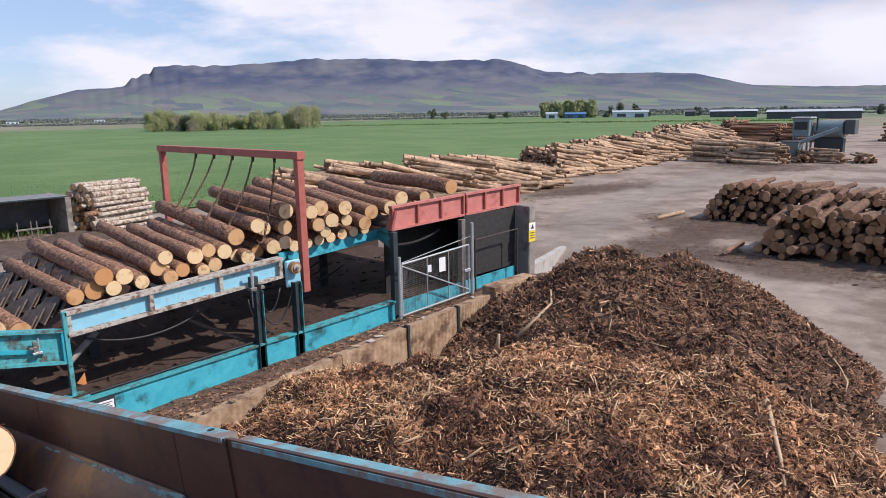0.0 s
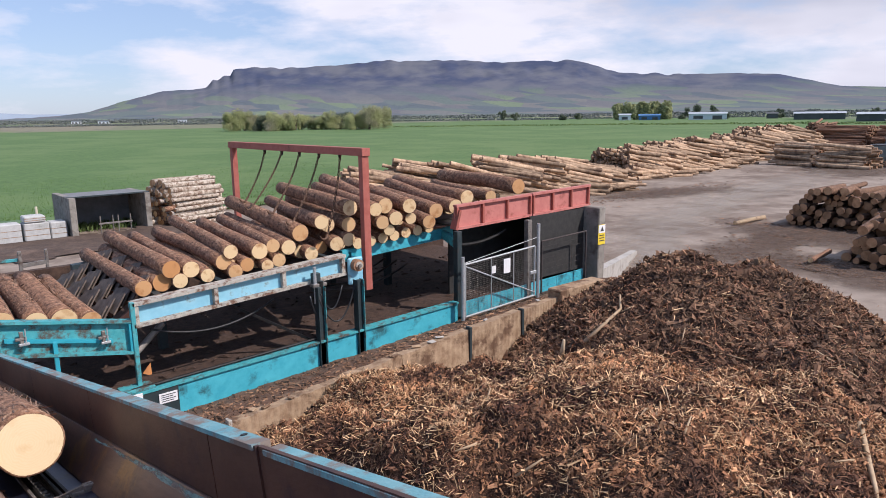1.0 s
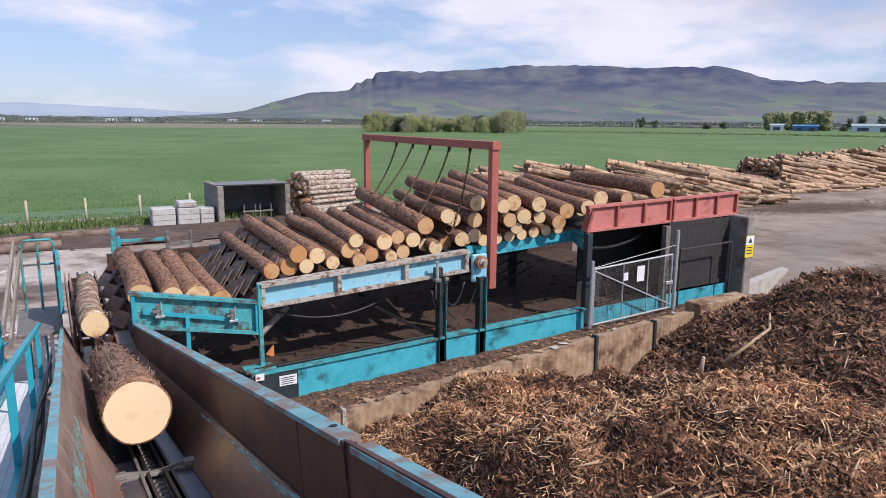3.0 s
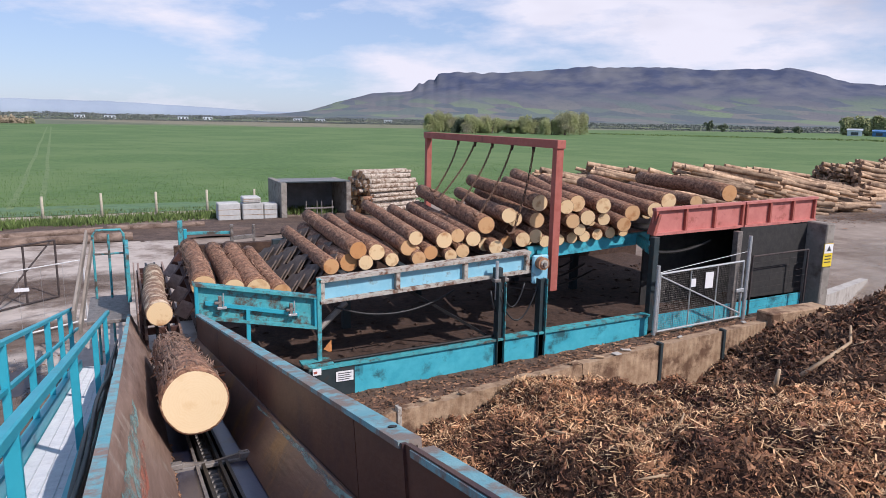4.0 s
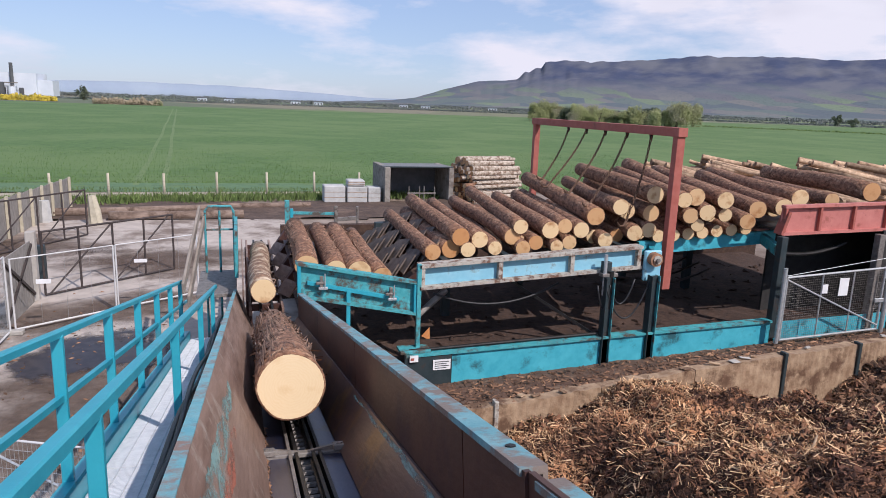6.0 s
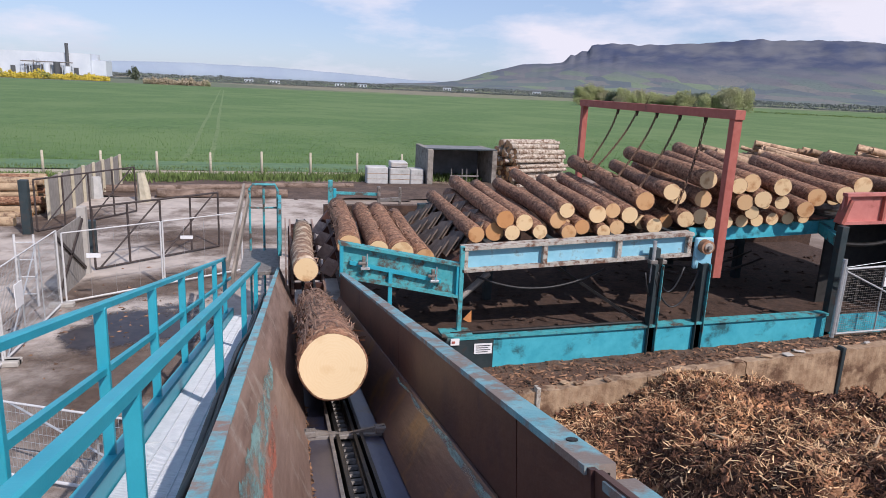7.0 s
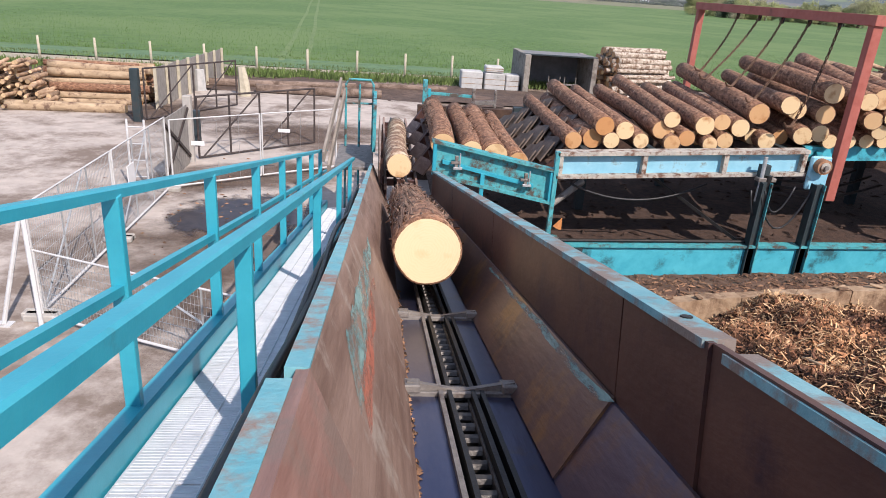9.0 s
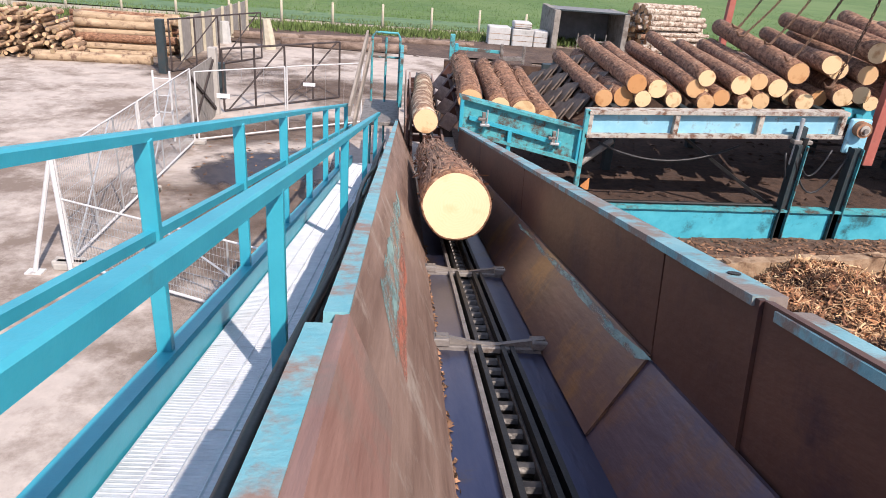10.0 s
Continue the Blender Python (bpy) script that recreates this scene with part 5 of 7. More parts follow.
for _ in range(300):
    x, y = rnd.uniform(1.6, 18), rnd.uniform(13.35, 20)
    a, ln, w = rnd.uniform(0, 3.14), rnd.uniform(0.03, 0.16), rnd.uniform(0.01, 0.04)
    z = 0.88 + 0.016 * (x - 1.4)
    c, s = math.cos(a), math.sin(a)
    i = len(vs)
    vs += [(x - c * ln - s * w, y - s * ln + c * w, z), (x + c * ln - s * w, y + s * ln + c * w, z), (x + c * ln + s * w, y + s * ln - c * w, z + 0.02), (x - c * ln + s * w, y - s * ln - c * w, z + 0.02), (x, y, z + 0.05)]
    fs += [(i, i + 1, i + 4), (i + 1, i + 2, i + 4), (i + 2, i + 3, i + 4), (i + 3, i, i + 4)]
tagged(raw("bark_litter", vs, fs, M_PITFLOOR), "bark scraps strewn under the deck, coloured as in shade", "bark", kind="stuff")
# wall takes the floor's shade-darkened colour
solid("pit_back_wall", box(1.2, 19.0, 21.5, 21.75, 0, 2.4), M_PITFLOOR, "low wall at the back of the pit, coloured as in shade", "wall", "structure")
for k in range(7):
    solid("pipe", tube(sag((9.6, 16 + 0.5 * k, 1.7 + 0.12 * k), (13.0, 16.6 + 0.4 * k, 1.8 + 0.13 * k), 0.25 + 0.05 * (k % 3), 10), 0.035, 6), M_RUSTBAR, "dark hose hanging beneath the deck", "hose", group="hoses under the deck", smooth=True)

# soil ledge and block wall in front of the pit
bm = bmesh.new()
nx, ny = 90, 8
lz = lambda x: 0.40 + (x - 2.4) * 0.040
vv = [[bm.verts.new((2.4 + 16.2 * i / nx, 11.45 + 1.8 * j / ny, lz(2.4 + 16.2 * i / nx) + 0.26 * (1 - j / ny) ** 1.5 + 0.06 * noise.noise((i * 0.5, j * 0.7, 2)) + 0.05 * math.sin(j / ny * 3.14))) for j in range(ny + 1)] for i in range(nx + 1)]
for i in range(nx):
    for j in range(ny):
        bm.faces.new((vv[i][j], vv[i + 1][j], vv[i + 1][j + 1], vv[i][j + 1]))
solid("ledge", bm, M_SOIL, "soil and sawdust ledge behind the concrete wall", "ledge", "structure")

rnd = random.Random(41)
vs, fs = [], []
for _ in range(2600):
    x, y = rnd.uniform(2.6, 15.5), 11.3 + 1.8 * rnd.random() ** 1.4
    a, ln, w = rnd.uniform(0, 3.14), rnd.choice((0.02, 0.03, 0.05, 0.1)), rnd.uniform(0.2, 0.5)
    c, s = math.cos(a) * ln, math.sin(a) * ln
    j = (y - 11.45) / 1.8
    z = lz(x) + 0.26 * max(0.0, 1 - j) ** 1.5 + 0.05 * math.sin(max(0, j) * 3.14) + 0.015
    i = len(vs)
    vs += [(x - c, y - s, z), (x + s * w, y - c * w, z), (x + c, y + s, z + 0.01), (x - s * w, y + c * w, z + 0.01), (x, y, z + 0.03)]
    fs += [(i, i + 1, i + 4), (i + 1, i + 2, i + 4), (i + 2, i + 3, i + 4), (i + 3, i, i + 4)]
tagged(raw("ledge_litter", vs, fs, M_CHIPS_B), "wood crumbs and bark strewn on the soil ledge", "bark", kind="stuff")
wall = thing("bay_wall", (9.5, 11.35, 0), "weathered concrete retaining wall of the chip bay", "wall", kind="structure")
WALL = ((2.2, 4.42, 0.76), (4.50, 6.62, 0.86), (6.64, 8.72, 1.08), (8.74, 10.89, 1.25), (10.95, 12.85, 1.38), (12.91, 14.37, 1.47))
LIP = ((2.2, 0.70), (4.5, 0.80), (6.6, 0.98), (8.7, 1.16), (10.9, 1.31), (12.9, 1.42), (14.5, 1.50))


def lip(x):
    for (xa, za), (xb, zb) in zip(LIP, LIP[1:]):
        if x <= xb:
            return za + (zb - za) * (x - xa) / (xb - xa)
    return LIP[-1][1]


for k, (x0, x1, zt) in enumerate(WALL):
    bm = bmesh.new()
    n = 26
    top, bot = [], []
    for i in range(n + 1):
        x = x0 + (x1 - x0) * i / n
        j = 0.05 * noise.noise((x * 1.7, k, 0)) + 0.03 * noise.noise((x * 6, k, 3)) + lip(x) - zt
        top.append((bm.verts.new((x, 11.22 + 0.01 * (i % 2), zt + j)), bm.verts.new((x, 11.50, zt + j - 0.02))))
        bot.append((bm.verts.new((x, 11.20, -0.05)), bm.verts.new((x, 11.50, -0.05))))
    for i in range(n):
        bm.faces.new((bot[i][0], bot[i + 1][0], top[i + 1][0], top[i][0]))
        bm.faces.new((top[i][0], top[i + 1][0], top[i + 1][1], top[i][1]))
        bm.faces.new((top[i][1], top[i + 1][1], bot[i + 1][1], bot[i][1]))
    bm.faces.new((bot[0][0], top[0][0], top[0][1], bot[0][1]))
    bm.faces.new((bot[n][0], bot[n][1], top[n][1], top[n][0]))
    part("panel", bm, M_CONC, wall)
part("block", box(14.38, 16.45, 11.10, 11.60, 0, 1.72, 0.03), M_CONC, wall, "raised end block")
for x, zt in ((4.46, 0.90), (10.92, 1.38), (12.88, 1.47)):
    part("post", box(x - 0.04, x + 0.04, 11.17, 11.34, 0, zt, 0.006), M_RIM if x < 5 else M_DARKSTEEL, wall, "rusty steel post")
# broken pieces of the wall's lip
rnd = random.Random(17)
for k in range(12):
    x = rnd.uniform(4.8, 14.2)
    zt = lip(x)
    w, d_, h_ = rnd.uniform(0.04, 0.12), rnd.uniform(0.03, 0.08), rnd.uniform(0.02, 0.04)
    bm = box(-w, w, -d_, d_, 0, h_, 0.012)
    bmesh.ops.rotate(bm, verts=bm.verts[:], cent=(0, 0, 0), matrix=Euler((rnd.uniform(-.1, .1), rnd.uniform(-.12, .12), rnd.uniform(-.5, .5))).to_matrix())
    bmesh.ops.translate(bm, verts=bm.verts[:], vec=(x, rnd.uniform(11.28, 11.45), zt + 0.012))
    part("broken_edge", bm, M_CONC_L if k % 3 == 0 else M_CONC, wall, "broken lump of the wall's lip")

# ---- red barrier, black shed and gates ----
barrier = thing("side_barrier", (15.6, 13.5, 3.4), "faded red steel side barrier with ribs", "barrier")
rz = lambda x: 4.11 + (x - 12.5) * 0.02
for x0, x1 in ((12.5, 15.72), (15.78, 18.75)):
    part("panel", sloped(x0, rz(x0), x1, rz(x1), 13.52, 0.66, 0.03), M_RED_PALE, barrier)
    part("top_rail", sloped(x0, rz(x0) + 0.04, x1, rz(x1) + 0.04, 13.42, 0.07, 0.16), M_RED_PALE, barrier)
    part("bottom_rail", sloped(x0, rz(x0) - 0.62, x1, rz(x1) - 0.62, 13.42, 0.07, 0.16), M_RED_PALE, barrier)
for x in (12.56, 13.6, 14.65, 15.70, 15.85, 16.8, 17.75, 18.68):
    part("rib", box(x - 0.035, x + 0.035, 13.43, 13.53, rz(x) - 0.62, rz(x), 0.004), M_RED, barrier)
part("end_bracket", beam((12.45, 13.5, 3.45), (12.62, 13.5, 4.0), 0.25, 0.08), M_RED, barrier)

pit_house = thing("black_enclosure", (15.6, 15, 0), "black sheeted enclosure under the red barrier", "enclosure")
part("back_sheet", box(13.5, 18.7, 14.9, 14.96, 0.8, 3.5), M_BLACKWALL, pit_house)
part("end_sheet", box(18.0, 18.06, 13.5, 14.9, 0.8, 3.5), M_BLACKWALL, pit_house)
part("roof_sheet", box(12.7, 18.7, 13.6, 14.9, 3.46, 3.52), M_BLACKWALL, pit_house)
part("front_sheet", box(15.6, 18.34, 13.38, 13.42, 1.42, 3.5), M_BLACKWALL, pit_house)
for x in (12.42, 15.42):
    part("post", box(x - 0.09, x + 0.09, 13.22, 13.40, 0.9, 3.42, 0.008), M_DARKSTEEL if x < 13 else M_GREYMETAL, pit_house, "grimy dark steel post")
part("pipe", tube(sag((12.7, 13.7, 2.95), (15.0, 13.9, 3.1), 0.15, 8), 0.05, 8), M_BLACK, pit_house)


def mesh_gate(name, label, x0, x1, z0, z1a, z1b, y, frame_m, wires, diag):
    t = thing(name, ((x0 + x1) / 2, y, z0), label, "gate" if diag else "fence panel")
    zb = lambda x: z0 + (x - x0) * 0.035
    zt = lambda x: z1a + (z1b - z1a) * (x - x0) / (x1 - x0)
    part("stile", tube([(x0, y, zb(x0)), (x0, y, zt(x0))], 0.03, 8), frame_m, t)
    part("stile", tube([(x1, y, zb(x1)), (x1, y, zt(x1))], 0.03, 8), frame_m, t)
    part("top_bar", tube([(x0, y, zt(x0)), (x1, y, zt(x1))], 0.028, 8), frame_m, t)
    part("bottom_bar", tube([(x0, y, zb(x0)), (x1, y, zb(x1))], 0.028, 8), frame_m, t)
    if diag:
        part("brace", tube([(x0, y - 0.02, zt(x0) - 0.05), (x1, y - 0.02, zb(x1) + 0.1)], 0.022, 8), frame_m, t)
        for f in (0.36, 0.68):
            x = x0 + (x1 - x0) * f
            part("bar", tube([(x, y, zb(x)), (x, y, zt(x))], 0.018, 6), frame_m, t)
    vs, fs = [], []

    def wire(p, q):
        p, q = Vector(p), Vector(q)
        d = (q - p).normalized()
        a = d.cross(Vector((0, 1, 0))).normalized() * 0.0026
        b = Vector((0, 0.0026, 0))
        i = len(vs)
        for o in (p, q):
            vs.extend([tuple(o + a), tuple(o + b), tuple(o - a), tuple(o - b)])
        for k in range(4):
            fs.append((i + k, i + (k + 1) % 4, i + 4 + (k + 1) % 4, i + 4 + k))

    for k in range(1, wires):
        f = k / wires
        wire((x0, y, zb(x0) + (zt(x0) - zb(x0)) * f), (x1, y, zb(x1) + (zt(x1) - zb(x1)) * f))
    n = int((x1 - x0) / (0.06 if diag else 0.6))
    for k in range(1, n):
        x = x0 + (x1 - x0) * k / n
        wire((x, y, zb(x)), (x, y, zt(x)))
    o = raw("wire_mesh", [tuple(PLACE[t] @ Vector(v)) for v in vs], fs, M_GREYMETAL if diag else M_RUSTBAR)
    o.parent = t
    tagged(o, kind="stuff")
    return t


g1 = mesh_gate("mesh_gate", "galvanised tubular gate with wire mesh and white notices", 12.32, 15.28, 0.98, 2.52, 2.66, 12.9, M_GALV, 26, True)
part("notice", box(13.86, 14.14, 12.85, 12.86, 2.02, 2.46), M_PAPER, g1, "white paper notice")
part("notice", box(13.36, 13.52, 12.85, 12.86, 2.10, 2.32), M_PAPER, g1, "small white notice")
part("latch", box(15.02, 15.30, 12.82, 12.87, 1.80, 1.90, 0.01), M_GALV, g1)
part("top_stay", tube([(12.3, 12.9, 2.56), (15.4, 12.9, 2.92)], 0.007, 6), M_GALV, g1)
mesh_gate("mesh_fence", "thin dark wire fence panel before black sheeting", 15.62, 17.86, 1.08, 2.76, 2.82, 12.9, M_RUSTBAR, 9, False)
solid("gate_post", tube([(15.45, 12.9, 0.9), (15.45, 12.9, 3.35)], 0.055, 10), M_GALV, "galvanised gate post with a bent top", "post")
solid("gate_post", tube([(12.24, 12.9, 0.9), (12.24, 12.9, 2.75)], 0.05, 10), M_GALV, "galvanised gate hinge post", "post")

block_end = thing("end_pillar", (18.5, 13.4, 0), "stained concrete end pillar with a yellow sign", "pillar")
part("pillar", box(18.36, 18.72, 12.75, 15.6, 0, 3.56, 0.03), M_PILLAR, block_end)
sign = thing("hazard_sign", (18.5, 12.7, 2.6), "yellow and white hazard warning sign on the pillar", "sign")
part("plate", box(18.30, 18.68, 12.725, 12.745, 2.30, 2.98), M_YELLOW, sign)
part("white_field", box(18.31, 18.67, 12.718, 12.724, 2.70, 2.97), M_PAPER, sign)
bm = bmesh.new()
for s_, y_ in ((0.10, 12.712),):
    tri = [bm.verts.new(v) for v in ((18.49 - s_, y_, 2.76), (18.49 + s_, y_, 2.76), (18.49, y_, 2.93))]
    bm.faces.new(tri)
part("symbol", bm, M_INK, sign, "black warning triangle")
for k in range(3):
    part("print_bar", box(18.36, 18.62, 12.718, 12.724, 2.60 - 0.09 * k, 2.63 - 0.09 * k), M_INK, sign)
bm = bmesh.new()
a = [bm.verts.new(v) for v in ((18.73, 13.0, 0), (27.6, 17.2, 0), (27.5, 17.5, 0), (18.73, 13.35, 0))]
b = [bm.verts.new(v) for v in ((18.73, 13.0, 1.25), (27.6, 17.2, 0.16), (27.5, 17.5, 0.16), (18.73, 13.35, 1.25))]
bm.faces.new(b)
for i in range(4):
    bm.faces.new((a[i], a[(i + 1) % 4], b[(i + 1) % 4], b[i]))
bmesh.ops.recalc_face_normals(bm, faces=bm.faces[:])
solid("ramp_wall", bm, M_CONC_L, "low pale concrete wing wall running into the yard", "wall", "structure")


# ---- heaps of wood chips ----
def front_h(x, y):
    v = max(0.0, y - 4)
    fx = max(0.0, 1 - ((x - 9.0 + 0.2 * v) / (5.1 - 0.20 * v)) ** 2)
    fy = max(0.0, 1 - ((y - 4) / 9.0) ** 2) if y > 4 else max(0.0, 1 - ((4 - y) / 5.2) ** 2)
    h = 2.30 * fx * fy
    lump = 0.60 * noise.noise((x * 0.42, y * 0.42, 4)) + 0.36 * noise.noise((x * 0.95, y * 0.95, 1)) + 0.19 * noise.noise((x * 2.1, y * 2.1, 6))
    return h + lump * min(1.0, h * 1.2)


def rear_h(x, y):
    h = 0.0
    for cx, cy, top, rad in ((15.9, 7.9, 3.0, 5.2), (17.3, 6.8, 2.75, 4.9), (15.2, 5.4, 1.8, 4.3)):
        r = math.hypot(x - cx, y - cy) * (1 + 0.16 * noise.noise((math.atan2(y - cy, x - cx) * 1.3, cx, 0)))
        h = max(h, top * max(0.0, 1 - (r / rad) ** 1.25))
    lump = 0.38 * noise.noise((x * 0.6, y * 0.6, 8)) + 0.22 * noise.noise((x * 1.3, y * 1.3, 2)) + 0.10 * noise.noise((x * 2.6, y * 2.6, 5))
    return h + lump * min(1.0, h)


def heap(name, hf, x0, x1, y0, y1, step, base_m, chip_m, n, label, seed, size, other=None):
    nx, ny = int((x1 - x0) / step), int((y1 - y0) / step)
    vs, fs, idx = [], [], {}
    for i in range(nx + 1):
        for j in range(ny + 1):
            x, y = x0 + i * step, y0 + j * step
            h = hf(x, y)
            idx[i, j] = len(vs)
            vs.append((x, y, max(h, -0.1) - (0.12 if h < 0.04 else 0) + 0.07 * noise.noise((x * 5, y * 5, 3)) + 0.04 * noise.noise((x * 9, y * 9, 1))))
    for i in range(nx):
        for j in range(ny):
            q = (idx[i, j], idx[i + 1, j], idx[i + 1, j + 1], idx[i, j + 1])
            if max(vs[k][2] for k in q) > -0.02:
                fs.append(q)
    ob = raw(name, vs, fs, base_m, True)
    tagged(ob, label, "wood chips", kind="stuff")
    hz = np.array([v[2] for v in vs]).reshape(nx + 1, ny + 1)
    rnd = random.Random(seed)
    cv, cf = [], []
    made = 0
    while made < n:
        x, y = rnd.uniform(x0, x1 - 0.01), rnd.uniform(y0, y1 - 0.01)
        gx, gy = (x - x0) / step, (y - y0) / step
        i, j = min(int(gx), nx - 1), min(int(gy), ny - 1)
        h00, h10, h01 = float(hz[i, j]), float(hz[i + 1, j]), float(hz[i, j + 1])
        h = h00 + (h10 - h00) * (gx - i) + (h01 - h00) * (gy - j)
        if h < 0.03 or (other and made % 4 == 0 and other(x, y) > h + 0.05):
            continue
        made += 1
        # leave gaps where the darkened base shows as shaded hollows
        if noise.noise((x * 3.2, y * 3.2, seed)) + 0.5 * noise.noise((x * 8, y * 8, seed)) < rnd.uniform(-0.75, -0.05):
            continue
        nrm = Vector((h00 - h10, h00 - h01, step)).normalized()
        ln = size * rnd.choice((0.4, 0.5, 0.7, 0.7, 0.9, 1.2, 1.9)) * rnd.uniform(0.7, 1.3)
        w, t = ln * (rnd.uniform(0.08, 0.26) if made % 3 else rnd.uniform(0.28, 0.62)), ln * rnd.uniform(0.03, 0.10)
        d = Vector((rnd.gauss(0, 1), rnd.gauss(0, 1), rnd.gauss(0, 0.85)))
        d = (d - nrm * d.dot(nrm) * 0.35).normalized()
        a = d.cross(nrm)
        a = a.normalized() if a.length > 0.01 else Vector((1, 0, 0))
        a = (a + nrm * rnd.uniform(-0.9, 0.9)).normalized()
        b = d.cross(a)
        c = Vector((x, y, h + 0.01 + rnd.uniform(-0.01, 0.05)))
        i = len(cv)
        p, q = c - d * ln / 2, c + d * ln / 2
        k2 = rnd.uniform(0.15, 0.8)
        cv += [tuple(p - a * w / 2), tuple(p + a * w / 2), tuple(q + a * w / 2 * k2 + b * t), tuple(q - a * w / 2 * k2 + b * t), tuple(p - b * t)]
        cf += [(i, i + 1, i + 2, i + 3), (i, i + 4, i + 1), (i + 1, i + 4, i + 2), (i, i + 3, i + 4)]
    o = raw("chips", cv, cf, chip_m)
    o.parent = ob
    tagged(o, kind="stuff")
    return ob


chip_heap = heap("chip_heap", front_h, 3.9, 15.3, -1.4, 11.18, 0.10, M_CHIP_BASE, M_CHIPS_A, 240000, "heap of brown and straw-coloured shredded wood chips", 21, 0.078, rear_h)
def sprinkle(ob, hf, x0, x1, y0, y1, n, size, material, seed, other):
    """Single pale or reddish shavings lying on a heap."""
    rnd = random.Random(seed)
    cv, cf = [], []
    while len(cv) < n * 6:
        x, y = rnd.uniform(x0, x1), rnd.uniform(y0, y1)
        h = hf(x, y)
        if h < 0.05 or other(x, y) > h or noise.noise((x * 0.8, y * 0.8, seed)) < rnd.uniform(-0.6, 0.35):
            continue
        ln = size * rnd.choice((0.5, 0.7, 1.0, 1.5)) * rnd.uniform(0.7, 1.4)
        w = ln * rnd.uniform(0.05, 0.16)
        d = Vector((rnd.gauss(0, 1), rnd.gauss(0, 1), rnd.gauss(0, 0.5))).normalized()
        a = d.cross(Vector((rnd.gauss(0, 0.4), rnd.gauss(0, 0.4), 1))).normalized()
        b = d.cross(a)
        c = Vector((x, y, h + 0.05 + rnd.uniform(0, 0.05)))
        i = len(cv)
        p, q = c - d * ln / 2, c + d * ln / 2
        cv += [tuple(p - a * w / 2), tuple(p + a * w / 2), tuple(p + b * w * 0.25), tuple(q - a * w / 3), tuple(q + a * w / 3), tuple(q + b * w * 0.25)]
        cf += [(i, i + 1, i + 4, i + 3), (i + 1, i + 2, i + 5, i + 4), (i + 2, i, i + 3, i + 5), (i, i + 2, i + 1), (i + 3, i + 4, i + 5)]
    o = raw("shavings", cv, cf, material)
    o.parent = ob
    return tagged(o, kind="stuff")


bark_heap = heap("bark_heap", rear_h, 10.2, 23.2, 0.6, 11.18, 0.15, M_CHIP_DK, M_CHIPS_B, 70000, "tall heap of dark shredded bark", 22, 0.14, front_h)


sprinkle(chip_heap, front_h, 3.9, 15.3, -1.4, 11.18, 27000, 0.105, M_STRAW, 71, rear_h)
sprinkle(chip_heap, front_h, 3.9, 15.3, -1.4, 11.18, 6000, 0.085, M_REDCHIP, 72, rear_h)
sprinkle(bark_heap, rear_h, 10.2, 23.2, 0.6, 11.18, 7000, 0.15, M_REDCHIP, 73, front_h)
sprinkle(bark_heap, rear_h, 10.2, 23.2, 0.6, 11.18, 1800, 0.13, M_STRAW, 74, front_h)


def stick(points, r, label, m_=None):
    return solid("stick", tube(points, [r * (1 - 0.5 * i / (len(points) - 1)) for i in range(len(points))], 6), m_ or M_SPLINTER, label, "stick", group="sticks on the heaps", smooth=True)


def on(hf, x, y, up=0.05):
    return (x, y, hf(x, y) + up)


stick([on(rear_h, 12.2, 8.6), on(rear_h, 12.8, 8.4, 0.1), on(rear_h, 13.5, 8.5, 0.12), on(rear_h, 13.9, 8.8, 0.2)], 0.05, "pale stripped branch lying on the bark heap")
stick([on(rear_h, 17.2, 2.9), on(rear_h, 16.9, 2.5, 0.12), on(rear_h, 16.3, 2.2, 0.15), on(rear_h, 15.7, 2.1, 0.1)], 0.03, "pale curved bark strip on the bark heap")
stick([on(rear_h, 14.2, 5.0), on(rear_h, 14.8, 4.4, 0.10), on(rear_h, 15.0, 3.6, 0.12)], 0.025, "thin pale root on the bark heap")
stick([on(front_h, 9.3, 6.95, 0.0), on(front_h, 9.25, 6.85, 0.40)], 0.06, "pale upright splinter stuck in the chip heap")
stick([on(front_h, 10.2, 2.1), on(front_h, 9.4, 1.6, 0.08), on(front_h, 8.8, 1.35, 0.1)], 0.045, "long pale splinter lying on the chip heap")
stick([on(front_h, 10.8, 7.9), on(front_h, 11.0, 7.7, 0.25)], 0.06, "pale splinter stuck between the heaps")
rnd = random.Random(9)
for k in range(70):
    x, y = rnd.uniform(6, 19), rnd.uniform(0.5, 10.5)
    hf = front_h if front_h(x, y) > rear_h(x, y) else rear_h
    if hf(x, y) > 0.3:
        a, ln = rnd.uniform(0, 6.28), rnd.uniform(0.15, 0.5)
        stick([on(hf, x, y, 0.04), on(hf, x + ln * math.cos(a), y + ln * math.sin(a), 0.07 + rnd.uniform(0, 0.12))], rnd.uniform(0.012, 0.03), "pale wood splinter lying on the heap")

# ---- gates and fences of the left yard ----


def bar_gate(name, label, p, q, h, group, mat_, lean=0.0):
    """A tubular frame with uprights and two crossed braces."""
    p, q = Vector((*p, 0.12)), Vector((*q, 0.12))
    t = thing(name, (p + q) / 2, label, "gate", group)
    up = Vector((0, 0, h))
    for f in (0, 0.25, 0.5, 0.75, 1):
        b = p.lerp(q, f)
        part("upright", tube([b, b + up], 0.035, 7), mat_, t)
    part("top_bar", tube([p + up, q + up], 0.035, 7), mat_, t)
    part("bottom_bar", tube([p, q], 0.035, 7), mat_, t)
    for f0, f1 in ((0.03, 0.5), (0.5, 0.97)):
        part("brace", tube([p.lerp(q, f0), p.lerp(q, f1) + up], 0.028, 7), mat_, t)
    return t


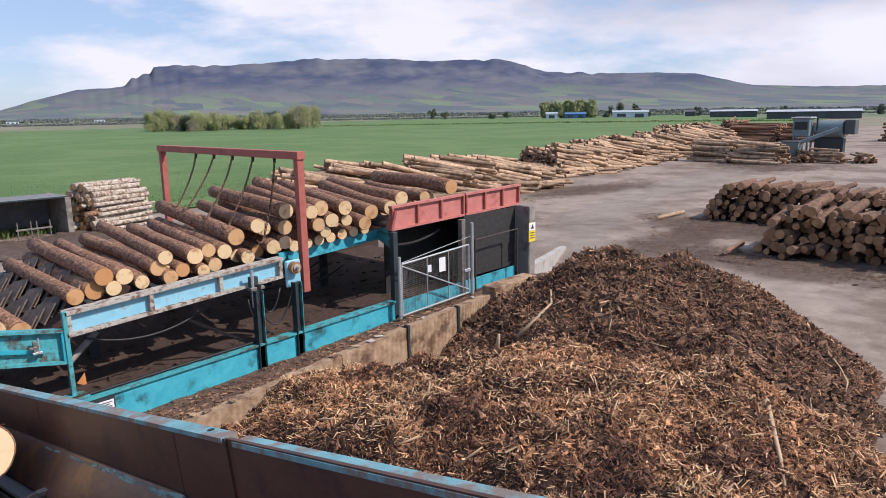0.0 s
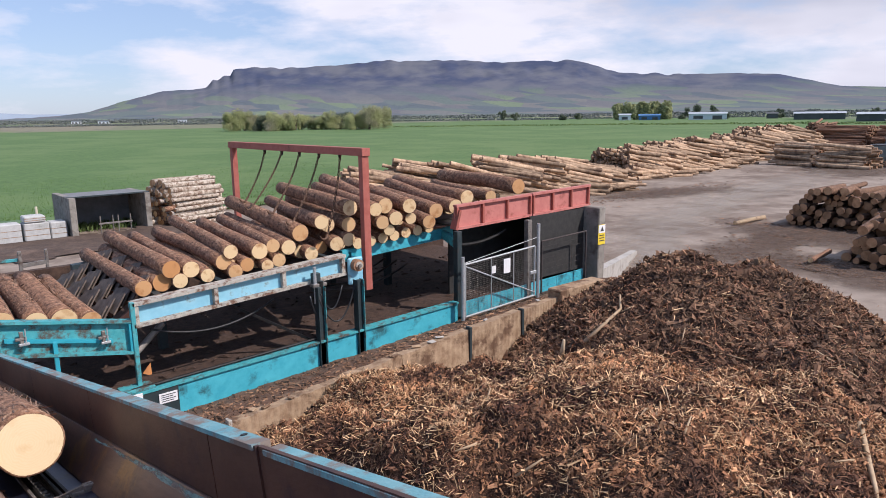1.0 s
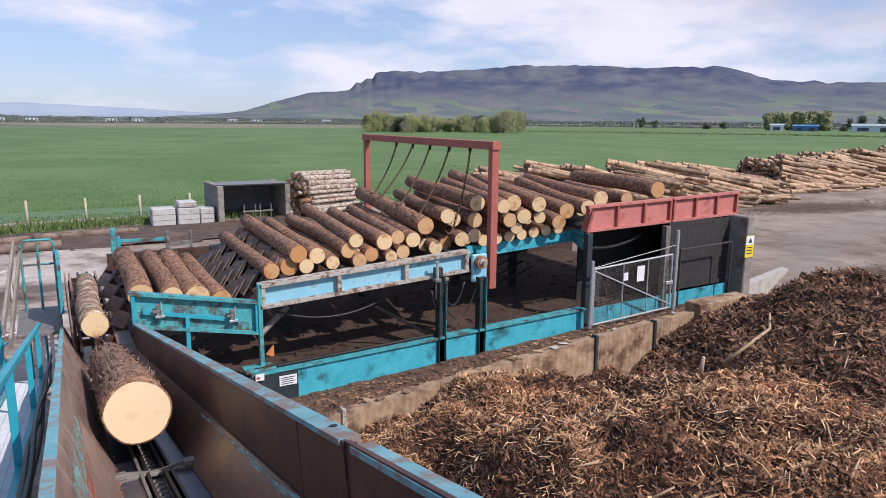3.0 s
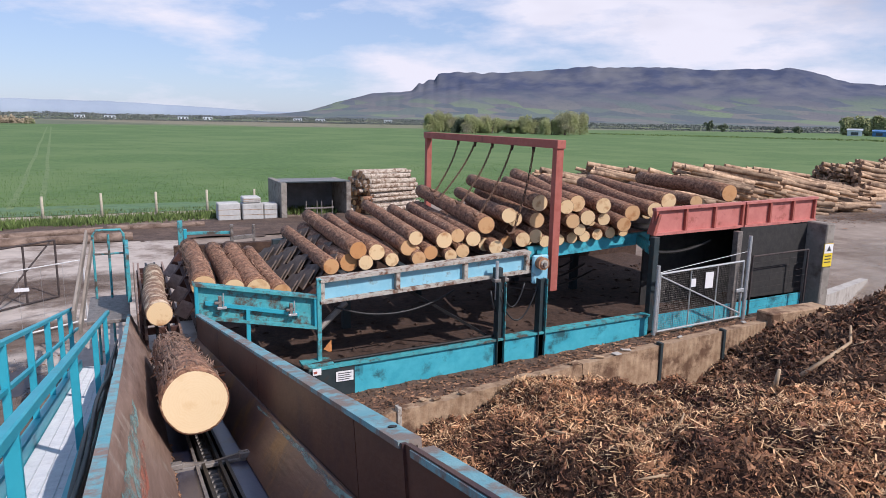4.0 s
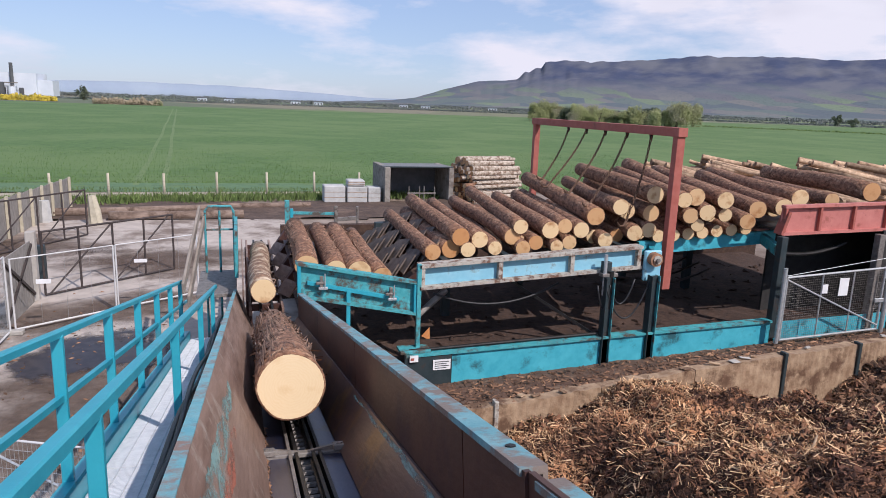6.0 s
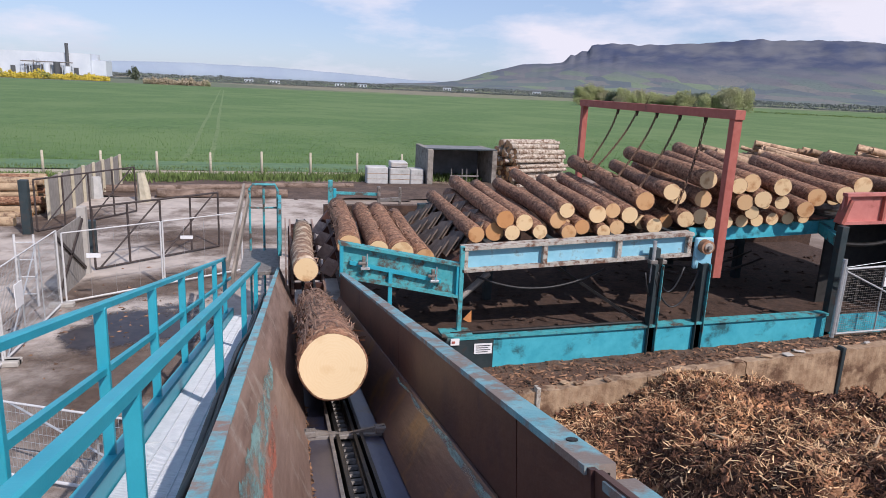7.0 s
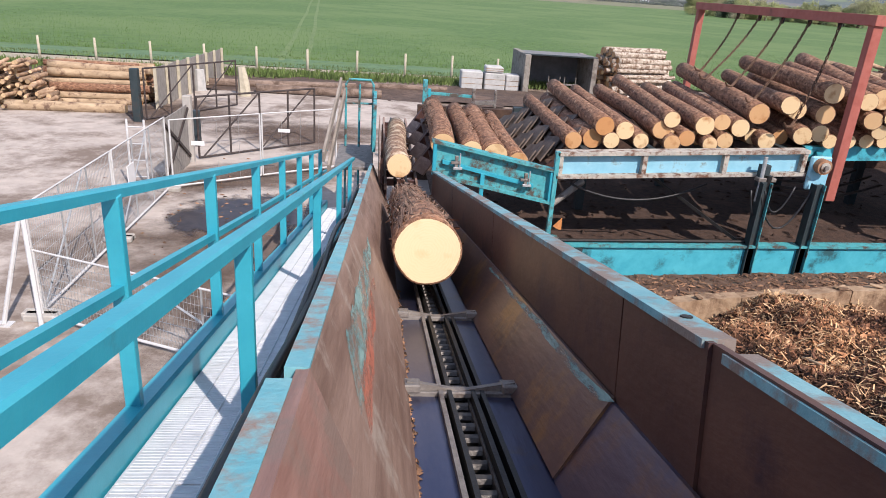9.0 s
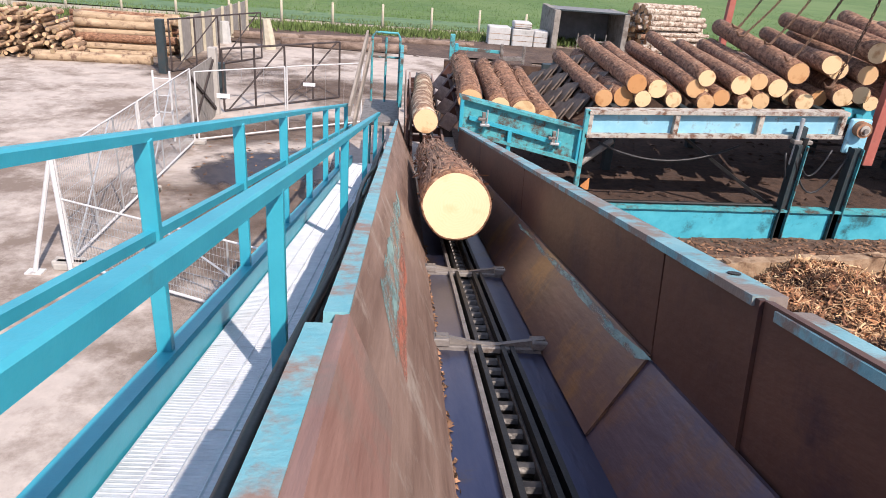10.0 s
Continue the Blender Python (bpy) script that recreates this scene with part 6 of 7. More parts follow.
bar_gate("yard_gate", "dark rusted tubular yard gate with crossed braces", (-5.72, 22.9), (-2.3, 25.9), 1.95, "yard gates", M_RUSTBAR)
bar_gate("yard_gate", "dark rusted tubular yard gate standing open by the boards", (-9.1, 28.6), (-6.4, 32.8), 1.95, "yard gates", M_RUSTBAR)
solid("gate_post", box(-9.5, -9.2, 28.2, 28.5, 0, 2.1, 0.02), M_DARKSTEEL, "dark steel gate post", "post")
solid("gate_post", box(-6.05, -5.8, 22.5, 22.75, 0, 2.15, 0.02), M_CONC_L, "pale concrete gate post", "post")
solid("gate_post", box(-6.35, -6.1, 24.6, 24.85, 0, 1.3, 0.02), M_DARKSTEEL, "short dark gate stub", "post")
boards = thing("board_fence", (-8.9, 36, 0), "grey weathered board fence along the yard", "fence")
for k in range(8):
    y = 31.0 + 1.45 * k
    part("post", box(-9.45 + 0.09 * k, -9.33 + 0.09 * k, y - 0.06, y + 0.06, 0, 1.86 - 0.02 * k, 0.01), M_POSTWOOD, boards)
    if k < 7:
        for j in range(9):
            yy = y + 0.08 + 0.15 * j
            part("board", box(-9.40 + 0.09 * k, -9.37 + 0.09 * k, yy, yy + 0.146, 0.08, 1.78 - 0.02 * k), M_SLAT, boards)
b2_ = thing("board_fence", (-5.9, 21.3, 0), "short boarded gate leaf with crossed braces", "fence")
for j in range(12):
    yy = 19.9 + 0.21 * j
    part("board", box(-5.92, -5.89, yy, yy + 0.19, 0.06, 1.9), M_SLAT, b2_)
part("brace", beam((-5.86, 19.9, 0.3), (-5.86, 22.4, 1.8), 0.04, 0.09), M_RUSTBAR, b2_)
part("brace", beam((-5.86, 19.9, 1.8), (-5.86, 22.4, 0.3), 0.04, 0.09), M_RUSTBAR, b2_)


def site_panel(p, q, h, label, feet=True, mesh=True):
    """A wire mesh site fence panel in a tubular frame."""
    p, q = Vector((*p, 0.16)), Vector((*q, 0.16))
    t = thing("site_fence", (p + q) / 2, label, "fence panel", "site fence")
    up = Vector((0, 0, h))
    part("stile", tube([p, p + up], 0.024, 8), M_WHITE, t)
    part("stile", tube([q, q + up], 0.024, 8), M_WHITE, t)
    part("top_bar", tube([p + up, q + up], 0.018, 8), M_WHITE, t)
    part("bottom_bar", tube([p, q], 0.026, 8), M_WHITE, t)
    d = (q - p)
    vs, fs = [], []

    def wire(a, b, r):
        dd = (b - a).normalized()
        u = dd.cross(Vector((0.3, 0.5, 0.81))).normalized() * r
        v = dd.cross(u)
        i = len(vs)
        for o in (a, b):
            vs.extend([tuple(o + u), tuple(o - u * 0.5 + v * 0.87), tuple(o - u * 0.5 - v * 0.87)])
        for k in range(3):
            fs.append((i + k, i + (k + 1) % 3, i + 3 + (k + 1) % 3, i + 3 + k))

    n = int(d.length / 0.07) if mesh else 4
    for k in range(1, n):
        b = p + d * (k / n)
        wire(b, b + up, 0.0035)
    for k in range(1, 8 if mesh else 1):
        wire(p + up * (k / 8), q + up * (k / 8), 0.0035)
    o = raw("wire_mesh", [tuple(PLACE[t] @ Vector(v)) for v in vs], fs, M_GALV)
    o.parent = t
    tagged(o, kind="stuff")
    for f in (0.33, 0.66) if mesh else ():
        b = p + d * f
        part("bar", tube([b, b + up], 0.018, 6), M_GALV, t)
    if mesh:
        part("brace", tube([p + d * 0.04, p + d * 0.62 + up], 0.018, 6), M_GALV, t)
    if feet:
        for b in (p, q):
            part("foot", box(b.x - 0.3, b.x + 0.3, b.y - 0.11, b.y + 0.11, 0.065, 0.19, 0.02), M_CONC_L, t)
    return t


s1 = site_panel((-5.72, 11.7), (-5.70, 15.4), 1.95, "wire mesh site fence panel in white tubing")
site_panel((-5.70, 15.5), (-5.68, 19.3), 1.95, "wire mesh site fence panel in white tubing")
s3 = site_panel((-5.60, 19.45), (-3.45, 20.95), 1.85, "open tubular fence panel standing before the yard gate", False, False)
s4 = site_panel((-3.40, 21.0), (-1.3, 22.4), 1.85, "open tubular fence panel standing before the yard gate", False, False)
part("tag", box(-5.1, -4.75, 19.65, 19.67, 1.3, 1.42), M_PAPER, s3, "white tag")
part("tag", box(-2.95, -2.6, 21.15, 21.17, 1.45, 1.55), M_PAPER, s4, "white tag")
part("notice", box(-5.69, -5.67, 16.3, 16.75, 1.0, 1.55), M_PAPER, s1, "white notice sheet")
site_panel((-1.15, 9.6), (-5.65, 11.6), 1.2, "low wire mesh panel across the walkway's underside")
brace_post = thing("prop_stand", (-5.9, 11.4, 0), "white tubular prop stand with plate feet", "prop")
for dx, dy in ((-0.45, -0.25), (0.25, -0.45), (0.0, 0.25)):
    part("leg", tube([(-5.75, 11.65, 2.1), (-5.75 + dx, 11.65 + dy, 0.08)], 0.04, 8), M_WHITE, brace_post)
    part("foot", box(-5.75 + dx - 0.14, -5.75 + dx + 0.14, 11.65 + dy - 0.1, 11.65 + dy + 0.1, 0.065, 0.09), M_WHITE, brace_post)
white_frame = thing("ladder_frame", (-6.7, 19.5, 0), "narrow white ladder frame leaning by the fence", "frame")
for dx in (0, 0.45):
    part("stile", tube([(-6.7 + dx, 19.4, 0.07), (-6.75 + dx, 19.6, 1.95)], 0.03, 8), M_WHITE, white_frame)
for k in range(4):
    part("rung", tube([(-6.71, 19.45 + 0.04 * k, 0.4 + 0.45 * k), (-6.26, 19.45 + 0.04 * k, 0.4 + 0.45 * k)], 0.02, 6), M_WHITE, white_frame)

# field fence
for k in range(17):
    x = -28.5 + 3.02 * k
    y = 43.6 + 0.085 * (x + 14) if x < -4 else 44.5 + 0.11 * (x + 4)
    h = 1.62 + 0.10 * noise.noise((k * 1.3, 0, 0))
    solid("fence_post", tube([(x, y, 0), (x + 0.04 * noise.noise((k, 3, 0)), y, h)], [0.085, 0.07], 8), M_POSTWOOD, "pale round timber post of the field fence", "fence post", group="field fence posts", smooth=True)
vs, fs = [], []
for zz in (0.35, 0.6, 0.85, 1.1, 1.4):
    for k in range(16):
        xa, xb = -28.5 + 3.02 * k, -28.5 + 3.02 * (k + 1)
        ya, yb = [43.6 + 0.085 * (x + 14) if x < -4 else 44.5 + 0.11 * (x + 4) for x in (xa, xb)]
        i = len(vs)
        for x, y in ((xa, ya), (xb, yb)):
            vs += [(x, y - 0.09, zz + 0.002), (x, y - 0.088, zz - 0.0015), (x, y - 0.092, zz - 0.0015)]
        for q in range(3):
            fs.append((i + q, i + (q + 1) % 3, i + 3 + (q + 1) % 3, i + 3 + q))
tagged(raw("fence_wire", vs, fs, M_RUSTBAR), "thin galvanised wires of the field fence", "fence wire", kind="stuff")


def tufts(name, n, place, hmin, hmax, material, label, seed):
    rnd = random.Random(seed)
    vs, fs = [], []
    for _ in range(n):
        x, y, z = place(rnd)
        h, a = rnd.uniform(hmin, hmax), rnd.uniform(0, 3.14)
        w = h * 0.12
        lx, ly = rnd.gauss(0, 0.25) * h, rnd.gauss(0, 0.25) * h
        i = len(vs)
        c, s = math.cos(a) * w, math.sin(a) * w
        vs += [(x - c, y - s, z), (x + c, y + s, z), (x + lx * 0.4, y + ly * 0.4, z + h * 0.6), (x + lx, y + ly, z + h), (x + s, y - c, z)]
        fs += [(i, i + 1, i + 2), (i + 1, i + 3, i + 2), (i, i + 2, i + 3), (i + 4, i + 2, i + 3)]
    return tagged(raw(name, vs, fs, material), label, "grass", kind="stuff")


tufts("verge_grass", 16000, lambda r: (lambda x: (x, 42.9 + 0.09 * (x + 14) + r.gauss(0, 0.65), 0.05))(r.uniform(-42, 13)), 0.10, 0.46, M_GRASS, "rough green grass along the fence", 31)
tufts("field_edge_grass", 9000, lambda r: (lambda x: (x, row_y(x) + r.uniform(-0.3, 1.6), 0.05))(r.uniform(-45, 75)), 0.08, 0.25, M_GRASS, "rough green grass at the field's edge", 33)
tufts("crop_tufts", 22000, lambda r: (lambda x, q: (x, row_y(x) + 4.5 + 34 * q * q, 0.10))(r.uniform(-40, 50), r.random()), 0.06, 0.20, M_CROP, "young crop standing in the field", 34)

# felled trunks lying in the mud, stone post
for k, (x0, y0, x1, y1, r) in enumerate(((-9.0, 38.4, -1.2, 39.6, 0.22), (-6.2, 36.9, 0.2, 37.2, 0.26), (-1.0, 40.4, 4.0, 40.6, 0.18))):
    lay("muddy", (x0, y0, r * 0.55 + 0.10), (x1, y1, r * 0.45 + 0.10), r, "trunks in the mud", "long muddy trunk lying beside the fence", 40 * k)
bm = tube([(-6.55, 35.6, 0), (-6.58, 35.6, 0.7), (-6.68, 35.62, 1.45)], [0.34, 0.28, 0.19], 7)
solid("stone_post", bm, M_POSTWOOD, "pale tapering broken post standing in the mud", "post")
solid("stone_post", tube([(-8.9, 36.5, 0), (-8.9, 36.5, 1.1)], [0.3, 0.22], 7), M_BLOCK, "pale stub post beside the boards", "post")

# ---- shelter, blocks and stands by the fence ----
shelter = thing("open_shelter", (10.9, 44, 0), "open-fronted grey concrete panel shelter", "shelter")
part("side_wall", box(8.70, 9.05, 41.9, 46.0, 0.02, 2.30, 0.02), M_PILLAR, shelter)
part("side_wall", box(12.98, 13.30, 42.3, 46.0, 0.02, 2.26, 0.02), M_PILLAR, shelter)
part("back_wall", box(9.05, 12.98, 45.7, 45.95, 0.02, 2.2), M_SHED_IN, shelter)
part("roof", beam((11.0, 42.45, 2.31), (11.0, 46.0, 2.20), 4.56, 0.04, 0.01), M_SHED_IN, shelter, "grey sheet roof")
part("roof_edge", box(8.72, 13.28, 42.38, 42.44, 2.24, 2.33, 0.01), M_DARKSTEEL, shelter)
rack = thing("steel_rack", (11.2, 42.6, 0), "low steel rack with upright pins", "rack")
part("rail", box(10.3, 12.2, 42.5, 42.6, 0.55, 0.65, 0.01), M_GREYMETAL, rack)
for x in (10.4, 11.1, 11.4, 12.1):
    part("pin", tube([(x, 42.55, 0.0), (x, 42.55, 1.05)], 0.035, 7), M_GREYMETAL, rack)
for k, (x, w, h, z) in enumerate(((5.65, 1.30, 1.05, 0.05), (7.05, 1.25, 1.0, 0.05), (8.15, 0.85, 0.95, 0.05), (7.0, 1.05, 0.36, 1.08))):
    t = thing("concrete_block", (x, 43, z), "pale stacked concrete block beside the shelter", "concrete block", "blocks by the fence")
    part("block", box(x - w / 2, x + w / 2, 42.3, 43.4, z, z + h, 0.05), M_BLOCK, t)
    for q in (0.3, 0.62):
        part("seam", box(x - w / 2 - 0.004, x + w / 2 + 0.004, 42.294, 42.30, z + h * q, z + h * q + 0.03), M_CONC, t)
stand = thing("blue_stand", (2.4, 23.5, 0), "worn turquoise side frame past the conveyor's foot", "frame")
part("post", box(1.36, 1.50, 21.9, 22.05, 0, 3.12, 0.01), M_TURQ_OLD, stand)
part("post", box(1.52, 1.62, 21.95, 22.05, 0, 2.85, 0.01), M_TURQ, stand)
part("rail", beam((1.5, 22.0, 2.72), (3.0, 22.1, 2.66), 0.07, 0.09, 0.006), M_TURQ_OLD, stand)
part("post", box(2.92, 3.02, 22.0, 22.1, 0, 2.92, 0.01), M_GREYMETAL, stand)
part("post", box(3.62, 3.70, 22.0, 22.1, 0, 2.9, 0.01), M_GREYMETAL, stand)
part("rail", beam((3.0, 22.05, 2.48), (3.66, 22.05, 2.52), 0.08, 0.12, 0.006), M_GREYMETAL, stand)

# ---- log stacks ----


def pile(p0, u, v, n0, layers, r, ln, group, label, kinds, seed, slope=1, loose=0.16):
    """Logs with their ends along u from p0, lying back along v."""
    rnd = random.Random(seed)
    p0, u, v = Vector(p0), Vector(u).normalized(), Vector(v).normalized()
    k = 0
    for lay_i in range(layers):
        for i in range(n0 - slope * lay_i):
            rr = r * rnd.uniform(0.72, 1.18)
            o = p0 + u * ((2 * i + lay_i * slope) * r + rnd.gauss(0, 0.10 * r)) + Vector((0, 0, r * (1 + 1.74 * lay_i) + rnd.gauss(0, 0.3 * r)))
            o += v * rnd.gauss(0, loose)
            e = o + v * ln * rnd.uniform(0.94, 1.05) + u * rnd.gauss(0, 0.10) + Vector((0, 0, rnd.gauss(0, 0.05)))
            lay(kinds[k % len(kinds)], o, e, rr, group, label, rnd.uniform(0, 360))
            k += 1


pile((14.75, 41.6, 0), (-0.30, 1, 0), (1, 0.30, 0), 14, 10, 0.165, 4.0, "pale pile by the shelter", "whitish weathered log stacked beside the shelter", ("pale", "pale", "pale", "c", "pale", "b", "pale"), 43, 1, 0.24)
lay("c", (-14.8, 29.5, 0.23), (-10.3, 29.9, 0.23), 0.22, "pile beside the hardstanding", "thick pale barked log lying before the stack")
pile((-14.2, 31.3, 0), (0.03, 1, 0), (1, 0.1, 0), 8, 6, 0.16, 4.1, "pile beside the hardstanding", "pale barked log stacked in the yard", "ccca", 44, 1, 0.32)
lay("a", (33.0, 10.6, 0.32), (30.6, 10.5, 0.25), 0.12, "loose yard logs", "loose thin pole lying before the stack")
lay("c", (42.0, 17.6, 0.2), (38.8, 17.9, 0.15), 0.13, "loose yard logs", "loose pale pole lying before the stack")


def stack_stuff(name, piles, label, seed, material, face=None, lean=0.0):
    """Far stacks: each log a real bar, joined into one object, its sawn ends in another."""
    rnd = random.Random(seed)
    vs, fs, ends = [], [], []
    for px, py, n0, layers, r, ln, turn in piles:
        a = Vector((math.sin(radians(turn)), math.cos(radians(turn)), 0))
        u = Vector((-a.y, a.x, 0))
        for li in range(layers):
            for i in range(n0 - li):
                rr = r * rnd.uniform(0.7, 1.2)
                o = Vector((px, py, 0)) + u * ((2 * i + li) * r + rnd.gauss(0, 0.08)) + Vector((0, 0, r * (1 + 1.72 * li)))
                o += a * rnd.gauss(0, 0.45) - Vector((0, 0, 0.05 * li * rnd.random()))
                d = (a + u * rnd.gauss(0, 0.13) + Vector((0, 0, rnd.gauss(0, 0.045) - lean * min(1.0, max(0.0, o.z - r) / 1.2)))).normalized()
                s = d.cross(Vector((0, 0, 1))).normalized()
                z = s.cross(d)
                k0 = len(vs)
                ll = ln * rnd.uniform(0.85, 1.12)
                for t in (0, ll):
                    for k in range(9):
                        vs.append(tuple(o + d * t + rr * (s * math.cos(k * 0.69813) + z * math.sin(k * 0.69813))))
                for k in range(9):
                    fs.append((k0 + k, k0 + (k + 1) % 9, k0 + 9 + (k + 1) % 9, k0 + 9 + k))
                ends.append(tuple(range(k0 + 8, k0 - 1, -1)))
                ends.append(tuple(range(k0 + 9, k0 + 18)))
    ob = tagged(raw(name, vs, fs, material, True), label, "log stack", kind="stuff")
    used = sorted({i for f in ends for i in f})
    back = {i: k for k, i in enumerate(used)}
    e = raw("cut_faces", [vs[i] for i in used], [tuple(back[i] for i in f) for f in ends], face or M_ENDS)
    e.parent = ob
    tagged(e, kind="stuff")
    return ob


M_ENDS = mat("stack_ends", (0.20, 0.105, 0.06), (0.36, 0.215, 0.13), 3, 0.9, 0, 0, 3, None, 1, 0.5, (1, 1, 1), 1, 0.4)
M_ENDS_L = mat("pale_stack_ends", (0.40, 0.27, 0.15), (0.55, 0.40, 0.24), 3, 0.9, 0, 0, 3, None, 1, 0.5, (1, 1, 1), 1, 0.4)
M_BARK_D = mat("dark_stacked_bark", (0.065, 0.034, 0.021), (0.21, 0.118, 0.072), 6, 0.95, 0, 0.5, 20, None, 1, 0.5, (1, 1, 1), 1, 0.4)
M_ENDS_M = mat("brown_stack_ends", (0.27, 0.135, 0.066), (0.46, 0.26, 0.135), 3, 0.9, 0, 0, 3, None, 1, 0.5, (1, 1, 1), 1, 0.4)
stack_stuff("log_stack", [(32.6, -6.2, 40, 7, 0.205, 3.0, 90)], "broad stack of dark sawlogs with brown cut ends", 41, M_BARK_D, M_ENDS_M)
stack_stuff("log_stack", [(41.5, 2.0, 36, 7, 0.20, 3.0, 90)], "farther stack of dark sawlogs with brown cut ends", 42, M_BARK_D, M_ENDS_M)
stack_stuff("log_stack", [(-13.2, 30.2, 28, 13, 0.09, 0.95, 0), (-18.4, 30.4, 26, 12, 0.09, 0.95, 0)], "end-on stack of short thin pale poles", 45, M_BARK_S, M_ENDS_L)
near_row = [(25.6 + 3.5 * k, 37.4 - 0.5 * k, 20, (11, 12, 11, 12, 12, 11, 9)[k], 0.17, 4.6, (110, 118, 106, 121, 112, 119, 114)[k]) for k in range(7)]
stack_stuff("log_stack", near_row, "slumped stack of pale sawlogs along the field", 51, M_BARK_S, None, 0.19)
mid_row = [(58.5 + 3.9 * k, 37.6 + 0.55 * k, 24, (10, 11, 10, 11, 11, 12, 10, 11, 11)[k], 0.18, 4.8, (104, 112, 118, 108, 118, 112, 121, 106, 115)[k]) for k in range(9)]
stack_stuff("log_stack", mid_row, "slumped stack of pale sawlogs along the field", 52, M_BARK_S, None, 0.19)
far_row = [(95.0 + 6.2 * k, 42.4 + 1.35 * k, 24, 10 + k % 3, 0.21, 5.4, (106, 118, 104, 114, 122, 106, 112)[k]) for k in range(7)]
stack_stuff("log_stack", far_row, "far end of the long sawlog stack", 53, M_BARK_S, None, 0.19)
stack_stuff("log_stack", [(90.0, 31.4, 11, 8, 0.20, 4.8, 6), (89.0, 26.0, 11, 8, 0.20, 4.8, -4)], "neat stack of brown poles beside the loader", 54, M_BARK_S)
stack_stuff("log_stack", [(150.0, 51.0, 18, 10, 0.24, 9, 80), (150.0, 44.0, 16, 9, 0.24, 9, 4), (151.0, 34.0, 16, 9, 0.24, 9, -3), (160, 18, 16, 8, 0.26, 9, 0), (156, 4, 14, 7, 0.26, 9, 5), (62, 1, 14, 6, 0.26, 5, 5)], "far dark log stacks across the yard", 55, M_BARK)

for proto in LOGS.values():
    for o in (*proto.children_recursive, proto):
        bpy.data.objects.remove(o)

# ---- log loader ----
ld = thing("log_loader", (94, 20, 0), "grey-blue log handling machine with hopper, cab and drum", "loader")
bm = bmesh.new()
lo = [bm.verts.new(v) for v in ((91.6, 21.6, 0.5), (93.6, 21.6, 0.5), (93.6, 23.4, 0.5), (91.6, 23.4, 0.5))]
hi = [bm.verts.new(v) for v in ((91.0, 20.9, 3.2), (94.2, 20.9, 3.2), (94.2, 24.0, 3.2), (91.0, 24.0, 3.2))]
bm.faces.new(lo[::-1])
bm.faces.new(hi)
for i in range(4):
    bm.faces.new((lo[i], lo[(i + 1) % 4], hi[(i + 1) % 4], hi[i]))
part("hopper", bm, M_MACHINE, ld, "grey-blue steel hopper")
part("hopper_rim", box(90.9, 94.3, 20.8, 24.1, 3.2, 3.4, 0.04), M_SHEDDARK, ld)
for x, y in ((91.4, 21.2), (91.4, 23.6), (94.0, 21.2), (94.0, 23.6)):
    part("leg", box(x - 0.12, x + 0.12, y - 0.12, y + 0.12, 0, 3.2, 0.02), M_DARKSTEEL, ld)
cab = part("cab", box(95.0, 97.6, 20.6, 23.2, 4.0, 7.1, 0.10), M_MACHINE, ld)
part("cab_window", box(94.93, 94.99, 20.9, 22.9, 5.2, 6.5), M_GLASSDK, cab, "dark cab glass")
part("cab_roof", box(94.7, 97.9, 20.3, 23.5, 7.1, 7.3, 0.05), M_WHITE, cab)
for x, y in ((95.2, 20.8), (95.2, 23.0), (97.4, 20.8), (97.4, 23.0)):
    part("tower_leg", box(x - 0.14, x + 0.14, y - 0.14, y + 0.14, 0, 4.0, 0.02), M_MACHINE, ld)
part("drum", tube([(98.0, 16.0, 5.2), (98.0, 20.2, 5.2)], 1.5, 18), M_MACHINE, ld, "grey drum")
part("drum_hood", box(97.0, 99.4, 14.2, 15.8, 4.4, 6.8, 0.1), M_SHEDDARK, ld)
part("drum_stand", box(97.2, 98.8, 15.8, 20.2, 0, 3.7, 0.05), M_DARKSTEEL, ld)
part("boom", beam((92.4, 21.0, 3.2), (95.0, 16.2, 5.4), 0.5, 0.6, 0.04), M_MACHINE, ld, "sloping conveyor boom")
part("exhaust", tube([(96.6, 19.8, 5.0), (96.6, 19.8, 8.0)], 0.14, 8), M_DARKSTEEL, ld)
ld.location.y += 4.5
ld.scale = (0.75, 0.75, 0.75)
stack_stuff("loose_poles", [(91.0, 23.0, 7, 6, 0.16, 3.5, 60), (92.5, 20.0, 8, 7, 0.14, 3.2, 20), (93.5, 17.0, 8, 4, 0.16, 4.2, 75)], "tumbled pale poles by the loader", 56, M_BARK_S)

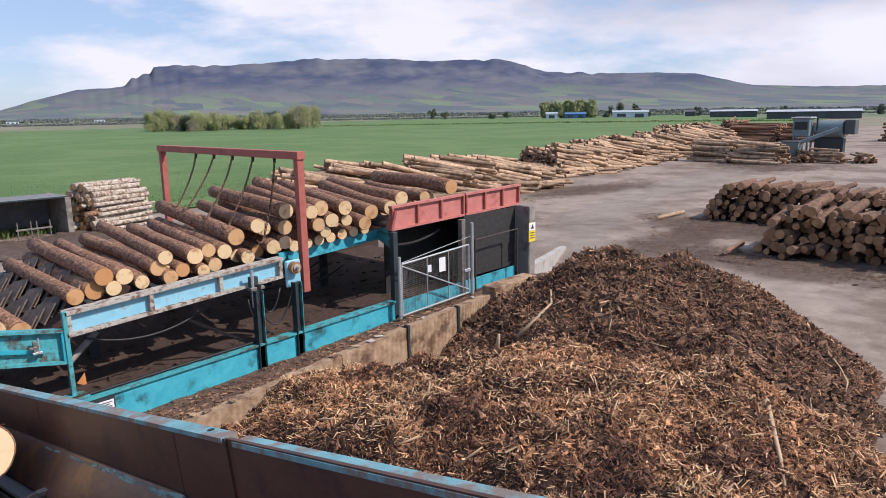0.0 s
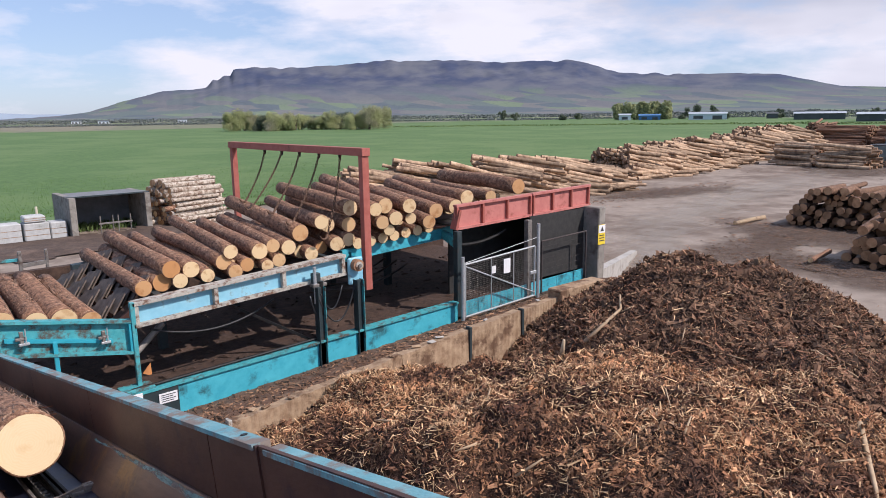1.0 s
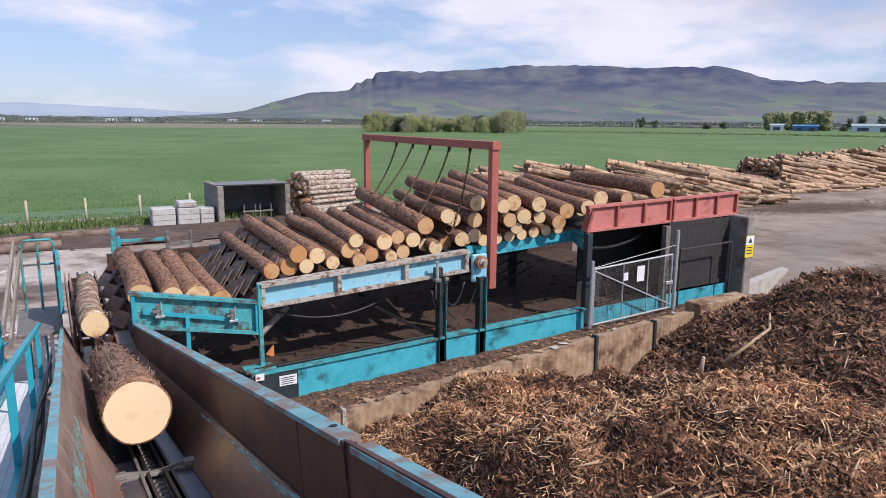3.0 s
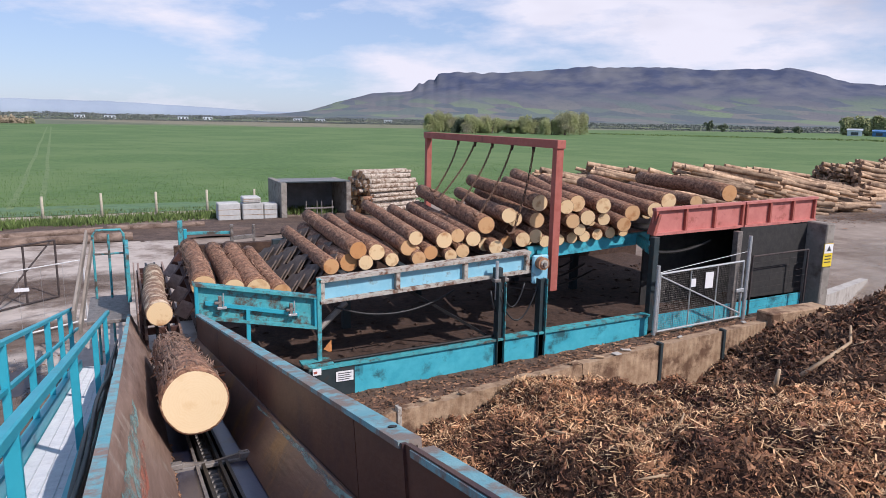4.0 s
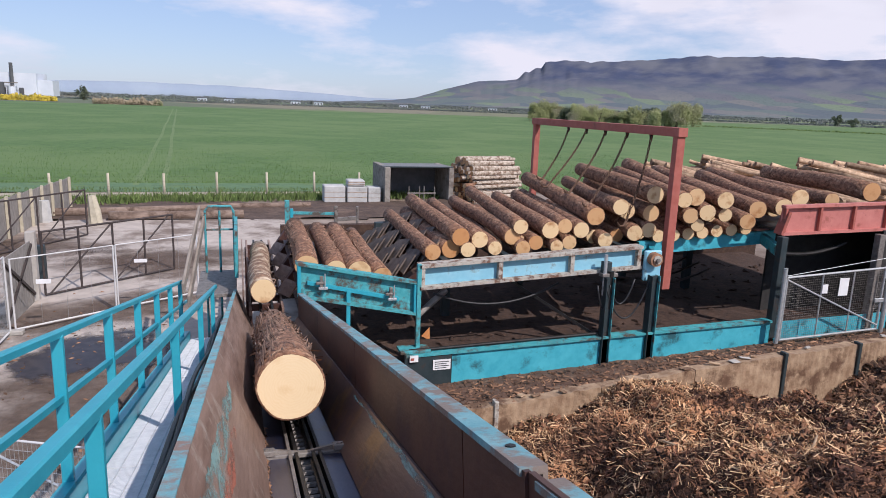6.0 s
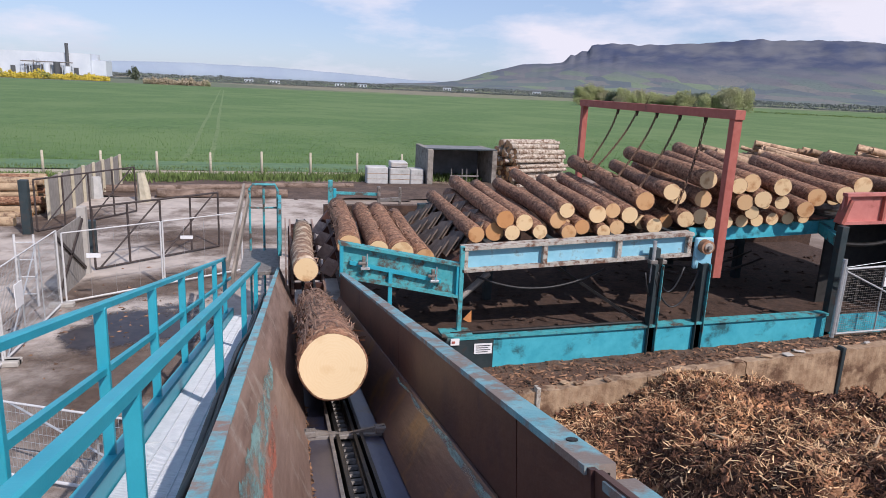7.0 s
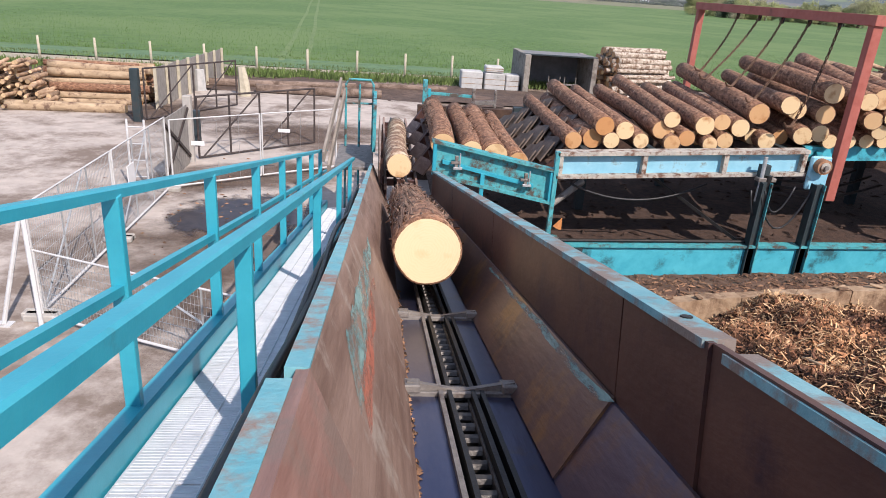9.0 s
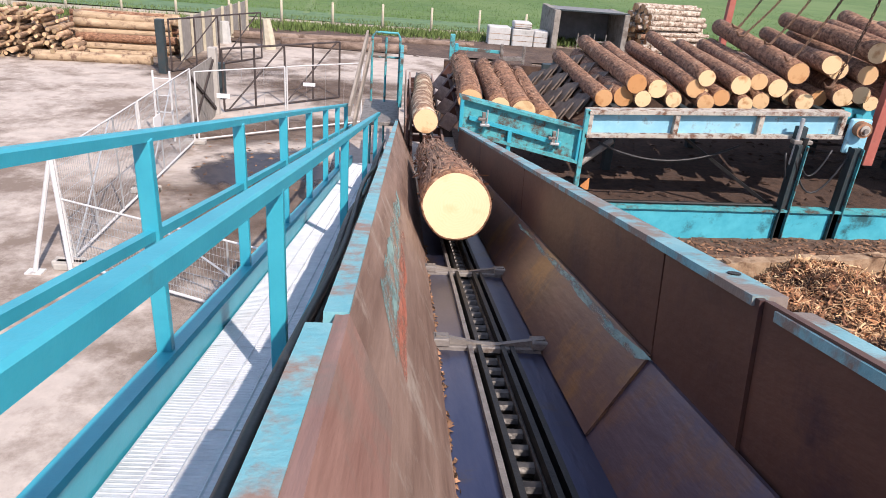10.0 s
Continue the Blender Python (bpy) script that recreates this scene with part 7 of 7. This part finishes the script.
# ---- far buildings ----


def hall(name, az, dist, w, d, h, wall_m, roof_m, label, windows=0, z=0.0):
    a = radians(az)
    m = Matrix.Translation((-math.sin(a) * dist, math.cos(a) * dist, z)) @ pose(0, 0, 0, 0, 0, az)
    t = thing(name, m, label, "building")
    part("wall", box(-w / 2, w / 2, 0, d, 0, h), wall_m, t, "", m)
    bm = bmesh.new()
    vs_ = [bm.verts.new(v) for v in ((-w / 2 - 0.5, -0.6, h), (w / 2 + 0.5, -0.6, h), (w / 2 + 0.5, d / 2, h * 1.28), (-w / 2 - 0.5, d / 2, h * 1.28), (w / 2 + 0.5, d + 0.6, h), (-w / 2 - 0.5, d + 0.6, h))]
    for q in ((0, 1, 2, 3), (3, 2, 4, 5), (1, 4, 2), (0, 3, 5), (0, 5, 4, 1)):
        bm.faces.new([vs_[i] for i in q])
    bmesh.ops.recalc_face_normals(bm, faces=bm.faces[:])
    part("roof", bm, roof_m, t, "", m)
    for k in range(windows):
        x = -w / 2 + w * (k + 0.5) / windows
        part("door" if k % 3 == 1 else "window", box(x - w / windows * 0.25, x + w / windows * 0.25, -0.12, -0.02, 0.2 * h if k % 3 != 1 else 0, 0.7 * h), M_SHEDDARK, t, "", m)
    return t


hall("shed", -55.8, 560, 9, 10, 4.2, M_SHEDWHITE, M_ROOF, "small white farm shed far beyond the field", 1)
hall("shed", -57.7, 560, 16, 12, 3.8, M_SHEDBLUE, M_SHEDBLUE, "low blue shed far beyond the field", 2)
hall("shed", -62.0, 560, 27, 16, 4.6, M_SHEDWHITE, M_ROOF, "long pale shed with a grey roof", 2)
hall("shed", -69.6, 520, 30, 18, 4.2, M_SHEDDARK, M_ROOF, "dark shed with a pale roof beyond the yard", 4)
hall("shed", -75.0, 430, 46, 18, 4.0, M_SHEDDARK, M_ROOF, "long dark shed with a pale roof beyond the yard", 6)
hall("shed", -66.5, 600, 8, 8, 4.0, M_SHEDDARK, M_SHEDDARK, "small dark shed beyond the field", 2)
for k, az in enumerate((-4.5, -6.3, -13.2, -15.0, 2.6, -20.5, 0.6)):
    hall("cottage", az, 900 + 60 * (k % 3), 12, 8, 4.0, M_SHEDWHITE, M_SHEDDARK, "tiny white cottage far across the plain", 3)
fac = thing("factory", (-195, 760, 0), "far white factory with a dark chimney and pipework", "factory")
part("hall", box(-275, -185, 760, 800, 0, 22), M_SHEDWHITE, fac)
part("hall", box(-185, -172, 765, 790, 0, 16), M_SHEDWHITE, fac)
part("chimney", tube([(-205, 758, 0), (-205, 758, 31)], 1.6, 10), M_SHEDDARK, fac)
for k in range(13):
    x, h = -246 + 3.6 * k + 1.5 * noise.noise((k * 1.7, 4, 0)), 9 + 16 * abs(noise.noise((k * 0.9, 1, 1)))
    part("pipework", tube([(x, 757, 0), (x, 757, h), (x + 3, 757, h - 2)], 0.5, 6), M_GREYMETAL if k % 2 else M_SHEDWHITE, fac)
for k in range(4):
    part("tank", tube([(-232 + 9 * k, 755, 0), (-232 + 9 * k, 755, 9 + 2 * (k % 3))], 3.0, 12), M_SHEDWHITE if k % 2 else M_SHEDDARK, fac)
part("pipe_bridge", box(-246, -200, 756, 757, 12, 13), M_GREYMETAL, fac)
for k in range(6):
    part("door", box(-270 + 14 * k, -266 + 14 * k, 759, 759.9, 0, 8), M_SHEDDARK, fac)

# ---- trees and hedges ----


def crown(name, cx, cy, w, h, n, material, seed, label, category="tree", trunks=3, leaf=0.5):
    rnd = random.Random(seed)
    t = thing(name, (cx, cy, 0), label, category)
    bm = bmesh.new()
    tips = []
    for k in range(trunks):
        x0 = cx + rnd.uniform(-0.25, 0.25) * w
        tip = (x0 + rnd.uniform(-0.15, 0.15) * w, cy + rnd.uniform(-0.1, 0.1) * w, h * rnd.uniform(0.55, 0.8))
        tube([(x0, cy, 0), (x0 * 0.6 + tip[0] * 0.4, cy, h * 0.3), tip], [0.03 * h, 0.02 * h, 0.006 * h], 6, bm)
        tips.append(tip)
        for _ in range(3):
            f = rnd.uniform(0.35, 0.8)
            b = Vector((x0, cy, 0)).lerp(Vector(tip), f)
            tube([b, b + Vector((rnd.uniform(-0.25, 0.25) * w, rnd.uniform(-0.2, 0.2) * w, h * 0.22))], [0.010 * h, 0.003 * h], 5, bm)
    part("trunk", bm, M_TRUNK, t)
    vs, fs = [], []
    lumps = [(cx + rnd.uniform(-0.42, 0.42) * w, cy + rnd.uniform(-0.25, 0.25) * w, h * rnd.uniform(0.15, 0.80), h * rnd.uniform(0.14, 0.28)) for _ in range(max(6, n // 160))]
    for _ in range(n):
        lx, ly, lz_, lr = rnd.choice(lumps)
        g = Vector((rnd.gauss(0, 1), rnd.gauss(0, 1), rnd.gauss(0, 1))).normalized() * lr * rnd.uniform(0.3, 1.1)
        c = Vector((lx, ly, max(0.3, lz_))) + g
        c.z = max(0.2, c.z)
        s = leaf * rnd.uniform(0.5, 1.3)
        a = Vector((rnd.gauss(0, 1), rnd.gauss(0, 1), rnd.gauss(0, 1))).normalized()
        b = a.orthogonal().normalized()
        d = a.cross(b)
        i = len(vs)
        vs += [tuple(c + b * s), tuple(c - b * s * 0.5 + d * s * 0.8), tuple(c - b * s * 0.5 - d * s * 0.8), tuple(c + a * s * 0.6)]
        fs += [(i, i + 1, i + 3), (i + 1, i + 2, i + 3), (i + 2, i, i + 3), (i, i + 2, i + 1)]
    inv = PLACE[t]
    o = raw("crown", [tuple(inv @ Vector(v)) for v in vs], fs, material)
    o.parent = t
    tagged(o, kind="stuff")
    return t


rnd = random.Random(12)
for k in range(16):
    az = radians(-24.2 - 0.79 * k)
    d = 330 + rnd.uniform(-14, 14)
    h = (9.5, 11, 8.5, 8, 9.5, 8.8, 9.2, 7.5, 7.0, 7.5, 10, 9, 8.5, 10, 12, 12.5)[k]
    crown("willow_tree", -math.sin(az) * d, math.cos(az) * d, 9.5, h * 0.95, 4200, M_TREE if k not in (3, 11) else M_TREE_DK, 100 + k, "spring-green willow in the clump across the field", "tree", 3, 0.30)
for k in range(7):
    az = radians(-55.3 - 0.6 * k)
    crown("shelter_belt_tree", -math.sin(az) * 600, math.cos(az) * 600, 9, 15 + rnd.uniform(-0.5, 0.5), 2200, M_TREE_OL, 140 + k, "dark tree of the shelter belt behind the sheds", "tree", 2, 1.1)
for k, (az_, h) in enumerate(((-60.3, 11), (-61.2, 13), (-62.4, 12), (-63.3, 9), (-46, 10), (-47, 9), (-51, 7), (-52.2, 7), (-67, 8), (10.9, 12), (-73, 8), (-79, 8))):
    az = radians(az_)
    crown("far_tree", -math.sin(az) * 610, math.cos(az) * 610, 8, h, 420, M_TREE_DK, 170 + k, "dark tree far beyond the field", "tree", 1, 0.8)


def hedge(name, az0, az1, dist, h, n, material, seed, label, leaf=1.6):
    rnd = random.Random(seed)
    vs, fs = [], []
    for _ in range(n):
        f = rnd.random()
        az = radians(az0 + (az1 - az0) * f)
        hh = h * (0.45 + 0.75 * abs(noise.noise((f * 40, seed, 0))) + 0.5 * max(0, noise.noise((f * 9, seed, 4))))
        d = dist + rnd.uniform(-12, 12)
        c = Vector((-math.sin(az) * d, math.cos(az) * d, hh * rnd.random()))
        s = leaf * rnd.uniform(0.5, 1.3)
        a = Vector((rnd.gauss(0, 1), rnd.gauss(0, 1), rnd.gauss(0, 1))).normalized()
        b = a.orthogonal().normalized()
        e = a.cross(b)
        i = len(vs)
        vs += [tuple(c + b * s), tuple(c - b * s * 0.5 + e * s * 0.8), tuple(c - b * s * 0.5 - e * s * 0.8), tuple(c + a * s * 0.7)]
        fs += [(i, i + 1, i + 3), (i + 1, i + 2, i + 3), (i + 2, i, i + 3), (i, i + 2, i + 1)]
    return tagged(raw(name, vs, fs, material), label, "hedge", kind="stuff")


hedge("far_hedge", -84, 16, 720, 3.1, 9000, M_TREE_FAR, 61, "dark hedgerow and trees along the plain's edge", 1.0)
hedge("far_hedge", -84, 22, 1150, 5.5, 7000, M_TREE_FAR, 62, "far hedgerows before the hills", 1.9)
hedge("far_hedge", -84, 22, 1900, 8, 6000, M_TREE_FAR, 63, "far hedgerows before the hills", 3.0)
hedge("field_hedge", -75, -37, 372, 1.1, 2600, M_GRASS, 64, "thin fence line across the field", 0.5)
hedge("gorse_bank", 12.5, 24, 500, 5.5, 3500, M_GORSE, 65, "bank of yellow gorse before the factory", 0.8)
hedge("scrub_mound", 5.5, 10.2, 430, 4.6, 4200, M_SCRUB, 66, "scrubby earth mound at the field's end", 0.8)

# ---- hills ----
RIDGE = [(-7, 0.1), (-12, 0.40), (-13.6, 0.6), (-16.4, 1.5), (-19.2, 2.25), (-21.4, 2.36), (-22.3, 2.52), (-22.5, 2.66), (-22.95, 3.18), (-23.25, 3.08), (-23.75, 3.46), (-24.3, 3.46),
         (-24.5, 3.94), (-25.8, 4.1), (-29.6, 4.12), (-33.4, 4.35), (-36.2, 4.66), (-44.0, 4.62), (-46.1, 4.38), (-48.5, 4.46), (-52.4, 4.44), (-53.6, 4.2), (-56.0, 3.35), (-58.9, 3.18),
         (-61.2, 3.08), (-65.1, 3.04), (-68.0, 2.86), (-72.1, 1.85), (-76.7, 1.6), (-84, 1.5), (-100, 1.3)]


def ridge_el(az):
    for (a0, e0), (a1, e1) in zip(RIDGE, RIDGE[1:]):
        if a1 <= az <= a0:
            return e0 + (e1 - e0) * (az - a0) / (a1 - a0)
    return 0.0


vs, fs = [], []
NA, NR_ = 620, 40
for i in range(NA + 1):
    az = -6.0 - 92.0 * i / NA
    top = math.tan(radians(ridge_el(az) * 0.95)) * 3900 + 3 * noise.noise((i * 0.17, 0, 0))
    broad = sum(math.tan(radians(ridge_el(az + q) * 0.95)) for q in (-4, -3, -2, -1, 0, 1, 2, 3, 4)) / 9 * 3900
    a = radians(-25 + (az + 25) * 0.97)
    for j in range(NR_ + 1):
        f = j / NR_
        d = 2250 + 1650 * f
        k_ = min(1.0, max(0.0, (f - 0.86) / 0.10))
        z = (broad + (top - broad) * k_) * (0.12 * f + 0.88 * f ** 2.3) + 16 * f * (1 - f) * noise.noise((i * 0.03, j * 0.16, 5)) * min(1, top / 80) - 2
        if f > 0.82 and top > 200:
            z += 9 * noise.noise((i * 0.15, j * 0.3, 2))
        vs.append((-math.sin(a) * d, math.cos(a) * d, z))
for i in range(NA):
    for j in range(NR_):
        k = i * (NR_ + 1) + j
        fs.append((k, k + 1, k + NR_ + 2, k + NR_ + 1))
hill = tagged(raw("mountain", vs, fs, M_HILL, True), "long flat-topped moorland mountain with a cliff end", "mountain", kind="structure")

vs, fs = [], []
for i in range(161):
    az = radians(26 - 42 * i / 160)
    e = 0.35 + 0.55 * max(0, math.sin((i - 20) / 120 * 3.14)) + 0.08 * noise.noise((i * 0.13, 3, 0))
    vs += [(-math.sin(az) * 4600, math.cos(az) * 4600, -20), (-math.sin(az) * 4600, math.cos(az) * 4600, 6 + math.tan(radians(e)) * 4600), (-math.sin(az) * 4750, math.cos(az) * 4750, -20)]
for i in range(160):
    k = 3 * i
    fs += [(k, k + 3, k + 4, k + 1), (k + 1, k + 4, k + 5, k + 2)]
tagged(raw("distant_hills", vs, fs, M_HAZEHILL, True), "low hills across the distant lough, tinted with blue haze", "hills", kind="structure")
